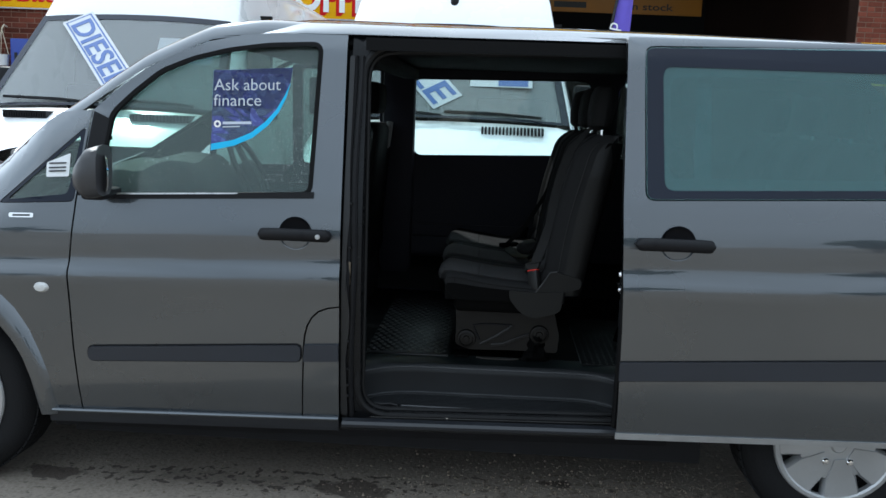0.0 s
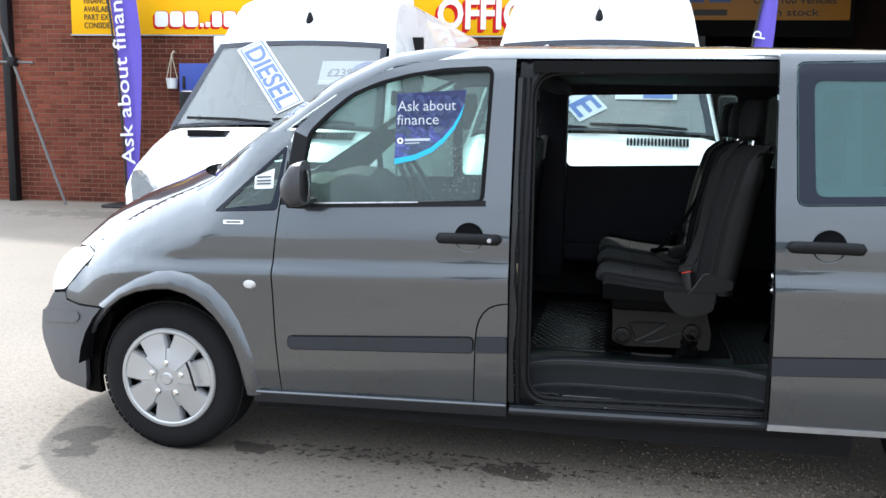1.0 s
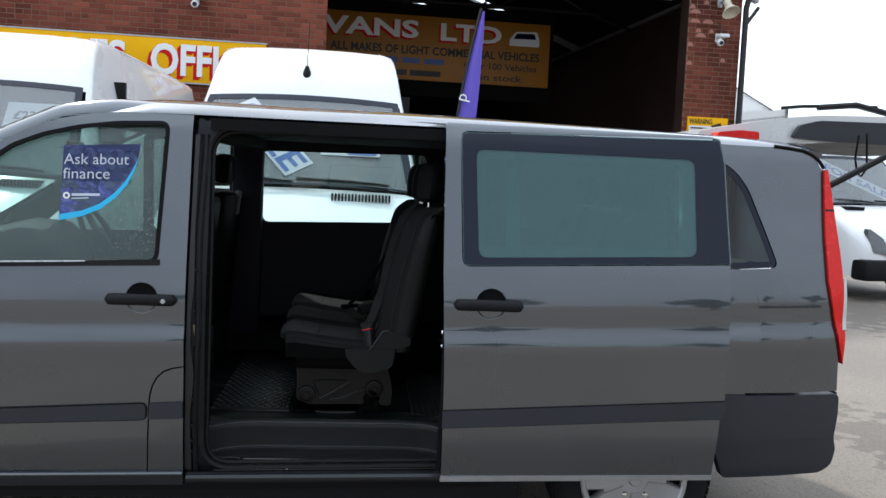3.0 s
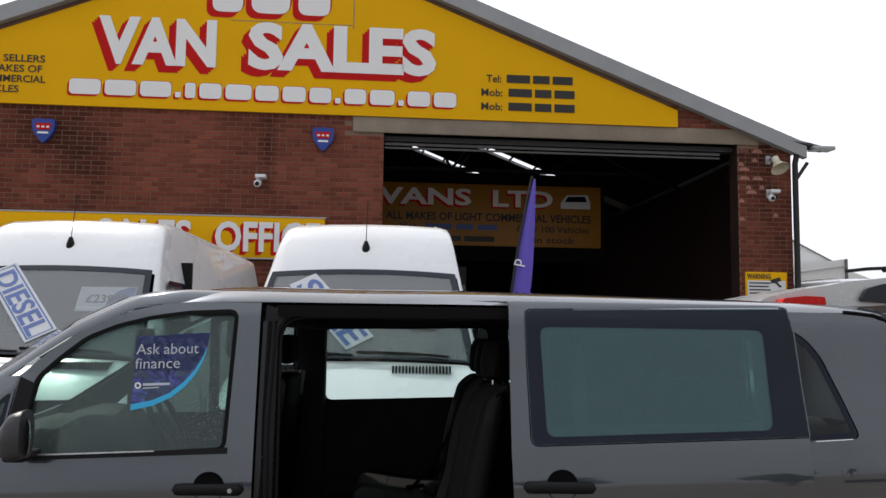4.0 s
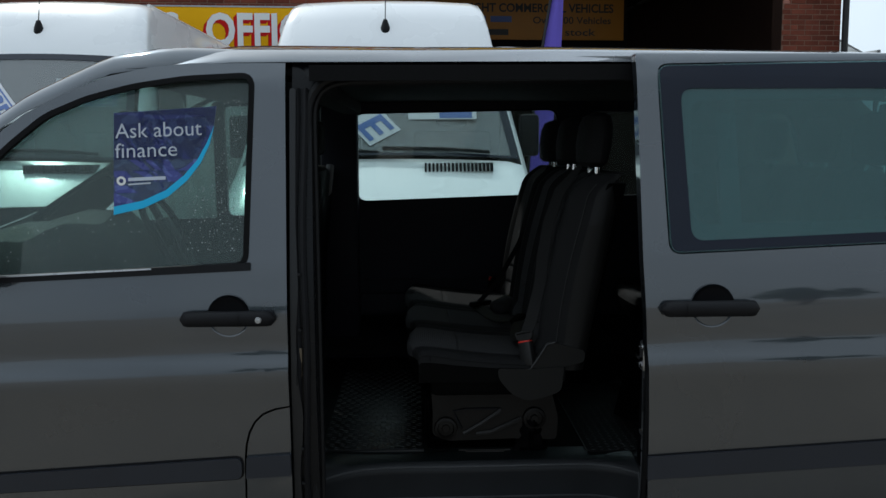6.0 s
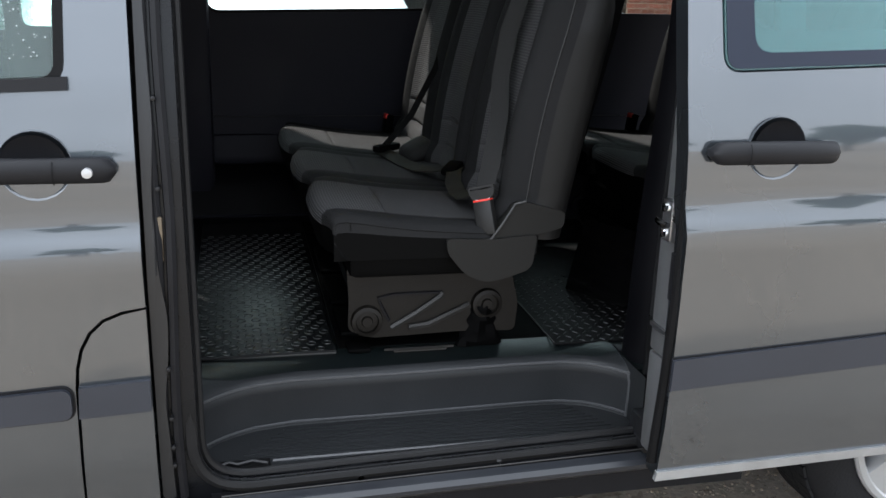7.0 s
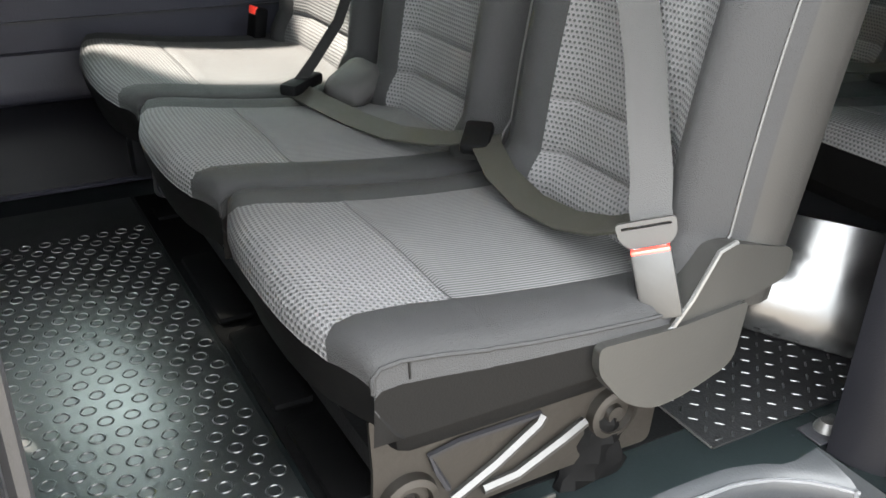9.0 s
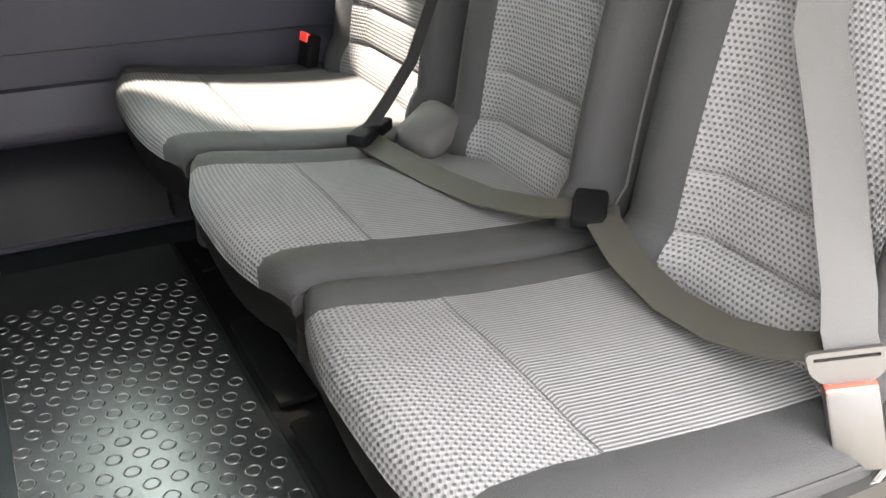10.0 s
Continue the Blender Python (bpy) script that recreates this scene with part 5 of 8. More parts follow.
part("bottom_strip", sheet([(2.414, 0.352), (2.415, 0.374), (3.455, 0.392), (3.456, 0.372)], (), slide, -0.105, 0.012), galvanised, sliding_door, "bright strip along the door's foot")
door_handle(sliding_door, 2.434, 2.686, 1.026, False)
# inner shell of the sliding door with its front edge, latch and seal
inner = rounded([(2.43, 1.64), (2.42, 1.15), (2.44, 0.75), (2.455, 0.4), (3.45, 0.41), (3.44, 1.2), (3.41, 1.64)], 0.02)
iwin = rounded([(2.53, 1.56), (2.54, 1.23), (3.3, 1.25), (3.29, 1.57)], 0.04)
part("inner_shell", sheet(inner, (iwin,), lambda x, z: slide(x, z) * 0.6, -0.05, 0.04), paint, sliding_door)
lat = part("latch", boxes((2.405, 2.425, -0.045, -0.005, 0.84, 0.92), bevel=0.006), bare_steel, sliding_door, "steel door latch")
bm = bmesh.new()
tube(bm, [(2.4, -0.045, 0.875), (2.395, -0.02, 0.875), (2.4, 0.0, 0.875)], 0.006, 6)
for z in (0.855, 0.905):
    lathe(bm, [(0.0, -0.006), (0.008, -0.004), (0.009, 0.004)], (2.403, -0.025, z), 10, "x")
part("latch_bolt", bm, chrome, lat)
each("edge_panel", ((2.42, 2.45, -0.05, 0.022, 0.385, 0.6), (2.42, 2.45, -0.072, 0.022, 0.603, 0.84), (2.42, 2.45, -0.075, 0.012, 0.843, 1.13)), edge_paint, sliding_door, 0.006)
part("edge_joint", boxes((2.414, 2.42, -0.072, 0.016, 0.655, 0.664)), bare_steel, sliding_door)
each("contact_strip", ((2.4, 2.42, -0.085, -0.07, 0.74, 0.83), (2.405, 2.42, -0.07, -0.05, 1.05, 1.06)), black_plastic, sliding_door)
bm = bmesh.new()
tube(bm, [(2.41, -0.082 + smoothed(2.4, z), z) for z in (0.39, 0.6, 0.75, 0.9, 1.05, 1.15, 1.3, 1.5, 1.66)], 0.011, 8)
part("door_seal", bm, rubber, sliding_door)
part("roller_arm", boxes((2.43, 2.5, 0.0, 0.09, 0.375, 0.4), (2.43, 2.47, 0.02, 0.1, 0.36, 0.43), bevel=0.006), dark_steel, sliding_door)

# door aperture: steel frame, rubber seals, runner and threshold
AP_OUT = rounded([(1.468, 1.685), (1.468, 0.315), (2.64, 0.335), (2.64, 1.69)], 0.01)
AP = rounded([(1.519, 1.62), (1.532, 0.357), (2.525, 0.385), (2.53, 1.632)], 0.1, 8)
flat = lambda x, z: smoothed(x, z) * 0.85
part("door_frame", sheet(AP_OUT, (AP,), flat, 0.035, 0.05, (0.14, 0.08)), shaded_frame_paint, van, "body-grey door aperture frame, darkened for its shade", 40)
bm = bmesh.new()
for x in (1.478, 1.5):
    pts = [(x + 0.004 * math.sin(z * 9), flat(x, z) + 0.03, z) for z in [0.34 + 0.07 * k for k in range(19)]]
    tube(bm, pts, 0.009, 6)
part("pillar_flange", bm, black_plastic, van)
wavy = [(1.463, 0.345), (1.487, 0.345), (1.484, 0.45), (1.479, 0.56), (1.489, 0.64), (1.493, 0.72), (1.482, 0.8), (1.477, 0.93), (1.485, 1.06), (1.478, 1.25), (1.48, 1.6), (1.463, 1.6)]
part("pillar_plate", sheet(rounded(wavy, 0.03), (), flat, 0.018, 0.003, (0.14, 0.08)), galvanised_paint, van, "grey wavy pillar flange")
for k, (x0, y0, x1, y1) in enumerate(((2.487, 0.15, 2.47, 0.12), (2.505, 0.13, 2.5, 0.09), (2.525, 0.115, 2.54, 0.06), (2.54, 0.1, 2.575, 0.05))):
    bm = bmesh.new()
    path = [(x0, y0, 0.62), (x0, y0, 0.5), (x0 + (x1 - x0) * 0.3, y0 + (y1 - y0) * 0.3, 0.43), (x1, y1, 0.375), (x1 + 0.012 * (k - 1), y1 - 0.01, 0.345)]
    folds = [tuple(np.interp(q, range(5), [p[c] for p in path]) + (0.005 * math.sin(q * 9 + k * 2 + c) if q > 1 else 0) for c in range(3)) for q in [j * 0.2 for j in range(21)]]
    tube(bm, folds, 0.009, 8)
    part("rubber_boot", bm, rubber, van, "crumpled black rubber boot at the pillar's foot")
for x, y, z in ((2.47, 0.09, 0.352), (2.45, 0.095, 0.36), (2.53, -0.02, 0.405), (2.515, -0.03, 0.43)):
    bm = bmesh.new()
    lathe(bm, [(0.0, -0.008), (0.007, -0.006), (0.009, 0.0), (0.009, 0.006)], (x, y, z), 10)
    part("roller_bolt", bm, bare_steel, van)
for z in (0.42, 0.46, 0.52, 0.62, 0.95, 1.1):
    bm = bmesh.new()
    lathe(bm, [(0.0, -0.006), (0.004, -0.005), (0.005, 0.004)], (1.488, flat(1.488, z) + 0.02, z), 10)
    part("pillar_bolt", bm, dark_steel, van)
part("striker_plate", boxes((1.484, 1.492, 0.02, 0.03, 0.82, 0.9), bevel=0.003), worn_brass, van, "worn brass-coloured striker plate")
for d, r in ((0.0, 0.013), (0.016, 0.009)):
    bm = bmesh.new()
    lp = inset(AP, -0.012 + d)
    tube(bm, [(x, flat(x, z) + 0.04 + d * 1.2, z) for x, z in lp + lp[:1]], r, 8, cap=False)
    part("door_seal", bm, seal_rubber, van, "black rubber door seal")
part("roof_runner", boxes((1.52, 2.64, 0.085, 0.13, 1.64, 1.66), (1.52, 2.64, 0.085, 0.1, 1.618, 1.64)), rubber, van, "black upper door runner")
runner = part("lower_runner", boxes((1.55, 2.52, 0.06, 0.115, 0.325, 0.336)), black_plastic, van, "black lower door runner")
each("runner_lip", ((1.6, 2.5, 0.06, 0.075, 0.3365, 0.352), (1.6, 2.5, 0.105, 0.115, 0.3365, 0.36)), black_plastic, runner)
bm = bmesh.new()
tube(bm, [(1.57 + 0.1 * k, 0.022, 0.351 + 0.0025 * k) for k in range(10)], 0.0016, 6)
part("threshold_strip", bm, pressed_steel, van, "bright metal runner edge")
bm = bmesh.new()
grid(bm, [[(x, y, z + 0.022 * (x - 1.47)) for x in [1.472 + 0.1028 * k for k in range(11)]] for y, z in ((0.05, 0.29), (0.03, 0.298), (0.012, 0.312), (0.01, 0.322), (0.016, 0.332), (0.034, 0.339))])
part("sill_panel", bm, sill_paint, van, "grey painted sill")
part("step_pocket", boxes((1.532, 1.665, 0.09, 0.126, 0.358, 0.3685), bevel=0.002), rubber, van)
bm = bmesh.new()
tube(bm, [(1.56, 0.1, 0.371), (1.585, 0.108, 0.374), (1.6, 0.1, 0.373), (1.63, 0.11, 0.373), (1.66, 0.1, 0.371)], 0.004, 6)
part("runner_cable", bm, dark_steel, van)
for x in (1.84, 2.13):
    bm = bmesh.new()
    lathe(bm, [(0.0, -0.004), (0.006, -0.003), (0.007, 0.003)], (x, 0.056, 0.345), 10)
    part("runner_screw", bm, chrome, van)

# step well: tread, curved riser and lip
bm = bmesh.new()


def step_back(x):
    """How far in the step's riser stands at x."""
    return float(np.interp(x, (1.52, 1.55, 1.59, 1.64, 1.72, 1.95, 2.25, 2.33, 2.385, 2.43, 2.46), (0.163, 0.195, 0.226, 0.248, 0.262, 0.263, 0.27, 0.267, 0.25, 0.218, 0.18)))


xs = [1.52 + 0.94 * k / 47 for k in range(48)]
grid(bm, [[(x, 0.1, 0.362) for x in xs], [(x, 0.12, 0.366) for x in xs], [(x, step_back(x), 0.366) for x in xs]])
grid(bm, [[(x, step_back(x) + dy, z) for x in xs] for dy, z in ((0.0, 0.366), (0.004, 0.376), (-0.006, 0.452), (-0.006, 0.466), (0.0, 0.476), (0.014, 0.484), (0.05, 0.492), (0.09, 0.497))])
grid(bm, [[(2.46, 0.1, z), (2.46, 0.14, z), (2.46, 0.18 + d, z)] for z, d in ((0.362, 0), (0.47, 0), (0.48, 0.01), (0.497, 0.09))])
part("step_well", bm, step_plastic, van, "moulded grey plastic entrance step")
bm = bmesh.new()
for lift, dy, r in ((0.376, -0.001, 0.0028), (0.474, -0.004, 0.003)):
    tube(bm, [(x, step_back(x) + dy, lift) for x in xs], r, 6)
tube(bm, [(1.67, 0.116, 0.366), (2.1, 0.116, 0.367), (2.45, 0.12, 0.368)], 0.004, 6)
tube(bm, [(2.458, 0.176, 0.37), (2.459, 0.174, 0.45), (2.456, 0.18, 0.478)], 0.003, 6)
part("step_edge", bm, worn_edge, van, "pale worn step edge")
for k in range(8):
    y = 0.132 + 0.0155 * k
    x0, x1 = 1.6 + 0.014 * k, 2.42 - 0.009 * k
    bm = boxes((x0, x1, y, y + 0.005, 0.364, 0.3685))
    part("tread_rib", bm, step_plastic, van)
# floor, mats and headliner
each("floor_panel", ((0.6, 1.525, 0.2, W - 0.12, 0.40, 0.495), (1.526, 2.46, 0.41, W - 0.12, 0.40, 0.495), (2.461, 2.515, 0.15, W - 0.12, 0.40, 0.495), (2.516, 3.95, 0.2, W - 0.12, 0.40, 0.495)), floor_vinyl, van)
bm = bmesh.new()
rows = [[], [], [], [], []]
for x in xs:
    y0 = max(step_back(x) + 0.016, 0.25)
    for row, f in zip(rows, (0.0, 0.1, 0.3, 0.6, 1.0)):
        y = y0 + (0.42 - y0) * f
        row.append((x, y, 0.0016 + float(np.interp(y - step_back(x), (0.0, 0.014, 0.05, 0.09), (0.476, 0.484, 0.492, 0.497)))))
grid(bm, rows)
part("floor_edge", bm, floor_vinyl, van, "dark green-black vinyl floor edge")
# Sheet laid here to put the bench's shade on the floor.
part("seat_rail_floor", boxes((1.83, 2.33, 0.36, 1.5, 0.4955, 0.4995), bevel=0.001), dull_black, van, "near-black sheet added under the bench for its shade")
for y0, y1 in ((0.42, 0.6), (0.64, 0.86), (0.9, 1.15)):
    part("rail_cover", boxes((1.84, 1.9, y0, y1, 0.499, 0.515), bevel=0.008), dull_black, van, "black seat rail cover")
part("headlining", boxes((0.95, 3.85, 0.16, W - 0.16, 1.635, 1.66), bevel=0.01), headliner, van, "charcoal headlining")
# far side: outer skin, inner trim, windows
FW = rounded([(1.525, 1.588), (1.535, 1.187), (2.45, 1.216), (2.44, 1.603)], 0.05)
FC = rounded([(0.423, 1.111), (0.434, 1.342), (0.516, 1.415), (0.712, 1.552), (0.918, 1.636), (1.340, 1.636), (1.330, 1.131)], 0.03)
FR = rounded([(2.58, 1.59), (2.58, 1.21), (3.62, 1.22), (3.5, 1.58)], 0.05)
far_poly = [(0.44, 0.3), (0.44, 1.33), (0.56, 1.454), (0.75, 1.585), (0.97, 1.66), (1.2, 1.68), (3.8, 1.66), (3.94, 1.54), (4.0, 0.83), (4.02, 0.36), (3.62, 0.36), (3.5, 0.62), (3.2, 0.72), (2.9, 0.62), (2.78, 0.3)]
part("far_side_panel", mirrored(sheet(far_poly, (inset(FW, -0.01), inset(FC, -0.01), inset(FR, -0.01)), smoothed, 0.0, 0.012)), paint, van)
part("far_side_trim", sheet(rounded([(0.9, 1.64), (0.9, 0.5), (3.9, 0.5), (3.8, 1.64)], 0.02), (FW, rounded([(0.95, 1.62), (0.95, 1.13), (1.36, 1.13), (1.37, 1.62)], 0.03), FR), lambda x, z: W - 0.16 - 0.06 * max(0, z - 1.1), 0, 0.03, (3, 0.1)), side_trim, van, "dark side trim panel")
for poly, n in ((FW, "side_window"), (FC, "driver_window"), (FR, "rear_side_window")):
    part(n, mirrored(sheet(inset(poly, -0.008), (), smoothed, 0.008, 0.004)), clear_glass, van).visible_shadow = False
part("window_seal", sheet(inset(FW, -0.012), (inset(FW, 0.006),), lambda x, z: W - 0.165 - 0.06 * max(0, z - 1.1), 0, 0.02, (3, 0.1)), rubber, van)
# side trim relief: arm-rest ledge, pocket and lower joint
bm = bmesh.new()
grid(bm, [[(1.5, W - 0.158 - d, z), (1.53, W - 0.163 - d, z), (1.9, W - 0.163 - d, z), (2.0, W - 0.158 - d, z)] for z, d in ((0.772, 0.0), (0.768, 0.012), (0.7, 0.03), (0.678, 0.034), (0.668, 0.026), (0.66, 0.0))])
part("trim_ledge", bm, side_trim, van, "moulded arm-rest ledge", 50)
part("trim_groove", boxes((1.3, 3.6, W - 0.166, W - 0.158, 0.83, 0.835)), black_plastic, van)
bm = bmesh.new()
grid(bm, [[(1.0, y, z), (2.0, y, z), (3.6, y, z)] for y, z in ((W - 0.19, 0.665), (W - 0.215, 0.645), (W - 0.245, 0.6), (W - 0.268, 0.54), (W - 0.285, 0.497))])
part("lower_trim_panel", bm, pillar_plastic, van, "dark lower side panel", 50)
bm = bmesh.new()
tube(bm, [(1.2, W - 0.285, 0.503), (1.7, W - 0.287, 0.504), (2.4, W - 0.287, 0.504)], 0.006, 6)
part("trim_foot_bead", bm, side_trim, van)
# Box added beside the far seat to stop sun reaching the floor.
part("seat_side_box", boxes((1.85, 2.3, W - 0.3, W - 0.24, 0.5, 0.74), bevel=0.02), black_plastic, van)
part("window_surround", sheet(rounded([(1.45, 1.632), (1.455, 1.13), (2.53, 1.16), (2.52, 1.635)], 0.1), (inset(FW, -0.004),), lambda x, z: W - 0.172 - 0.06 * max(0, z - 1.1), 0, 0.012, (3, 0.1)), side_trim, van, "raised dark window surround")
# B pillar trim and belt tower between cab and cabin
bm = bmesh.new()
grid(bm, [[(1.42, flat(1.45, z) + d0, z), (1.485, flat(1.45, z) + d0, z), (1.49, 0.2 + d1, z), (1.42, 0.2 + d1, z)] for z, d0, d1 in ((0.5, 0.09, 0.0), (0.9, 0.09, 0.0), (1.2, 0.075, 0.0), (1.62, 0.06, 0.02))], True, True)
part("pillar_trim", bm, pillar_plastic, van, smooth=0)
part("far_pillar_trim", boxes((1.38, 1.545, W - 0.25, W - 0.16, 0.5, 1.62), bevel=0.02), side_trim, van)
part("roof_bow", boxes((1.47, 1.56, 0.18, W - 0.18, 1.58, 1.636), bevel=0.015), headliner, van)
bm = bmesh.new()
grid(bm, [[(2.475 + d, 0.24, z), (2.477 + d, 0.205, z), (2.49 + d, 0.18, z), (2.505 + d, 0.16, z), (2.6 + d, 0.155, z), (2.63 + d, 0.24, z)] for z, d in ((0.362, -0.012), (0.43, -0.014), (0.5, -0.01), (0.8, 0.0), (0.95, 0.012), (1.2, 0.03), (1.62, 0.045))], True, True)
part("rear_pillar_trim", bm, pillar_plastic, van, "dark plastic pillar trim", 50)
for x, y in ((2.492, 0.15), (2.516, 0.128)):
    bm = bmesh.new()
    tube(bm, [(x + 0.035 * max(0, z - 0.8), y, z) for z in (0.4, 0.55, 0.7, 0.85, 1.0, 1.2, 1.4, 1.58)], 0.011, 8)
    part("pillar_seal", bm, seal_rubber, van, "ribbed black rubber seal")
part("near_side_trim", boxes((2.62, 3.9, 0.17, 0.2, 0.49, 1.15)), side_trim, van)
bm = bmesh.new()
tube(bm, [(1.36, 1.52, 1.23), (1.4, 1.5, 1.22), (1.425, 1.5, 1.25), (1.43, 1.5, 1.3), (1.435, 1.52, 1.36)], 0.017, 8)
part("grab_handle", bm, panel_grey, van, "grey grab handle")
# dashboard, steering wheel
bm = bmesh.new()
rows = []
for x, z in ((0.25, 1.12), (0.4, 1.16), (0.52, 1.15), (0.6, 1.08), (0.64, 0.95), (0.6, 0.6)):
    rows.append([(x + 0.02 * math.sin(k), 0.14 + (W - 0.28) * k / 12, z + 0.015 * math.sin(k * 1.3)) for k in range(13)])
grid(bm, rows)
part("dashboard", bm, black_plastic, van, "black dashboard")
bm = bmesh.new()
rows = [[(0.19 * math.cos(a) + 0.014 * math.cos(b) * math.cos(a), 0.19 * math.sin(a) + 0.014 * math.cos(b) * math.sin(a), 0.014 * math.sin(b)) for b in [2 * math.pi * k / 8 for k in range(8)]] for a in [2 * math.pi * k / 28 for k in range(29)]]
grid(bm, rows, True)
box(bm, -0.19, 0.19, -0.02, 0.02, -0.01, 0.01)
box(bm, -0.06, 0.06, -0.06, 0.06, -0.02, 0.025, bevel=0.015)
bm.transform(Matrix.Translation((0.8, 1.27, 1.1)) @ pose(0, 0, 0, 0, 62, 0))
part("steering_wheel", bm, black_plastic, van, "black steering wheel")
part("inner_mirror", boxes((0.78, 0.8, 0.78, 1.0, 1.5, 1.57), bevel=0.01), black_plastic, van)
# rear quarter
QW = rounded([(3.36, 1.6), (3.36, 1.17), (3.708, 1.19), (3.65, 1.34), (3.588, 1.488), (3.54, 1.55), (3.48, 1.59)], 0.03)
RARCH = [(3.2 + 0.4 * math.cos(a), 0.33 + 0.4 * math.sin(a)) for a in [math.radians(d) for d in range(0, 181, 12)]]
quarter = [(2.63, 0.335), (2.63, 1.67), (3.7, 1.66), (3.83, 1.648), (3.89, 1.618), (3.925, 1.57), (3.965, 1.25), (4.0, 0.834), (4.01, 0.697), (3.6, 0.695), (3.6, 0.34)] + RARCH[1:-1] + [(2.79, 0.335)]
rq = vpanel("rear_quarter_panel", quarter, [inset(QW, -0.004), rounded([(2.68, 1.6), (2.69, 1.19), (3.3, 1.21), (3.3, 1.6)], 0.04)], paint, van, thick=0.02, label="grey rear quarter panel")
part("rear_quarter_glass", sheet(QW, (), smoothed, 0.003, 0.004), dark_glass, rq, "dark rear quarter glass").visible_shadow = False
vpanel("glass_border", inset(QW, 0.001), [inset(QW, 0.022)], black_gloss, rq, off=0.0015, thick=0.002, gap=0)
vpanel("filler_flap", rounded([(3.49, 1.0), (3.49, 1.1), (3.6, 1.104), (3.63, 1.07), (3.63, 1.005)], 0.02), (), paint, rq, off=-0.006, thick=0.008, label="grey recessed catch cover")
vpanel("rail_cover", [(2.7, 1.01), (2.7, 1.02), (3.9, 1.046), (3.9, 1.036)], (), trim_plastic, rq, off=-0.004, thick=0.01, label="dark sliding door rail", gap=0)
bm = bmesh.new()
tube(bm, [(x + 0.006, smoothed(x, z) - 0.002, z) for x, z in ((3.7, 1.662), (3.76, 1.658), (3.83, 1.65), (3.87, 1.634), (3.9, 1.61), (3.918, 1.583))], 0.007, 6)
part("tailgate_seal", bm, rubber, rq, "black rubber tailgate seal")
tailp = [(3.922, 1.575), (3.94, 1.58), (3.965, 1.43), (3.99, 1.24), (4.012, 1.0), (4.015, 0.81), (3.985, 0.9), (3.945, 1.06), (3.928, 1.14), (3.92, 1.3)]
tl = vpanel("tail_light", tailp, (), red_lens, van, off=-0.012, thick=0.08, label="tall red tail light", gap=0.001)
vpanel("lens_band", [(4.0, 1.15), (4.012, 1.15), (4.018, 0.95), (4.0, 0.95)], (), clear_lens, tl, off=-0.014, thick=0.06, gap=0)
vpanel("lens_joint", [(3.924, 1.415), (3.966, 1.415), (3.965, 1.422), (3.924, 1.422)], (), black_gloss, tl, off=-0.014, thick=0.02, gap=0)
RB = rounded([(3.462, 0.692), (4.016, 0.692), (4.022, 0.6), (4.014, 0.5), (4.035, 0.46), (4.026, 0.385), (3.98, 0.352), (3.54, 0.345), (3.475, 0.5)], [0.01, 0.03, 0.02, 0.03, 0.03, 0.04, 0.05, 0.02, 0.05])
rb = vpanel("rear_bumper", RB, (), trim_plastic, van, off=-0.012, thick=0.05, label="blue-grey plastic rear bumper")
bm = bmesh.new()
rows = []
for z, x in ((0.36, 3.99), (0.46, 4.035), (0.55, 4.01), (0.692, 4.01)):
    y0 = smoothed(x, z)
    rows.append([(x + 0.1 * math.sin(math.pi * k / 10), y0 + (W - 2 * y0) * k / 10, z) for k in range(11)])
grid(bm, rows)
part("bumper_back", bm, trim_plastic, rb)
part("load_sill", boxes((3.9, 4.05, 0.25, W - 0.25, 0.69, 0.72), bevel=0.01), black_plastic, van)
# raised tailgate: its top edge swings over the roof's rear end
def slab(profile, y0, y1):
    """A profile of (x, z) drawn out across the van."""
    bm = bmesh.new()
    grid(bm, [[(x, y, z) for x, z in profile] for y in (y0, y0 + 0.02, y1 - 0.02, y1)], True, True)
    return bm


TG = rounded([(3.495, 1.704), (3.54, 1.728), (3.68, 1.764), (3.9, 1.806), (4.08, 1.826), (4.9, 1.85), (4.9, 1.78), (4.3, 1.72), (3.95, 1.7), (3.6, 1.695)], 0.012)
tg = part("tailgate", slab(TG, 0.5, W - 0.4), sky_toned_paint, van, "raised grey tailgate, toned pale for the sky's reflection", 40)
part("tailgate_trim", slab(rounded([(3.94, 1.722), (3.97, 1.775), (4.06, 1.8), (4.85, 1.81), (4.85, 1.7), (4.1, 1.712)], 0.02), 0.47, W - 0.37), trim_plastic, tg, "dark grey inner tailgate trim", 40)
part("brake_light", slab(rounded([(3.575, 1.695), (3.59, 1.727), (3.68, 1.738), (3.765, 1.735), (3.77, 1.695)], 0.008), 0.42, 0.66), red_lens, tg, "red high-level brake light", 40)
bm = bmesh.new()
tube(bm, [(3.95, 0.62, 1.86), (4.05, 0.62, 1.872), (4.16, 0.62, 1.878), (4.4, 0.62, 1.885)], 0.008, 6)
tube(bm, [(4.12, 0.62, 1.87), (4.3, 0.62, 1.89), (4.6, 0.62, 1.83)], 0.014, 6)
part("rear_wiper", bm, black_plastic, tg)
bm = bmesh.new()
tube(bm, [(3.97, 0.24, 1.5), (4.38, 0.24, 1.73)], 0.014, 8)
tube(bm, [(4.2, 0.24, 1.63), (4.45, 0.24, 1.77)], 0.008, 8)
part("gas_strut", bm, black_plastic, van, "black gas strut")
bm = bmesh.new()
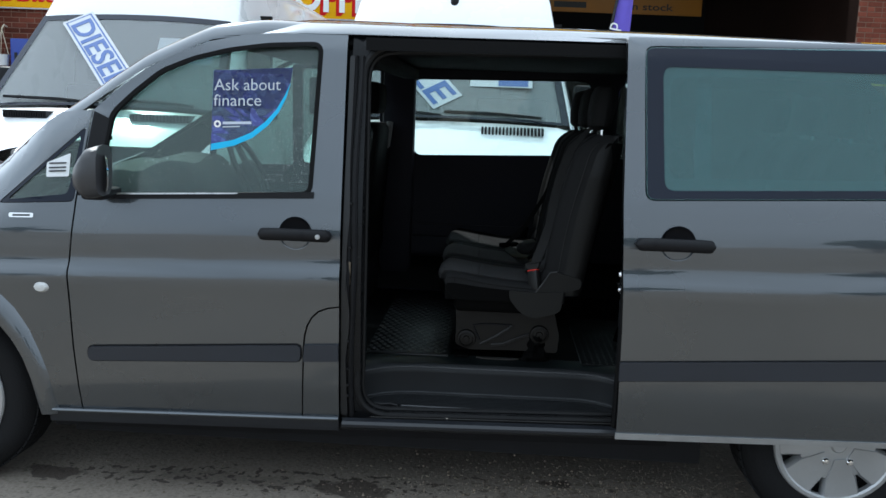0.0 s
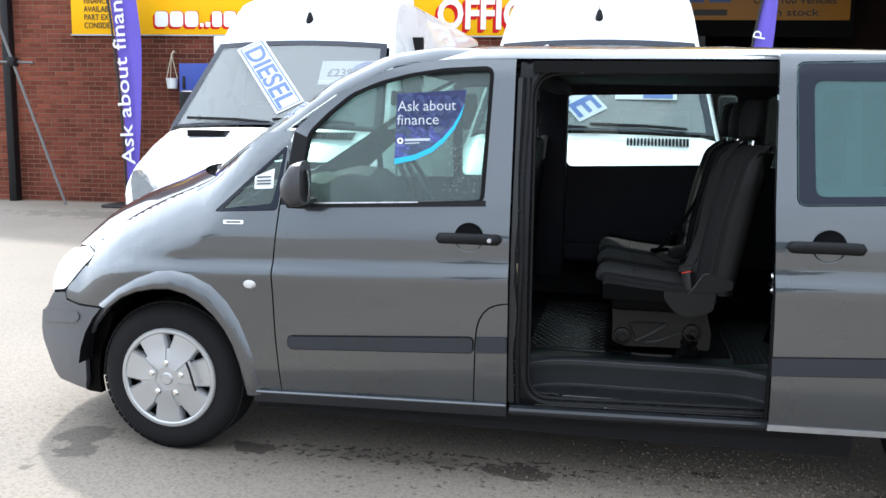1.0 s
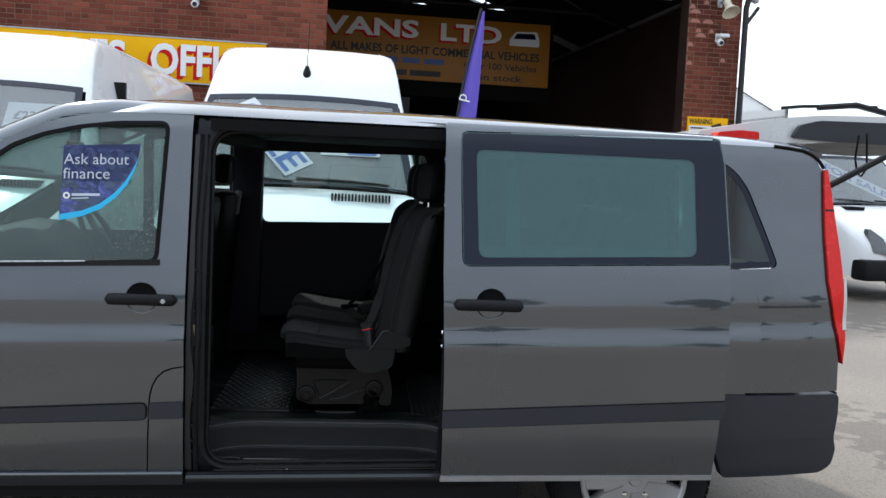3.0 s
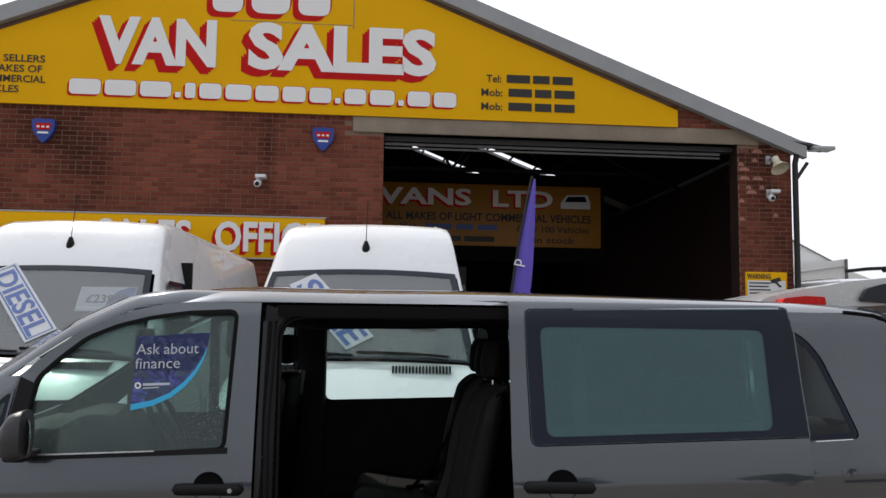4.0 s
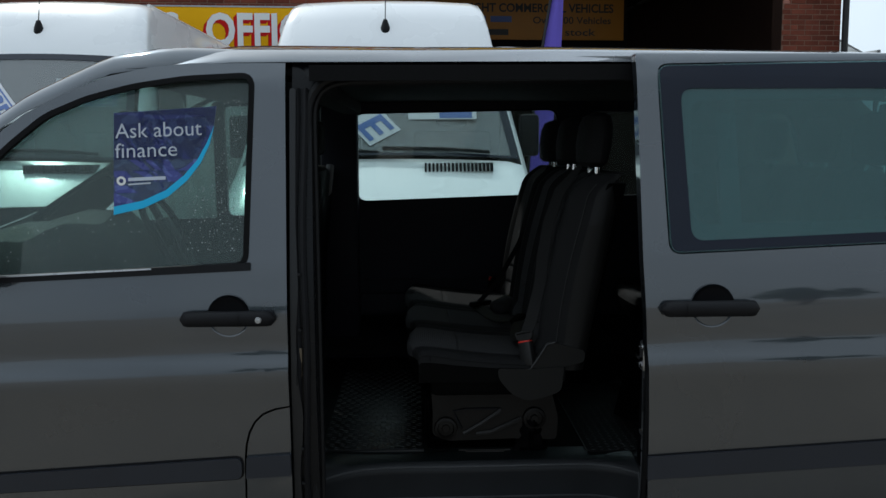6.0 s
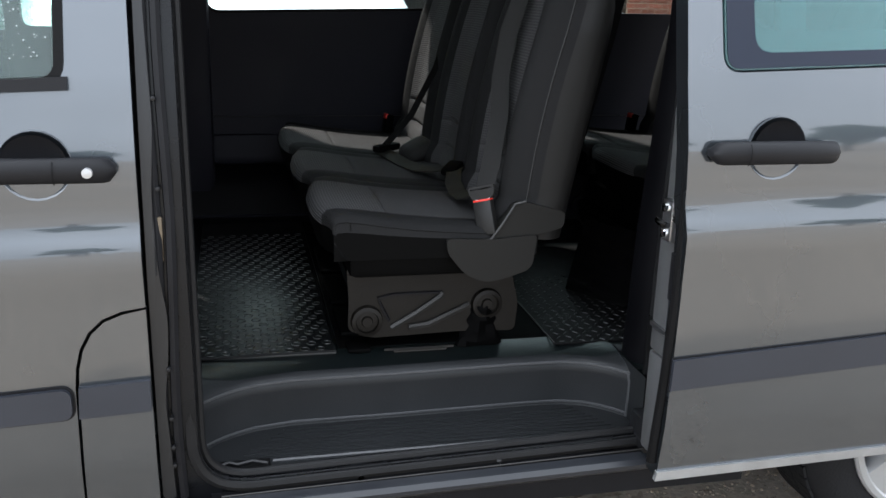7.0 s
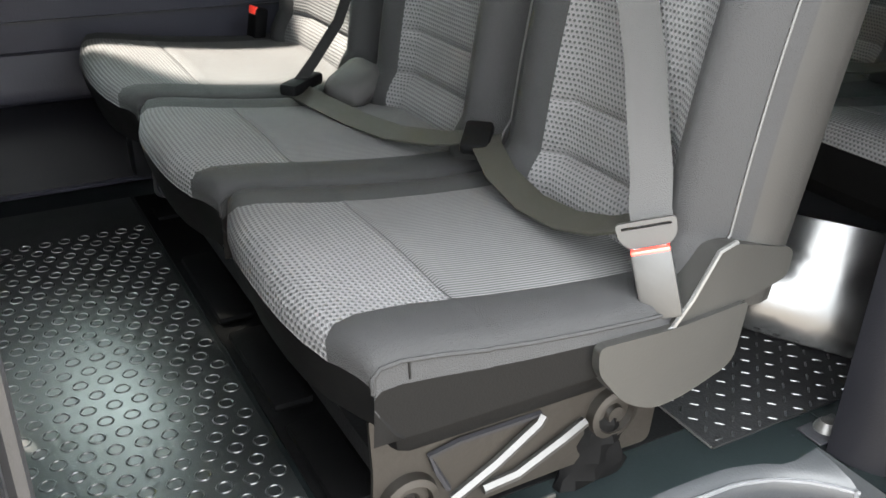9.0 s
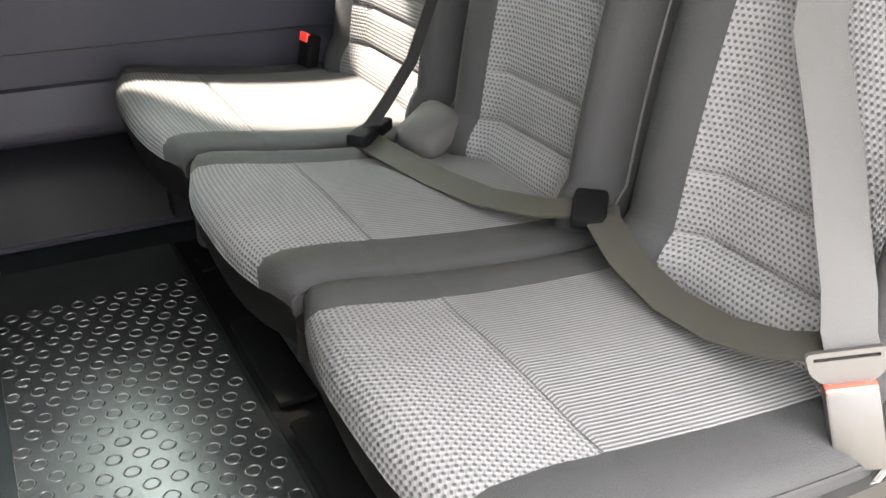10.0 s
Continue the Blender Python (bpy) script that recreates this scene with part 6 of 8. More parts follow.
strap(bm, [(4.2, 0.4, 1.74), (4.192, 0.4, 1.64), (4.205, 0.4, 1.58), (4.225, 0.4, 1.565), (4.248, 0.4, 1.6), (4.24, 0.4, 1.7), (4.235, 0.4, 1.75)], (0, 1, 0), 0.012, 0.003)
part("pull_strap", bm, black_webbing, tg)


# wheels
def wheel(x, y, turn):
    bm = bmesh.new()
    R = 0.327
    lathe(bm, [(0.2, 0.03), (0.215, 0.0), (0.24, -0.006), (0.275, -0.004), (0.3, 0.008), (0.315, 0.03), (R - 0.003, 0.045), (R, 0.06), (R, 0.17), (R - 0.01, 0.19), (0.29, 0.21), (0.2, 0.2)], (0, 0.03, 0), 48)
    w = part("wheel", bm, tyre_rubber, van, "black tyre with silver plastic trim")
    bm = bmesh.new()
    for k in range(60):
        a = 2 * math.pi * k / 60
        for yy in (0.085, 0.15, 0.2):
            b = bmesh.new()
            box(b, -0.0145, 0.0145, yy - 0.022, yy + 0.022, R - 0.006, R + 0.0005)
            b.transform(Matrix.Rotation(a + yy, 4, "Y"))
            me2 = bpy.data.meshes.new("t")
            b.to_mesh(me2)
            b.free()
            bm.from_mesh(me2)
            bpy.data.meshes.remove(me2)
    tread = part("tread", bm, tyre_rubber, w, smooth=0)
    bm = bmesh.new()
    lathe(bm, [(0.0, 0.055), (0.2, 0.06), (0.21, 0.04)], (0, 0.02, 0), 32)
    back = part("wheel_disc", bm, black_plastic, w)
    bm = bmesh.new()
    lathe(bm, [(0.217, 0.03), (0.217, -0.002), (0.212, -0.008), (0.2, -0.009), (0.193, -0.003), (0.193, 0.02)], (0, 0.026, 0), 48)
    ring = part("trim_ring", bm, silver_trim, w, "silver wheel trim ring")
    bm = bmesh.new()
    lathe(bm, [(0.0, -0.022), (0.022, -0.022), (0.028, -0.016), (0.045, -0.016), (0.1, -0.011), (0.13, -0.004), (0.134, 0.03)], (0, 0.026, 0), 42)
    centre = part("trim_centre", bm, silver_trim, w, "silver trim centre")
    spokes = []
    for k in range(7):
        a = 2 * math.pi * k / 7 + turn
        bm = bmesh.new()
        rows = []
        for r, half, yy in ((0.05, 0.022, -0.021), (0.09, 0.04, -0.016), (0.128, 0.057, -0.008), (0.16, 0.061, -0.006), (0.196, 0.068, -0.004)):
            rows.append([(-half, 0.026 + yy + 0.012, r), (-half * 0.86, 0.026 + yy, r), (half * 0.86, 0.026 + yy, r), (half, 0.026 + yy + 0.012, r), (half, 0.06, r), (-half, 0.06, r)])
        grid(bm, rows, True, True)
        bm.transform(Matrix.Rotation(a, 4, "Y"))
        spokes.append(part("trim_spoke", bm, silver_trim, w))
    for k in range(5):
        a = 2 * math.pi * k / 5
        bm = bmesh.new()
        lathe(bm, [(0.0, -0.016), (0.008, -0.015), (0.0125, -0.01), (0.013, 0.004)], (0.07 * math.sin(a), 0.012, 0.07 * math.cos(a)), 14)
        spokes.append(part("wheel_bolt", bm, chrome, w))
    m = Matrix.Translation((x, y, 0.327))
    w.matrix_basis = m
    return w


wheel(0.0, 0.045, 0.48)
wheel(3.2, 0.045, 0.287)
for x in (0.0, 3.2):
    bm = bmesh.new()
    lathe(bm, [(0.2, 0.0), (0.29, 0.0), (0.322, 0.03), (0.327, 0.06), (0.327, 0.18), (0.29, 0.2)], (x, W - 0.25, 0.327), 40)
    part("far_wheel", bm, tyre_rubber, van)
    bm = bmesh.new()
    rows = [[(x + r * math.cos(a), y, 0.33 + r * math.sin(a)) for a in [math.radians(d) for d in range(5, 176, 10)]] for r, y in ((0.415, 0.05), (0.41, 0.32))]
    grid(bm, rows)
    grid(bm, [[(x + r * math.cos(a), 0.32, 0.33 + r * math.sin(a)) for a in [math.radians(d) for d in range(5, 176, 10)]] for r in (0.41, 0.02)])
    part("wheel_arch_liner", bm, black_plastic, van)
bm = bmesh.new()
tube(bm, [(0.1, 0.038, 0.41), (0.118, 0.03, 0.38), (0.135, 0.03, 0.32), (0.14, 0.04, 0.29)], 0.005, 6)
part("cable_tie", bm, black_plastic, van, "black cable tie on the wheel trim")
part("underbody", boxes((0.45, 2.75, 0.14, W - 0.14, 0.2, 0.33), (3.62, 3.88, 0.3, W - 0.3, 0.36, 0.42)), black_plastic, van)
# Plain unseen box that keeps sun from passing through the engine bay.
part("engine_block", boxes((-0.55, 0.46, 0.32, W - 0.32, 0.22, 0.86), bevel=0.05), black_plastic, van)
part("axle", boxes((-0.05, 0.05, 0.3, W - 0.3, 0.28, 0.36), (3.15, 3.25, 0.3, W - 0.3, 0.28, 0.36)), dark_steel, van)

# rain drops left on the glass
rnd = random.Random(5)
verts, faces = [], []
for far, count, zone in ((0, 170, (1.19, 1.335, 1.16, 1.34)), (0, 70, (1.265, 1.335, 1.3, 1.58)), (0, 50, (0.7, 1.1, 1.14, 1.26)), (1, 200, (1.6, 2.35, 1.22, 1.58))):
    for k in range(count):
        x, z = rnd.uniform(zone[0], zone[1]), rnd.uniform(zone[2], zone[3])
        r = rnd.uniform(0.0006, 0.0016)
        y = W - smoothed(x, z) - 0.014 if far else smoothed(x, z) + 0.0108
        b = len(verts)
        for ring, up in ((1.0, 0.0), (0.6, 0.6)):
            verts += [(x + r * ring * math.cos(a), y - up * r * 0.8, z + r * 1.15 * ring * math.sin(a)) for a in (0, 1.05, 2.09, 3.14, 4.19, 5.24)]
        faces += [(b + i, b + (i + 1) % 6, b + 6 + (i + 1) % 6, b + 6 + i) for i in range(6)] + [tuple(b + 6 + i for i in range(6))]
me = bpy.data.meshes.new("rain_spray")
me.from_pydata(verts, [], faces)
me.polygons.foreach_set("use_smooth", [True] * len(faces))
me.materials.append(wet_bead)
drops = new("rain_spray", me)
drops.parent = van
tagged(drops, kind="stuff")

# ---- bench seats ----
def seat_mesh(name, fn, us, vs, material, parent, label=""):
    """A cloth sheet: fn(u, v) gives a point; UVs run in metres."""
    pts = [[Vector(fn(u, v)) for u in us] for v in vs]
    verts, faces, uv = [p for row in pts for p in row], [], []
    n = len(us)
    lu = [0.0]
    mid = pts[len(vs) // 2]
    for a, b in zip(mid, mid[1:]):
        lu.append(lu[-1] + (b - a).length)
    lv = [0.0]
    for r in range(1, len(vs)):
        lv.append(lv[-1] + (pts[r][n // 2] - pts[r - 1][n // 2]).length)
    for r in range(len(vs) - 1):
        for c in range(n - 1):
            faces.append((r * n + c, r * n + c + 1, (r + 1) * n + c + 1, (r + 1) * n + c))
            uv += [(lu[c], lv[r]), (lu[c + 1], lv[r]), (lu[c + 1], lv[r + 1]), (lu[c], lv[r + 1])]
    me = bpy.data.meshes.new(name)
    me.from_pydata(verts, [], faces)
    layer = me.uv_layers.new(name="UVMap")
    layer.data.foreach_set("uv", [c for q in uv for c in q])
    me.polygons.foreach_set("use_smooth", [True] * len(faces))
    me.materials.append(material)
    ob = new(name, me)
    ob.parent = parent
    if label:
        tagged(ob, label=label)
    return ob


SEATS = ((0.237, 0.652), (0.657, 1.068), (1.073, 1.555))
# bolster sections: in from the edge, height; the near side is wider on a cushion, the far side on a backrest
ACROSS = [(0.0, -0.095), (-0.003, -0.034), (0.0, -0.012), (0.007, -0.003), (0.02, 0.001), (0.038, 0.003), (0.058, 0.003), (0.078, 0.0)]
BACKS = [(0.0, -0.095), (0.0, -0.05), (0.004, -0.026), (0.014, -0.009), (0.028, 0.003), (0.044, 0.008), (0.06, 0.007), (0.072, 0.001)]
ALONG = [(0.018, -0.1), (0.004, -0.055), (0.0, -0.03), (0.006, -0.012), (0.02, -0.002), (0.045, 0.0), (0.09, -0.005), (0.13, -0.011), (0.152, -0.014), (0.158, -0.018), (0.164, -0.015), (0.2, -0.02), (0.27, -0.027), (0.34, -0.032), (0.4, -0.034), (0.44, -0.032), (0.475, -0.028)]
CZ = 0.838


def lerp_list(table, s):
    """Points along a table by index, in between linearly."""
    k = min(int(s), len(table) - 2)
    f = s - k
    return tuple(a + (b - a) * f for a, b in zip(table[k], table[k + 1]))


def cushion(y0, y1):
    front = 1.77 if y0 < 0.3 else 1.76 if y0 < 0.8 else 1.75
    w = y1 - y0
    n = len(ACROSS)

    def fn(u, v):
        dx, dz = lerp_list(ALONG, v)
        if (u <= n - 1 or u >= n + 3) and 8 < v < 10:
            dz = -0.014
        q = min(1, max(0, (v - 1.5) / 5))
        slim = 0.6 + 0.42 * q ** 0.7 - (0.12 * max(0, v - 11) / 5)      # bolsters thin out towards the nose
        if u <= n - 1:
            dy, h = lerp_list(ACROSS, u)
            dy *= slim
        elif u >= n + 3:
            dy, h = lerp_list(ACROSS, 2 * n + 2 - u)
            dy = w - dy * slim * 0.85
        else:
            f = (u - (n - 1)) / 4
            lo, hi = ACROSS[-1][0] * slim, w - ACROSS[-1][0] * slim * 0.85
            dy, h = lo + (hi - lo) * f, 0.006 * math.sin(math.pi * f)
        soft = 1 if v > 4 else v / 4
        lobe = 0.05 * (1 - math.sin(math.pi * min(1, max(0, dy / w)))) ** 1.5 if v < 8 else 0      # each cushion's nose is rounded in plan
        return (front + dx + lobe * (1 - v / 8 if v < 8 else 0), y0 + dy, max(0.742, CZ + dz + h * (0.4 + 0.6 * soft) if 1 < u < 2 * n + 1 else CZ + dz * 0.7 + h))
    return fn


def backrest(y0, y1):
    w = y1 - y0
    n = len(BACKS)

    def fn(u, v):
        z = 0.775 + 0.062 * v
        top = max(0.0, (v - 8.2) / 1.3)
        base = 2.18 + (z - 0.87) * 0.2 - 0.015 * math.sin(math.pi * min(1, max(0, (z - 0.8) / 0.5))) - (0.016 * math.sin(math.pi * min(1, v / 1.4)) if v < 1.4 else 0) + 0.07 * top ** 2
        z = min(z, 1.335 + 0.022 * (1 - (1 - min(1, top)) ** 2))
        if u <= n - 1:
            dy, h = lerp_list(BACKS, u)
        elif u >= n + 3:
            dy, h = lerp_list(BACKS, 2 * n + 2 - u)
            dy = w - dy * 1.55
        else:
            f = (u - (n - 1)) / 4
            dy, h = BACKS[-1][0] + (w - 2.55 * BACKS[-1][0]) * f, -0.006
        side_in = 1.5 if u < 1 or u > 2 * n + 1 else 1
        nip = 0.012 * max(0, v - 7) ** 1.2      # shoulders taper
        yy = y0 + dy + (nip if dy < w / 2 else -nip) * abs(dy / w - 0.5) * 2
        seam = min(abs(v - 2.5), abs(v - 1.4))
        crease = 0.008 * (1 - seam / 0.16) if seam < 0.16 and n - 1 < u < n + 3 else 0
        return (base + min(0.115, -h * 2.2 * side_in) + 0.012 + crease, yy, z)
    return fn


def bench(label):
    t = thing("bench_seat", (0, 0, 0), label, "bench seat", "bench seats in the van")
    n = len(ACROSS)
    left, mid, right = [k for k in range(n)], [n - 1 + k * 0.5 for k in range(9)], [n + 3 + k for k in range(n)]
    nv = [k * 0.5 for k in range(2 * len(ALONG) - 1)]
    bv = [k * 0.1 for k in range(0, 101)]
    for k, (y0, y1) in enumerate(SEATS):
        c = cushion(y0, y1)
        cush = seat_mesh("seat_cushion", c, left[2:], [v for v in nv if v >= 2], bolster_cloth, t, "charcoal cloth seat cushion")
        seat_mesh("cushion_band", c, left[1:3], [v for v in nv if v >= 1.5], bolster_cloth, cush)
        # Unlit front corner: shade put in by using the dark vinyl.
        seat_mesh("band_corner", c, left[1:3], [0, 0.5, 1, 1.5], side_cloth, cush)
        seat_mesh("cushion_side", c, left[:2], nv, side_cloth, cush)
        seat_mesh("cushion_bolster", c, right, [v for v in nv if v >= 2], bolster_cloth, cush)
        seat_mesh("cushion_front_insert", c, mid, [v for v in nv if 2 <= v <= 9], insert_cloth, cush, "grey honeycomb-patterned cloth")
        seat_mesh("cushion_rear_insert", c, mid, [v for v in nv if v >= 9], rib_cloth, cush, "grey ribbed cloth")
        # Nose and bolster fronts get dark vinyl to hold their shade.
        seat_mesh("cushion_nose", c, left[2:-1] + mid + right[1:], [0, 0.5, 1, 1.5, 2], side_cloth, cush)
        b = backrest(y0, y1)
        back = seat_mesh("backrest", b, left[2:], bv, bolster_cloth, t, "charcoal cloth backrest")
        seat_mesh("back_bolster", b, right, bv, bolster_cloth, back)
        bm = bmesh.new()
        rows = []
        for v in bv:
            p = Vector(b(2, v))
            xb = 2.315 + (p.z - 0.83) * 0.19
            d = p.y + 0.001
            rows.append([tuple(p), (p.x + 0.014, d - 0.005, p.z), ((p.x + xb) / 2, d - 0.01, p.z), (xb - 0.022, d - 0.006, p.z), (xb - 0.006, d + 0.006, p.z), (xb, d + 0.03, p.z)])
        grid(bm, rows)
        part("backrest_side", bm, side_vinyl, back, smooth=60)
        seat_mesh("back_roll_insert", b, mid, [v for v in bv if v <= 1.41], insert_cloth, back)
        seat_mesh("back_lower_insert", b, mid, [v for v in bv if 1.39 <= v <= 2.51], insert_cloth, back, "grey honeycomb-patterned cloth")
        seat_mesh("back_upper_insert", b, mid, [v for v in bv if v >= 2.49], insert_cloth, back, "grey honeycomb-patterned cloth")
        # piping and seams
        for u in (2, 2 * n):
            bm = bmesh.new()
            tube(bm, [c(u, v) for v in nv if v >= 2], 0.0024, 5)
            part("piping", bm, bolster_cloth, cush)
        bm = bmesh.new()
        tube(bm, [Vector(c(2 - 0.1 * j, 5.2)) + Vector((0, -0.0005, 0)) for j in range(9)], 0.0012, 4)
        part("band_seam", bm, side_cloth, cush)
        bm = bmesh.new()
        tube(bm, [Vector(c(u, 9)) + Vector((0, 0, -0.0005)) for u in mid], 0.0011, 5)
        part("seam", bm, bolster_cloth, cush)
        bm = bmesh.new()
        tube(bm, [Vector(b(2.6, v)) + Vector((-0.001, -0.001, 0)) for v in bv if v < 9], 0.0018, 5)
        part("piping", bm, piping_cloth, back, "pale piping along the bolster")
        # shell behind and side panels of the back
        bm = bmesh.new()
        rows = []
        for z, x0, x1 in ((0.8, 2.2, 2.302), (0.86, 2.21, 2.318), (1.0, 2.24, 2.352), (1.2, 2.28, 2.4), (1.33, 2.34, 2.425)):
            rows.append([(x0 + 0.03, y0 + 0.02, z), (x1 - 0.02, y0 + 0.02, z), (x1, y0 + 0.03, z), (x1, y1 - 0.03, z), (x1 - 0.02, y1 - 0.004, z), (x0, y1 - 0.004, z)])
        grid(bm, rows, True, True)
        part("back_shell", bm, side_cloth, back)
        # head restraint on two posts
        bm = bmesh.new()
        ym = (y0 + y1) / 2
        rows = []
        for z, hw, d in ((1.375, 0.09, 0.03), (1.39, 0.115, 0.045), (1.44, 0.125, 0.052), (1.5, 0.12, 0.05), (1.53, 0.1, 0.04), (1.54, 0.07, 0.02)):
            rows.append([(2.36 + (z - 1.4) * 0.1 - d * math.cos(a) * (1 if math.cos(a) > 0 else 0.8), ym + hw * math.copysign(abs(math.sin(a)) ** 0.6, math.sin(a)), z) for a in [2 * math.pi * j / 16 for j in range(16)]])
        grid(bm, rows, True, True)
        hr = part("headrest", bm, bolster_cloth, t, "charcoal cloth headrest")
        for d in (-0.06, 0.06):
            bm = bmesh.new()
            tube(bm, [(2.36, ym + d, 1.32), (2.362, ym + d, 1.39)], 0.007, 8)
            part("headrest_post", bm, chrome, hr)
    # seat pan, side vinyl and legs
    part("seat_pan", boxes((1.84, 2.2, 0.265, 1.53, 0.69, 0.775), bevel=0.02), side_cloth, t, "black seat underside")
    for y, front in ((0.335, True), (1.36, False)):
        outline = rounded([(1.845, 0.7), (2.215, 0.7), (2.24, 0.6), (2.235, 0.53), (2.1, 0.535), (1.9, 0.53), (1.848, 0.55), (1.85, 0.62)], 0.015)
        leg = part("leg_bracket", sheet(outline, (), None, y, 0.006), bracket_steel if front else black_plastic, t, "pressed brown-grey steel leg bracket")
        bm = bmesh.new()
        tube(bm, [(1.945, y - 0.004, 0.553), (2.0, y - 0.006, 0.585), (2.055, y - 0.006, 0.622), (2.062, y - 0.004, 0.63)], 0.007, 6)
        tube(bm, [(1.985, y - 0.004, 0.552), (2.03, y - 0.006, 0.558), (2.09, y - 0.006, 0.585), (2.125, y - 0.004, 0.6)], 0.007, 6)
        part("pressed_rib", bm, pressed_steel if front else black_plastic, leg)
        bm = bmesh.new()
        tube(bm, [(2.06, y - 0.002, 0.632), (1.95, y - 0.003, 0.632), (1.915, y - 0.003, 0.625), (1.925, y - 0.003, 0.6), (1.94, y - 0.003, 0.57)], 0.004, 5)
        part("pressed_edge", bm, black_plastic, leg)
        for x, z, r in ((1.89, 0.572, 0.034), (2.165, 0.6, 0.034)):
            bm = bmesh.new()
            lathe(bm, [(0.0, -0.012), (0.011, -0.012), (0.013, -0.006), (0.024, -0.005), (0.026, -0.013), (r, -0.011), (r + 0.003, 0.002)], (x, y, z), 24)
            part("pivot_boss", bm, bracket_steel if front else black_plastic, leg)
        for x in (1.93, 2.0, 2.09):
            bm = bmesh.new()
            lathe(bm, [(0.0, -0.003), (0.008, -0.003), (0.009, 0.001)], (x, y - 0.001, 0.685), 10)
            part("slot", bm, black_plastic, leg)
        bm = boxes((1.848, 1.9, y - 0.006, y + 0.05, 0.497, 0.507), bevel=0.004)
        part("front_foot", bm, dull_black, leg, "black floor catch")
        bm = bmesh.new()
        fold = random.Random(11)
        rows = []
        for k in range(9):
            z = 0.497 + 0.013 * k
            w = 0.055 - 0.0035 * k
            rows.append([(2.155 + w * math.cos(q) * (1 + fold.uniform(-0.12, 0.12)), y + 0.012 + 0.022 * math.sin(q) * (1 + fold.uniform(-0.35, 0.35)), z) for q in [2 * math.pi * j / 14 for j in range(14)]])
        grid(bm, rows, True, True)
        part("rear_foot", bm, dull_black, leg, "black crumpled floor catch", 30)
        if front:
            each("floor_rail", ((1.93, 2.09, y - 0.006, y - 0.003, 0.499, 0.504), (1.95, 2.07, y - 0.018, y - 0.015, 0.499, 0.503)), pressed_steel, leg)
    each("cross_tube", ((1.88, 1.91, 0.34, 1.36, 0.56, 0.59), (2.15, 2.18, 0.34, 1.36, 0.58, 0.62)), rubber, t)
    # grey end cover
    cov = rounded([(2.042, 0.786), (2.044, 0.755), (2.083, 0.707), (2.125, 0.687), (2.166, 0.692), (2.232, 0.714), (2.24, 0.789), (2.137, 0.782)], [0.01, 0.02, 0.02, 0.03, 0.03, 0.02, 0.01, 0.02])
    end = part("end_cover", sheet(cov, (), None, 0.224, 0.03), cover_grey, t, "grey plastic hinge cover")
    hinge = rounded([(2.135, 0.776), (2.16, 0.812), (2.19, 0.856), (2.21, 0.86), (2.302, 0.836), (2.3, 0.802), (2.246, 0.788)], [0.008, 0.02, 0.015, 0.02, 0.012, 0.012, 0.03])
    part("hinge_cover", sheet(hinge, (), None, 0.23, 0.034), cover_grey, end)
    bm = bmesh.new()
    tube(bm, [(2.135, 0.228, 0.777), (2.158, 0.226, 0.81), (2.188, 0.228, 0.857), (2.212, 0.23, 0.862)], 0.003, 6)
    tube(bm, [(2.07, 0.232, 0.782), (2.11, 0.228, 0.777), (2.138, 0.227, 0.782)], 0.002, 6)
    part("cover_ridge", bm, ridge_grey, end, "thin ridge, paler than its cover")
    # near belt: strap, tongue, buckle
    bm = bmesh.new()
    strap(bm, [(2.135, 0.275, 0.884), (2.138, 0.283, 0.893), (2.15, 0.3, 0.92), (2.165, 0.33, 0.96), (2.187, 0.372, 1.02), (2.2, 0.42, 1.1), (2.222, 0.445, 1.2), (2.258, 0.455, 1.3), (2.33, 0.46, 1.385), (2.44, 0.45, 1.34)], (-0.72, 0.69, 0), 0.043, 0.002)
    part("belt_strap", bm, webbing, t, "grey seat belt strap")
    bm = boxes((-0.011, 0.011, -0.021, 0.021, -0.068, 0.006), bevel=0.004)
    bm.transform(Matrix.Translation((2.128, 0.262, 0.852)) @ pose(0, 0, 0, -16, 8, 50))
    bk = part("belt_buckle", bm, buckle_grey, t, "grey belt buckle with red button")
    bm = boxes((-0.0105, 0.0105, -0.0195, 0.0195, 0.004, 0.0085), bevel=0.0015)
    bm.transform(Matrix.Translation((2.128, 0.262, 0.852)) @ pose(0, 0, 0, -16, 8, 50))
    part("release_button", bm, buckle_red, bk)
    plate = rounded([(-0.02, 0.009), (-0.029, 0.019), (-0.031, 0.037), (0.031, 0.037), (0.029, 0.019), (0.02, 0.009)], 0.006)
    bm = sheet(plate, (rounded([(-0.025, 0.0295), (-0.025, 0.0325), (0.025, 0.0325), (0.025, 0.0295)], 0.001),), None, -0.003, 0.006)
    bm.transform(Matrix.Translation((2.128, 0.262, 0.852)) @ pose(0, 0, 0, -16, 8, 50) @ pose(0, 0, 0, 0, 0, -90))
    part("belt_tongue", bm, tongue_grey, bk, "pale grey belt tongue")
    bm = boxes((-0.002, 0.002, -0.016, -0.011, 0.0, 0.012), (-0.002, 0.002, 0.011, 0.016, 0.0, 0.012))
    bm.transform(Matrix.Translation((2.128, 0.262, 0.852)) @ pose(0, 0, 0, -16, 8, 50))
    part("tongue_prong", bm, chrome, bk)
    bm = bmesh.new()
    strap(bm, [(2.125, 0.27, 0.8), (2.12, 0.275, 0.77), (2.1, 0.28, 0.745)], (0.3, 1, 0), 0.03, 0.006)
    part("buckle_stalk", bm, bare_steel, bk)
    # lap straps lying on the cushions
    bm = bmesh.new()
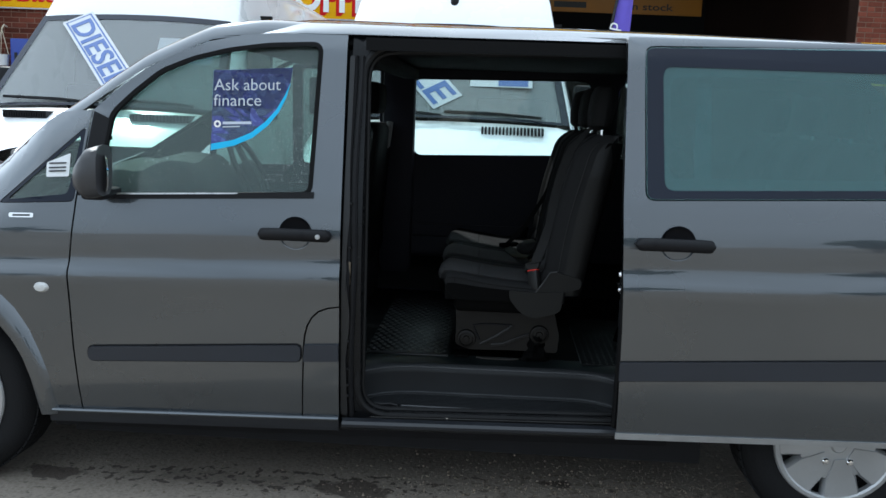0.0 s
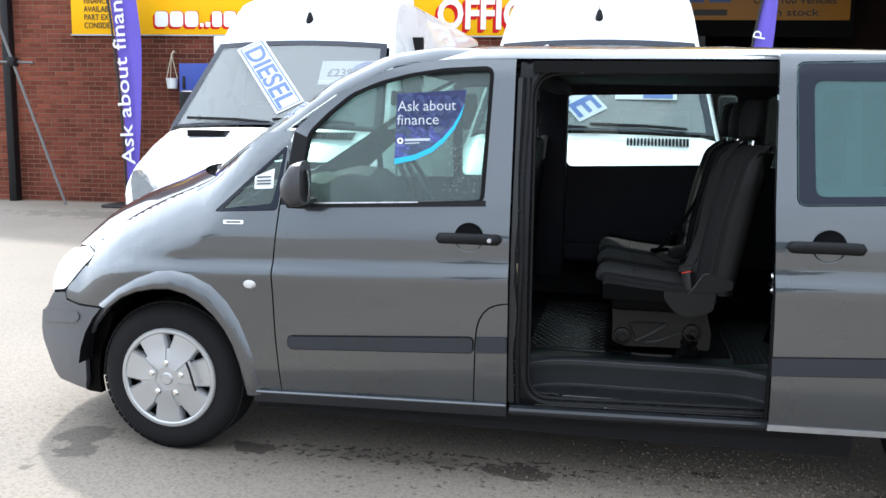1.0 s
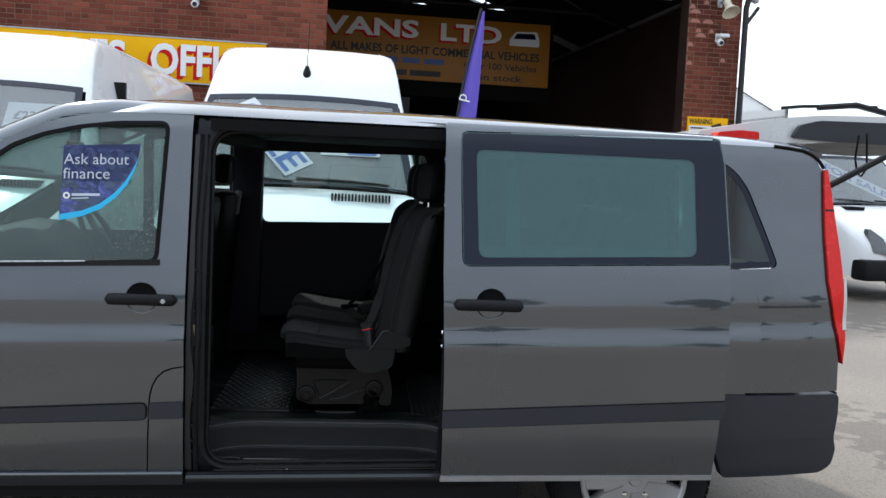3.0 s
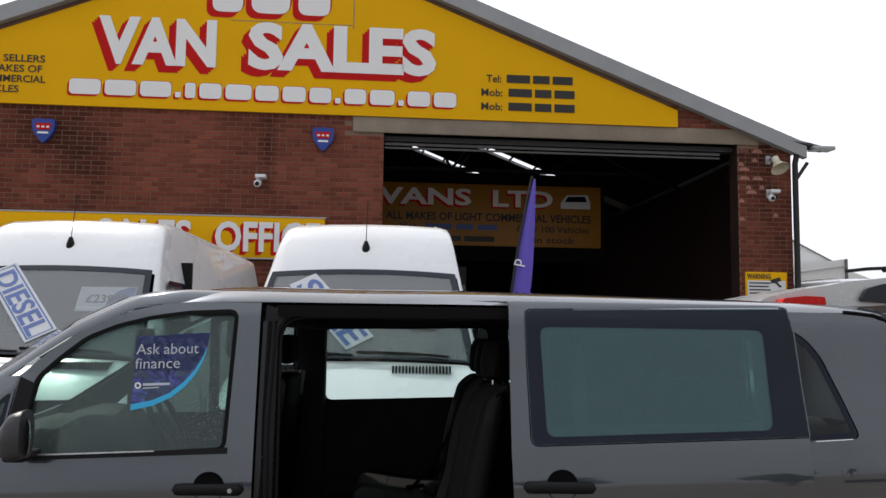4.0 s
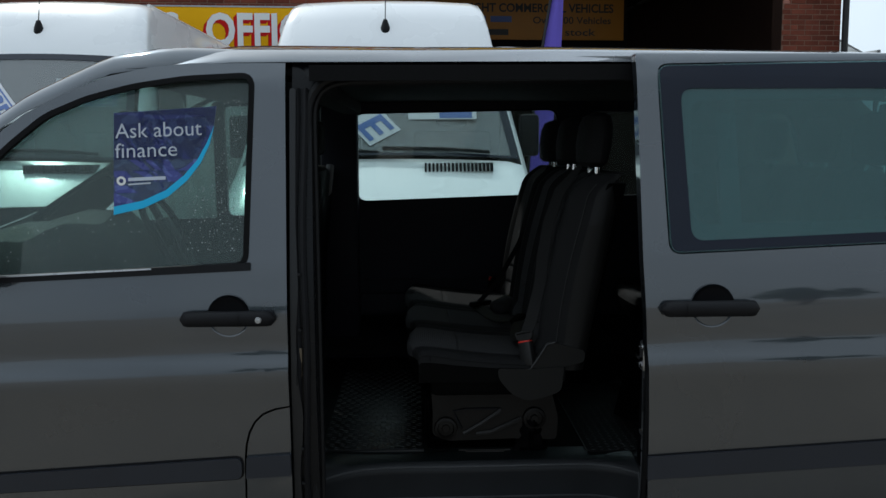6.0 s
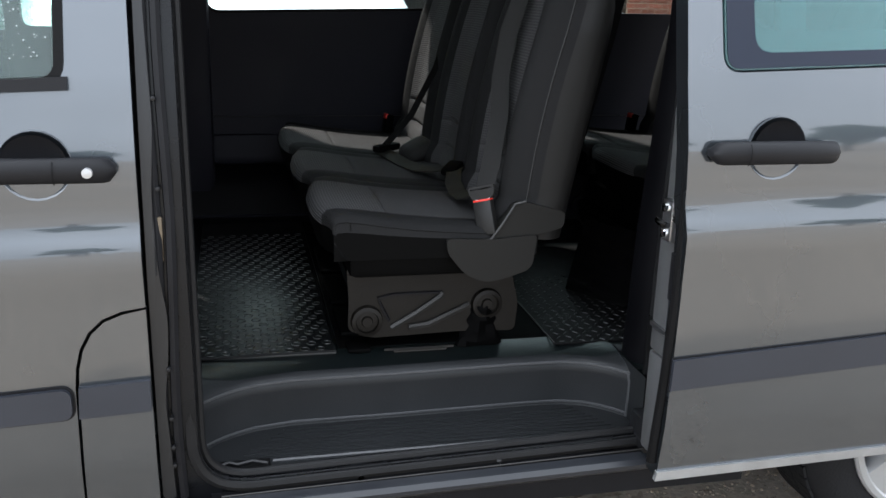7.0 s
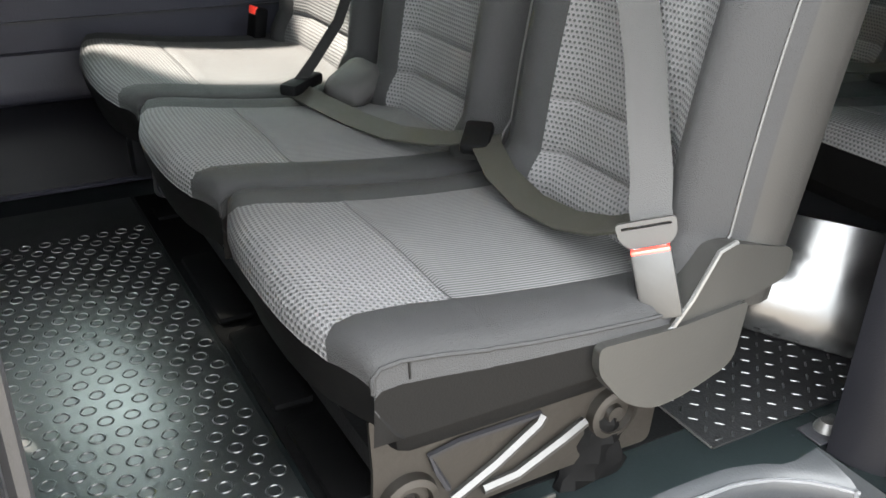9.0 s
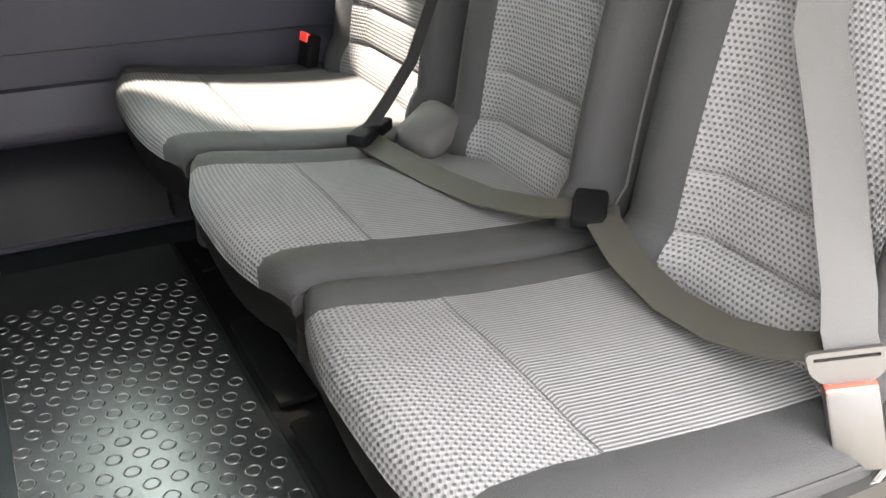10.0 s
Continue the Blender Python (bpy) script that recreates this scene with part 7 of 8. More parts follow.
    strap(bm, [(2.132, 0.287, 0.878), (2.125, 0.34, 0.852), (2.122, 0.4, 0.835), (2.122, 0.47, 0.829), (2.13, 0.55, 0.837), (2.148, 0.615, 0.85), (2.165, 0.64, 0.85)], (1, 0.25, 0.3), 0.039, 0.003)
    part("lap_strap", bm, shaded_webbing, t, "grey lap strap lying on the seat")
    bm = bmesh.new()
    strap(bm, [(2.15, 0.65, 0.852), (2.12, 0.7, 0.838), (2.09, 0.78, 0.826), (2.07, 0.87, 0.822), (2.05, 0.96, 0.826), (2.035, 1.03, 0.83)], (1, 0.25, 0.3), 0.039, 0.003)
    part("lap_strap", bm, shaded_webbing, t)
    bm = bmesh.new()
    strap(bm, [(2.03, 1.03, 0.832), (2.07, 1.035, 0.875), (2.12, 1.05, 0.93), (2.2, 1.1, 1.06), (2.27, 1.17, 1.22), (2.34, 1.24, 1.36)], (0.75, -0.1, -0.5), 0.018, 0.003)
    part("shoulder_strap", bm, black_webbing, t, "black shoulder strap crossing the far seat")
    bm = boxes((-0.045, 0.05, -0.016, 0.016, -0.008, 0.012), bevel=0.006)
    bm.transform(Matrix.Translation((2.045, 1.035, 0.836)) @ pose(0, 0, 0, 0, 0, 40))
    part("belt_tongue", bm, dull_black, t)
    bm = boxes((-0.045, 0.05, -0.04, 0.04, -0.024, 0.026), bevel=0.022)
    bm.transform(Matrix.Translation((2.13, 1.01, 0.832)) @ pose(0, 0, 0, 12, -24, 20))
    part("belt_fold", bm, webbing, t, "folded cloth flap between the seats", 80)
    bm = boxes((-0.014, 0.014, -0.02, 0.02, -0.03, 0.035), bevel=0.006)
    bm.transform(Matrix.Translation((2.13, 1.52, 0.832)) @ pose(0, 0, 0, 0, 10, 10))
    far = part("belt_buckle", bm, dull_black, t, "black belt buckle with red button")
    bm = boxes((-0.016, -0.008, -0.014, 0.014, 0.02, 0.037), bevel=0.002)
    bm.transform(Matrix.Translation((2.13, 1.52, 0.832)) @ pose(0, 0, 0, 0, 10, 10))
    part("release_button", bm, buckle_red, far)
    bm = boxes((-0.009, 0.009, -0.02, 0.02, -0.03, 0.03), bevel=0.006)
    bm.transform(Matrix.Translation((2.15, 0.645, 0.852)) @ pose(0, 0, 0, 0, 72, 50))
    part("belt_buckle", bm, dull_black, t)
    return t


first_bench = bench("three-place charcoal cloth bench with patterned inserts")
rear_bench = copy_thing(first_bench, pose(0.9, 0, 0))
tagged(rear_bench, "second row three-place charcoal cloth bench")
part("seat_plinth", boxes((2.8, 3.1, 0.3, 1.4, 0.5, 0.75), bevel=0.02), black_plastic, rear_bench).matrix_parent_inverse = Matrix.Translation((-0.9, 0, 0))


def cab_seat(y0, y1, label):
    t = thing("front_seat", (0, 0, 0), label, "car seat", "front seats in the cab")
    part("cushion", boxes((0.92, 1.4, y0, y1, 0.7, 0.85), bevel=0.04), side_cloth, t)
    bm = boxes((-0.06, 0.06, y0, y1, 0, 0.56), bevel=0.035)
    bm.transform(Matrix.Translation((1.33, 0, 0.8)) @ pose(0, 0, 0, 0, 5, 0))
    part("backrest", bm, side_cloth, t)
    ym = (y0 + y1) / 2
    part("headrest", boxes((1.34, 1.42, ym - 0.12, ym + 0.12, 1.4, 1.55), bevel=0.03), side_cloth, t)
    part("pedestal", boxes((0.95, 1.38, y0 + 0.05, y1 - 0.05, 0.49, 0.71), bevel=0.01), black_plastic, t)
    return t


# Driver's seat drawn wider than needed, to keep stray sun off the mat.
cab_seat(1.1, 1.66, "dark cloth driver's seat in the cab")
cab_seat(0.2, 0.95, "dark cloth double passenger seat in the cab")

# rubber floor mats
front_mat = thing("rubber_mat", (0, 0, 0), "black rubber mat with raised coin studs", "floor mat")
part("sheet", boxes((1.502, 1.822, 0.335, 1.5, 0.4955, 0.5015), bevel=0.002), mat_rubber, front_mat)
bm = bmesh.new()
tube(bm, [(1.523, 0.334, 0.503), (1.65, 0.336, 0.5035), (1.822, 0.338, 0.503)], 0.003, 5)
part("curled_edge", bm, rubber, front_mat)
bm = bmesh.new()
lathe(bm, [(0.0084, 0.0), (0.009, 0.0013), (0.01, 0.002), (0.011, 0.0013), (0.0116, 0.0)], (0, 0, 0), 16, "z")
for f in bm.faces:
    if f.normal.z < 0:
        f.normal_flip()
stud = part("stud", bm, mat_rubber, front_mat, smooth=80)
stud.location = (1.5135, 0.36, 0.5015)
for i in range(9):
    for j in range(30):
        if i == j == 0:
            continue
        s = stud.copy()
        scene.collection.objects.link(s)
        s.location = (1.5135 + 0.0345 * i + (0.0172 if j % 2 else 0), 0.36 + 0.0335 * j, 0.5015)
tread_mat = thing("tread_plate_mat", (0, 0, 0), "glossy black tread-pattern mat behind the first bench", "floor mat")
part("sheet", boxes((2.33, 2.72, 0.31, 1.1, 0.4955, 0.5), bevel=0.002), rubber, tread_mat)
bm = bmesh.new()
grid(bm, [[(x, y * w, z * (0 if abs(y) == 1 else 1)) for y in (-1, -0.5, 0.5, 1)] for x, w, z in ((-0.0075, 0.0005, 0.0), (-0.005, 0.0016, 0.0016), (0.005, 0.0016, 0.0016), (0.0075, 0.0005, 0.0))])
bar = part("tread_bar", bm, mat_rubber, tread_mat)
bar.location = (2.35, 0.32, 0.5)
for i in range(15):
    for j in range(20):
        if i == j == 0:
            continue
        s = bar.copy()
        scene.collection.objects.link(s)
        s.location = (2.35 + 0.025 * i, 0.32 + 0.025 * j, 0.5)
        s.rotation_euler = (0, 0, radians(45 if (i + j) % 2 else -45))
bm = bmesh.new()
tube(bm, [(2.326, 0.31, 0.502), (2.327, 0.4, 0.5015), (2.327, 0.6, 0.502), (2.327, 0.9, 0.502)], 0.0022, 5)
part("metal_edge", bm, pressed_steel, tread_mat, "thin bright mat edging")
panel = thing("floor_panel_board", (0, 0, 0), "glossy black board leaning under the second bench", "board")
bm = boxes((-0.005, 0.005, -0.13, 0.24, 0, 0.2), bevel=0.003)
bm.transform(Matrix.Translation((2.612, 0.475, 0.502)) @ pose(0, 0, 0, 0, 19, 30))
part("board", bm, gloss_board, panel)
lash = thing("lashing_eye", (0, 0, 0), "chromed floor lashing eye on a black plate", "lashing eye")
part("plate", boxes((2.462, 2.534, 0.248, 0.29, 0.497, 0.501), bevel=0.002), black_plastic, lash)
bm = bmesh.new()
lathe(bm, [(0.0, 0.014), (0.01, 0.013), (0.016, 0.006), (0.018, 0.0)], (2.498, 0.269, 0.501), 16, "z")
part("eye", bm, pressed_steel, lash)

# ---- white vans behind ----
def white_van(M, length, label, dark_bumper=False):
    """Front at y = 0, middle at x = 0, wheels on z = 0; M sets it in the yard."""
    t = thing("white_van", (0, 0, 0), label, "van", "white vans for sale")

    def wp(name, bm, material, parent=None, lab="", smooth=40):
        bm.transform(M)
        return part(name, bm, material, parent or t, lab, smooth)

    def half(z):
        return float(np.interp(z, (0.3, 0.6, 1.2, 1.35, 2.06, 2.35, 2.58), (0.93, 0.97, 0.985, 0.97, 0.84, 0.78, 0.735)))

    st = [(0.0, 0.72, 0.72), (0.05, 0.86, 0.86), (0.15, 0.98, 0.94), (0.32, 1.08, 0.985), (0.6, 1.22, 1), (0.85, 1.33, 1), (1.0, 1.48, 1), (1.2, 1.7, 1), (1.4, 1.9, 1), (1.54, 2.06, 1), (1.62, 2.17, 1), (1.78, 2.35, 1), (1.92, 2.475, 1), (2.05, 2.525, 1), (2.3, 2.545, 1), (2.8, 2.55, 1), (length, 2.55, 1)]
    rows = []
    for y, zt, k in st:
        h = half(zt) * k
        r = min(0.14, (zt - 0.35) * 0.3) if zt < 2.2 else 0.1
        prof = [(half(z0) * k if z0 < zt - r else h, z0) for z0 in (0.34, 0.36 + 0.3 * (zt - 0.36 - r), 0.36 + 0.65 * (zt - 0.36 - r), zt - r)]
        prof += [(h - r * 0.12, zt - r * 0.5), (h - r * 0.4, zt - r * 0.15), (h - r * 1.1, zt + 0.005), (h * 0.45, zt + 0.02), (0, zt + 0.025)]
        full = [(-x, z) for x, z in prof] + [(x, z) for x, z in reversed(prof[:-1])]
        rows.append([(x, y, z) for x, z in full])
    bm = bmesh.new()
    vs = [[bm.verts.new(p) for p in row] for row in rows]
    n = len(vs[0])
    for i in range(len(vs) - 1):
        for j in range(n - 1):
            if 5 <= i <= 8 and 5 <= j <= n - 7:
                continue
            bm.faces.new((vs[i][j], vs[i][j + 1], vs[i + 1][j + 1], vs[i + 1][j]))
    bm.faces.new(list(reversed(vs[0])))
    bm.faces.new(vs[-1])
    wp("body", bm, white_paint, lab="white painted van body", smooth=50)
    # windscreen on its slope
    SM = Matrix.Translation((0, 0.85, 1.335)) @ pose(0, 0, 0, 46.4, 0, 0)
    bm = bmesh.new()
    g = []
    for k in range(7):
        s = 1.0 * k / 6
        h = half(1.335 + 0.725 * s) - 0.085
        g.append([(h * (-1 + 2 * c / 12), s + 0.0, 0.02 + 0.04 * (1 - (-1 + 2 * c / 12) ** 2)) for c in range(13)])
    grid(bm, g)
    bm.transform(SM)
    scr = wp("windscreen", bm, van_glass, lab="raked windscreen")
    scr.visible_shadow = False
    bm = bmesh.new()
    for lo, hi in ((0.0, 0.022), (0.94, 1.0)):
        rr = []
        for s in (lo, hi):
            h = half(1.335 + 0.725 * s) - 0.085
            rr.append([(h * (-1 + 2 * c / 12), s, 0.025 + 0.04 * (1 - (-1 + 2 * c / 12) ** 2)) for c in range(13)])
        grid(bm, rr)
    for sg in (-1, 1):
        rr = []
        for k in range(7):
            s = k / 6
            h = half(1.335 + 0.725 * s) - 0.085
            rr.append([(sg * (h + 0.012), s, 0.022), (sg * (h - 0.04), s, 0.03)])
        grid(bm, rr)
    bm.transform(SM)
    wp("windscreen_border", bm, black_gloss)
    # cab inside
    bm = boxes((-0.85, 0.85, 0.9, 1.25, 0.6, 1.3), bevel=0.06)
    wp("dashboard", bm, cover_grey)
    for xs in (-0.5, 0.5):
        seat_ = wp("cab_seat_back", boxes((xs - 0.3, xs + 0.3, 1.9, 2.05, 0.8, 1.55), bevel=0.04), side_cloth)
        wp("headrest", boxes((xs - 0.12, xs + 0.12, 1.92, 2.03, 1.58, 1.78), bevel=0.04), side_cloth, seat_)
    wp("bulkhead", boxes((-0.9, 0.9, 2.3, 2.34, 0.4, 2.2)), cover_grey)
    bm = bmesh.new()
    for k, (x0, x1) in enumerate(((-0.75, -0.02), (0.0, 0.7))):
        tube(bm, [(x1, 0.03, 0.06), (x1 - 0.3, 0.05, 0.07), (x0, 0.06, 0.07)], 0.012, 5)
    bm.transform(SM)
    wp("wiper", bm, black_plastic)
    # bonnet vents, grille, lamps, bumper
    for sg in (-1, 1):
        pitch = 0.0185 if sg < 0 else 0.025
        bm = boxes(*[(sg * 0.5 + pitch * (k - 9), sg * 0.5 + pitch * (k - 8.5), 0.67, 0.83, 1.275, 1.328) for k in range(18)])
        wp("bonnet_vent", bm, black_plastic, lab="black slotted bonnet vent", smooth=0)
        lp = rounded([(0.5, 0.66), (0.76, 0.7), (0.83, 0.96), (0.8, 1.04), (0.6, 0.9)], 0.03)
        lp = [(sg * x, z) for x, z in lp]
        bm = sheet(lp, (), lambda x, z: 0.02 + 0.35 * max(0, (abs(x) - 0.55)) ** 1.5 + 0.25 * max(0, z - 0.72), -0.055, 0.08)
        lamp_ = wp("headlight", bm, lamp_glass, lab="clear headlight")
        bm = bmesh.new()
        lathe(bm, [(0.0, 0.03), (0.05, 0.01), (0.075, -0.01)], (sg * 0.68, 0.04, 0.8), 20)
        wp("reflector", bm, chrome, lamp_)
        bm = boxes((sg * 1.03 - 0.07, sg * 1.03 + 0.07, 1.35, 1.45, 1.36, 1.66), (sg * 0.95 - 0.06, sg * 0.95 + 0.06, 1.37, 1.43, 1.4, 1.45), bevel=0.03)
        wp("wing_mirror", bm, black_plastic, lab="black wing mirror")
        bm = sheet(rounded([(1.28, 1.32), (1.7, 2.0), (2.25, 2.0), (2.25, 1.3)], 0.05), thick=0.006)
        bm.transform(Matrix(((0, sg, 0, 0), (1, 0, 0, 0), (0, 0, 1, 0), (0, 0, 0, 1))))
        for v in bm.verts:
            v.co.x = sg * (half(v.co.z) + 0.004) + v.co.x * 0.2
        wp("door_window", bm, black_gloss)
    bm = boxes((-0.55, 0.55, -0.025, 0.06, 0.66, 0.72), (-0.55, 0.55, -0.03, 0.06, 0.76, 0.8), (-0.52, 0.52, -0.01, 0.06, 0.84, 0.87), bevel=0.01)
    wp("grille", bm, black_plastic, lab="black radiator grille")
    bm = boxes((-0.93, 0.93, -0.06, 0.25, 0.3, 0.6), bevel=0.05)
    wp("front_bumper", bm, black_plastic if dark_bumper else trim_plastic)
    wp("plate_holder", boxes((-0.26, 0.26, -0.075, -0.06, 0.42, 0.53), bevel=0.004), white_card)
    # aerial
    bm = bmesh.new()
    lathe(bm, [(0.0, 0.085), (0.015, 0.08), (0.034, 0.025), (0.04, -0.02), (0.025, -0.055)], (0.0, 1.72, 2.285), 12, "z")
    ant = wp("aerial_base", bm, black_plastic)
    bm = bmesh.new()
    tube(bm, [(0, 1.72, 2.35), (0.005, 1.8, 2.74)], 0.004, 5)
    wp("aerial_whip", bm, black_plastic, ant)
    bm = boxes(*[(x, x + 0.02, 2.4, length - 0.3, 2.565, 2.582) for x in (-0.6, -0.3, 0.0, 0.3, 0.6)])
    wp("roof_rib", bm, white_paint)
    for x in (-0.96, 0.72):
        for y in (1.0, length - 1.2):
            bm = bmesh.new()
            lathe(bm, [(0.0, 0.02), (0.2, 0.02), (0.22, 0.0), (0.3, 0.0), (0.33, 0.04), (0.33, 0.2), (0.3, 0.24), (0.0, 0.22)], (x, y, 0.33), 28, "x")
            wp("wheel", bm, tyre_rubber)
    return t, M @ SM


def board(t, m, w, h, words, size, width, material, name="price_board", frame_col=None, label=""):
    bm = boxes((-w / 2, w / 2, -h / 2, h / 2, -0.003, 0.0))
    bm.transform(m)
    b = tagged(part(name, bm, board_card, None, "", 0), label, "sign")
    if frame_col:
        bm = boxes((-w / 2 + 0.02, w / 2 - 0.02, h / 2 - 0.032, h / 2 - 0.02, 0.0, 0.001), (-w / 2 + 0.02, w / 2 - 0.02, -h / 2 + 0.02, -h / 2 + 0.032, 0.0, 0.001), (-w / 2 + 0.02, -w / 2 + 0.03, -h / 2 + 0.02, h / 2 - 0.02, 0.0, 0.001), (w / 2 - 0.03, w / 2 - 0.02, -h / 2 + 0.02, h / 2 - 0.02, 0.0, 0.001))
        bm.transform(m)
        part("border", bm, frame_col, b, "", 0)
    if words:
        lettering("lettering", words, size, m @ Matrix.Translation((-width / 2, -size * 0.35, 0.002)), material, b, 0.002, width, bold=0.02)
    return b


vl, sl = white_van(Matrix.Translation((-0.96, 2.74, 0)), 6.3, "white high-roof van with a price board in its windscreen")
vr, sr = white_van(Matrix.Translation((1.58, 2.72, 0)), 6.3, "white high-roof van parked nose out")
board(vl, sl @ Matrix.Translation((-0.17, 0.57, 0.068)) @ pose(0, 0, 0, 0, 0, -53), 0.95, 0.25, "DIESEL", 0.23, 0.84, sale_blue, "diesel_board", sale_blue, "white windscreen board lettered in blue, set aslant")
PB = Matrix.Translation((-0.525, 4.145, 1.825)) @ pose(0, 0, 0, 55, 0, 0)
pb = board(vl, PB, 0.46, 0.25, "£23995", 0.115, 0.33, black_letter, "price_board", None, "white price board behind the windscreen")
bm = sheet([(0.0, -0.12), (0.225, -0.12), (0.225, 0.12), (0.16, 0.12), (0.08, 0.08), (0.02, 0.0)], thick=0.001)
bm.transform(PB @ pose(0, 0, 0, -90, 0, 0) @ Matrix.Translation((0, -0.0008, 0)))
part("blue_swoosh", bm, blue_letter, pb, "", 0)
bm = boxes((-0.22, -0.0, -0.1, -0.085, 0.0006, 0.0014), (0.1, 0.2, -0.075, -0.065, 0.0016, 0.0024), (0.07, 0.2, -0.1, -0.09, 0.0016, 0.0024))
bm.transform(PB)
part("text_bar", bm, white_card, pb, "", 0)
board(vr, sr @ Matrix.Translation((-0.238, 0.51, 0.068)) @ pose(0, 0, 0, 0, 0, -54), 0.88, 0.25, "SALE", 0.28, 0.8, sale_blue, "sale_board", None, "white sale board lettered in blue, set aslant")
rb_ = board(vr, sr @ Matrix.Translation((0.4, 0.425, 0.066)), 0.46, 0.2, "", 0.1, 0.3, black_letter, "price_board", None, "white price board behind the windscreen")
bm = boxes((-0.02, 0.2, -0.09, 0.0, 0.0, 0.002))
bm.transform(sr @ Matrix.Translation((0.4, 0.425, 0.066)))
part("blue_patch", bm, sale_blue, rb_, "", 0)
TM = Matrix.Translation((10.0, 8.9, 0)) @ pose(0, 0, 0, 0, 0, 14)
vt, stt = white_van(TM, 5.6, "white van with a sale board and black bumper", True)
board(vt, stt @ Matrix.Translation((-0.1, 0.5, 0.04)) @ pose(0, 0, 0, 0, 0, -33), 1.2, 0.26, "FOR SALE", 0.2, 1.05, blue_letter, "sale_board", None, "white sale board lettered in blue, set aslant")

# pale shed beyond the yard
shed = thing("pale_shed", (0, 0, 0), "pale clad shed beyond the building", "shed", kind="structure")
bm = bmesh.new()
grid(bm, [[(9.0, y, 0), (9.0, y, 5.82), (12.0, y, 4.28), (13.4, y, 3.55), (16.5, y, 2.4), (16.5, y, 0)] for y in (20.7, 34.0)], True, True)
part("cladding", bm, pale_clad, shed, "pale metal cladding", 0)
bm = bmesh.new()
grid(bm, [[(9.0, y, 0), (9.0, y, 3.08), (13.17, y, 3.707), (13.17, y, 0)] for y in (19.9, 20.6)], True, True)
lean = part("lean_to", bm, pale_clad, shed, "cream clad lean-to", 0)
part("corner_trim", boxes((13.13, 13.19, 19.85, 19.9, 0, 3.7)), dull_slat, lean)
bm = bmesh.new()
tube(bm, [(9.0, 19.86, 2.9), (13.17, 19.86, 3.52)], 0.015, 6)
part("rail", bm, galvanised, lean)
bm = bmesh.new()
tube(bm, [(9.0, 20.66, 5.85), (12.0, 20.66, 4.3), (13.4, 20.66, 3.57)], 0.025, 6)
part("fascia", bm, dull_slat, shed)

# trees behind the yard, seen as reflections
def tree(at, h, seed):
    t = thing("tree", at, "broadleaf tree at the yard's far edge", "tree", "trees round the yard")
    r = random.Random(seed)
    bm = bmesh.new()
    tube(bm, [(0, 0, 0), (0.1, 0, h * 0.25), (0.0, 0.1, h * 0.5), (0.1, 0, h * 0.8)], 0.16, 8)
    for k in range(7):
        a, z = k * 2.4, h * (0.3 + 0.07 * k)
        tube(bm, [(0.05, 0.05, z), (0.13 * h * math.cos(a), 0.13 * h * math.sin(a), z + 0.11 * h), (0.28 * h * math.cos(a), 0.28 * h * math.sin(a), z + 0.2 * h)], 0.05, 5)
    part("trunk", bm, bark, t)
    verts, faces = [], []
    blobs = [(r.gauss(0, h * 0.16), r.gauss(0, h * 0.16), h * r.uniform(0.4, 0.98), h * r.uniform(0.07, 0.15)) for _ in range(26)]
    for k in range(3600):
        bx, by, bz, br = r.choice(blobs)
        d = Vector((r.gauss(0, 1), r.gauss(0, 1), r.gauss(0, 1))).normalized() * br * r.uniform(0.6, 1.1)
        c = Vector((bx, by, bz)) + d
        u, v = Vector((r.gauss(0, 1), r.gauss(0, 1), r.gauss(0, 1))).normalized() * 0.13, Vector((r.gauss(0, 1), r.gauss(0, 1), r.gauss(0, 1))).normalized() * 0.08
        b = len(verts)
        verts += [tuple(c - u), tuple(c + v), tuple(c + u), tuple(c - v)]
        faces.append((b, b + 1, b + 2, b + 3))
    me = bpy.data.meshes.new("crown")
    me.from_pydata(verts, [], faces)
    me.materials.append(leaf_green)
    ob = new("crown", me)
    ob.parent = t
    return t


one = tree((6.0, -24.0, 0), 3.4, 3)
for x, y, rz in ((12.5, -23, 40), (-4, -30, 100), (19, -22, 200), (26, -18, 20), (-15, -28, 300)):
    copy_thing(one, pose(x, y, 0, 0, 0, rz))

# ---- bricks of the front wall ----
BL, BH, JOINT = 0.2155, 0.065, 0.0105
lone, joined = [], []
rb2 = random.Random(9)
course = 0
z = 0.02
while z + BH < RIDGE_Z - 0.2:
    header = course % 6 == 5
    step = (0.1025 if header else BL) + JOINT
    u = U0 + (0.0 if course % 2 else -step / 2)
    while u < U1:
        a, b = max(u, U0), min(u + step - JOINT, U1)
        if b - a > 0.04:
            inside = z + BH < roof_z(a) - 0.12 and z + BH < roof_z(b) - 0.12
            if inside and z + BH > 0 and z < OZ and b > OU0 and a < OU1:
                if a < OU0 - 0.04:
                    b = OU0
                elif b > OU1 + 0.04:
                    a = OU1
                else:
                    inside = False
            if inside and z > OZ - BH and z < 5.0 and b > -1.05 and a < 5.6:
                inside = False
            if inside and (z > SB + 0.02 and -9.2 < a and b < 4.2):
                inside = False
            if inside:
                near = -4.6 < a and b < OU0 + 0.001 and 3.4 < z < 4.66
                (lone if near and len(lone) < 300 else joined).append((a, b, z))
        u += step
    z += BH + JOINT
    course += 1


def brick_points(a, b, z, y0):
    return [(a, y0, z), (b, y0, z), (b, y0, z + BH), (a, y0, z + BH), (a + 0.003, y0 - 0.007, z + 0.003), (b - 0.003, y0 - 0.007, z + 0.003), (b - 0.003, y0 - 0.007, z + BH - 0.003), (a + 0.003, y0 - 0.007, z + BH - 0.003)]


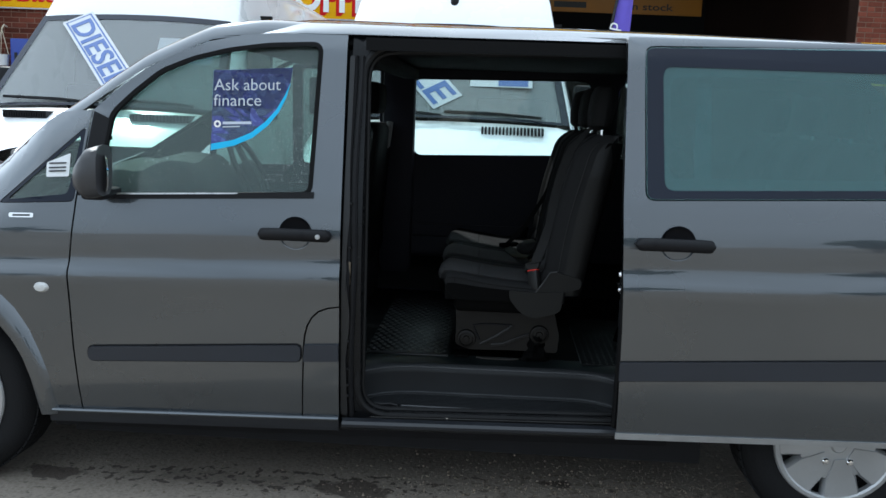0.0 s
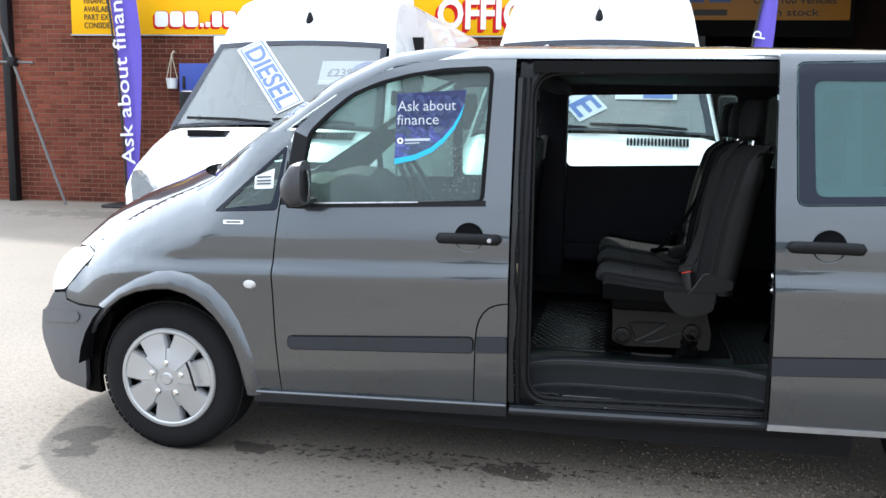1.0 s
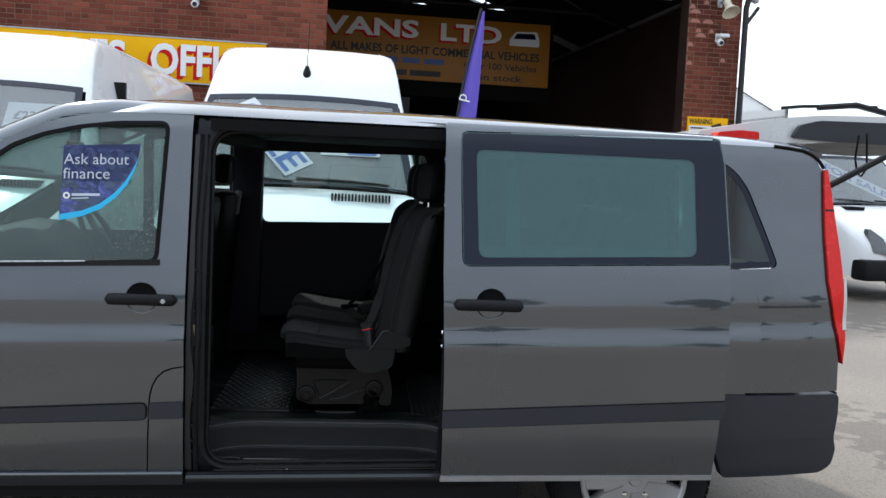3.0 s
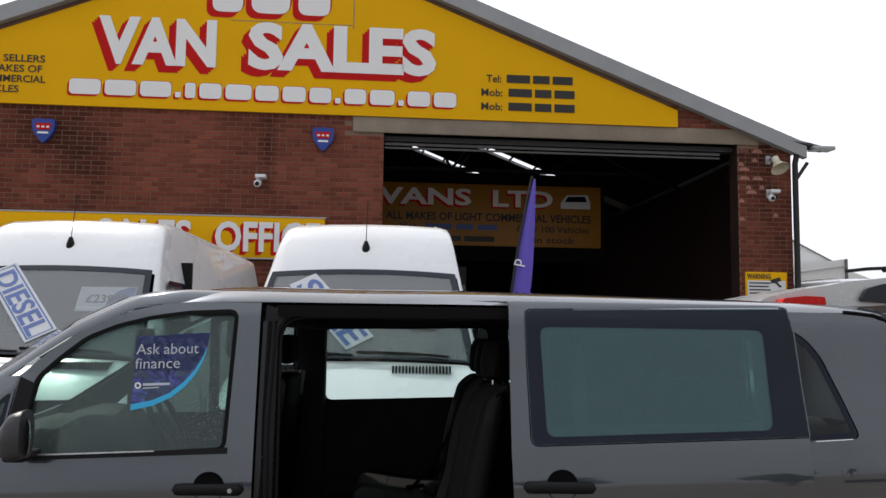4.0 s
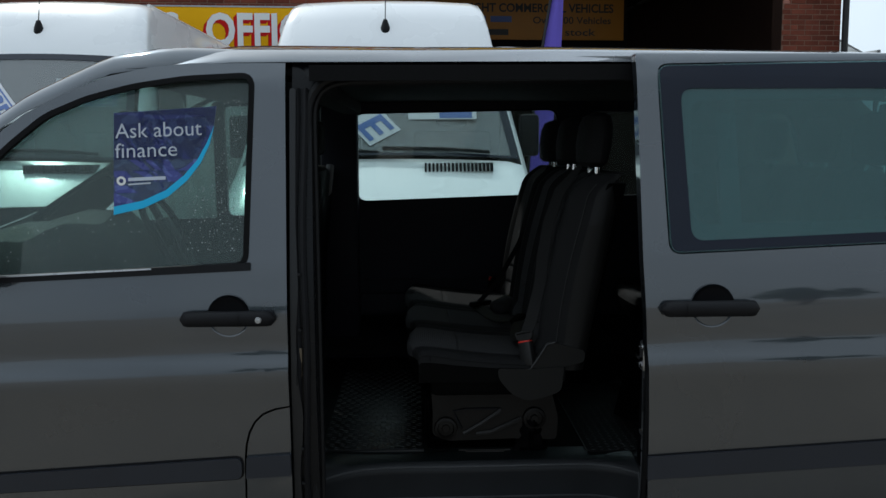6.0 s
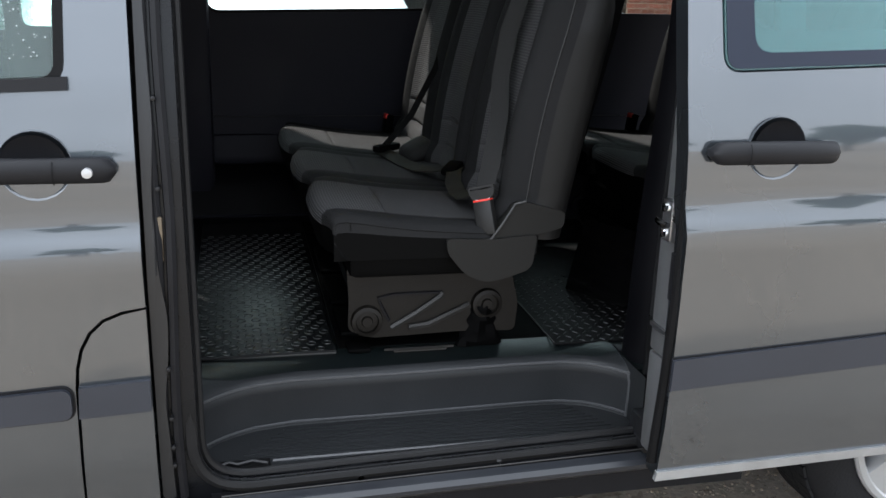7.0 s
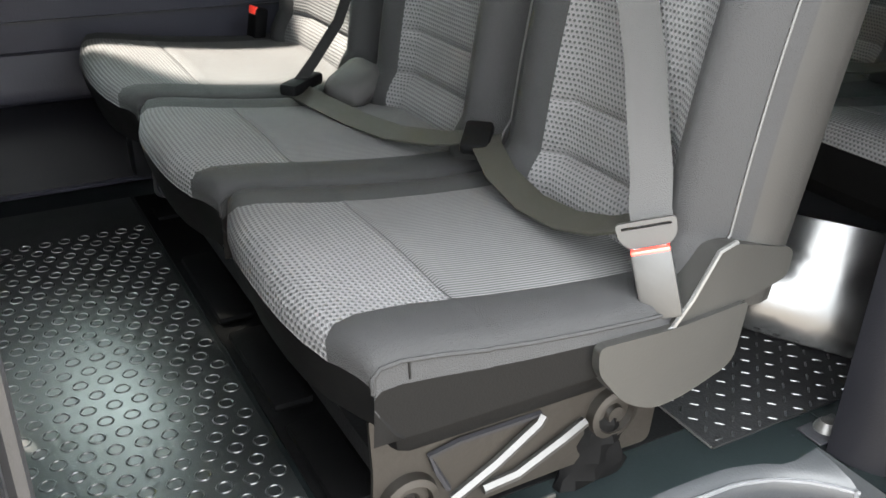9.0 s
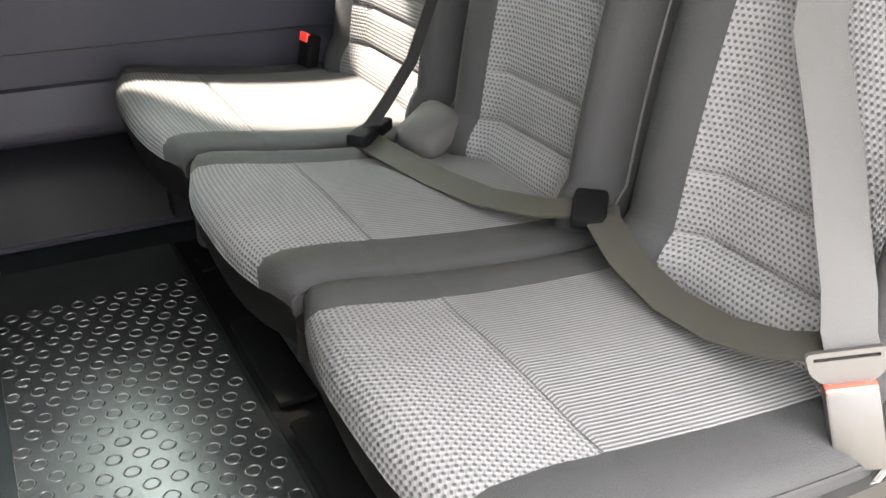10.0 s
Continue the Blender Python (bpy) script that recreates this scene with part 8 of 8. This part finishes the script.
BF = [(4, 5, 6, 7), (0, 1, 5, 4), (1, 2, 6, 5), (2, 3, 7, 6), (3, 0, 4, 7)]
# spalled pale bricks on the pier
SPALLED = ((5.42, 4.7), (5.57, 4.62), (5.23, 4.7), (5.42, 4.38), (5.57, 4.46), (5.22, 4.38), (5.45, 4.2), (5.7, 4.2), (5.46, 4.03), (5.68, 4.03), (5.55, 3.96), (5.23, 3.87), (5.25, 3.52), (5.9, 3.6))
for u, z0 in SPALLED:
    a, b, z = min(joined, key=lambda q: abs((q[0] + q[1]) / 2 - u) + 2 * abs(q[2] + BH / 2 - z0))
    w = (b - a) * 0.82
    m_ = bpy.data.meshes.new("brick")
    pts = [(a, 0.0), (a + w, 0.0), (a + w * 0.96, BH * 0.5), (a + w * 0.7, BH * 0.92), (a + w * 0.25, BH * 0.95), (a + w * 0.03, BH * 0.55)]
    k = len(pts)
    m_.from_pydata([(x, y, z + h) for y in (0.004, -0.004) for x, h in pts], [], [tuple(range(k, 2 * k))[::-1]] + [(i, (i + 1) % k, (i + 1) % k + k, i + k) for i in range(k)])
    m_.transform(FM)
    m_.materials.append(pale_brick)
    ob = new("brick", m_)
    ob.parent = wall_front
verts, faces = [], []
for a, b, z in joined:
    k = len(verts)
    verts += brick_points(a, b, z, 0.007 + rb2.uniform(-0.002, 0.001))
    faces += [[k + i for i in f] for f in BF]
me = bpy.data.meshes.new("brickwork")
me.from_pydata(verts, [], faces)
me.transform(FM)
me.materials.append(brick_rest)
rest = new("brickwork", me)
rest.parent = wall_front
tagged(rest, "weathered red-brown bricks", kind="stuff")
shapes = {}
for a, b, z in lone:
    key = round(b - a, 3)
    if key not in shapes:
        m_ = bpy.data.meshes.new("brick")
        m_.from_pydata(brick_points(0, b - a, 0, 0), [], BF)
        m_.materials.append(brick_lone)
        shapes[key] = m_
    ob = new("brick", shapes[key])
    ob.parent = wall_front
    ob.matrix_basis = FM @ Matrix.Translation((a, 0.007 + rb2.uniform(-0.002, 0.001), z))

# ---- bases: every thing's empty stands at its own foot ----
for ob in [o for o in scene.collection.objects if o.type == "EMPTY" and o.parent is None]:
    m0 = ob.matrix_basis.copy()
    worlds = {c: m0 @ c.matrix_parent_inverse @ c.matrix_basis for c in ob.children}
    lo, hi = Vector((1e9,) * 3), Vector((-1e9,) * 3)
    for c, w in worlds.items():
        for corner in c.bound_box:
            q = w @ Vector(corner)
            for i in range(3):
                lo[i], hi[i] = min(lo[i], q[i]), max(hi[i], q[i])
    base = Vector(((lo.x + hi.x) / 2, (lo.y + hi.y) / 2, lo.z))
    ob.matrix_basis = Matrix.Translation(base)
    for c, w in worlds.items():
        c.matrix_parent_inverse = Matrix.Translation(-base) @ w @ c.matrix_basis.inverted()
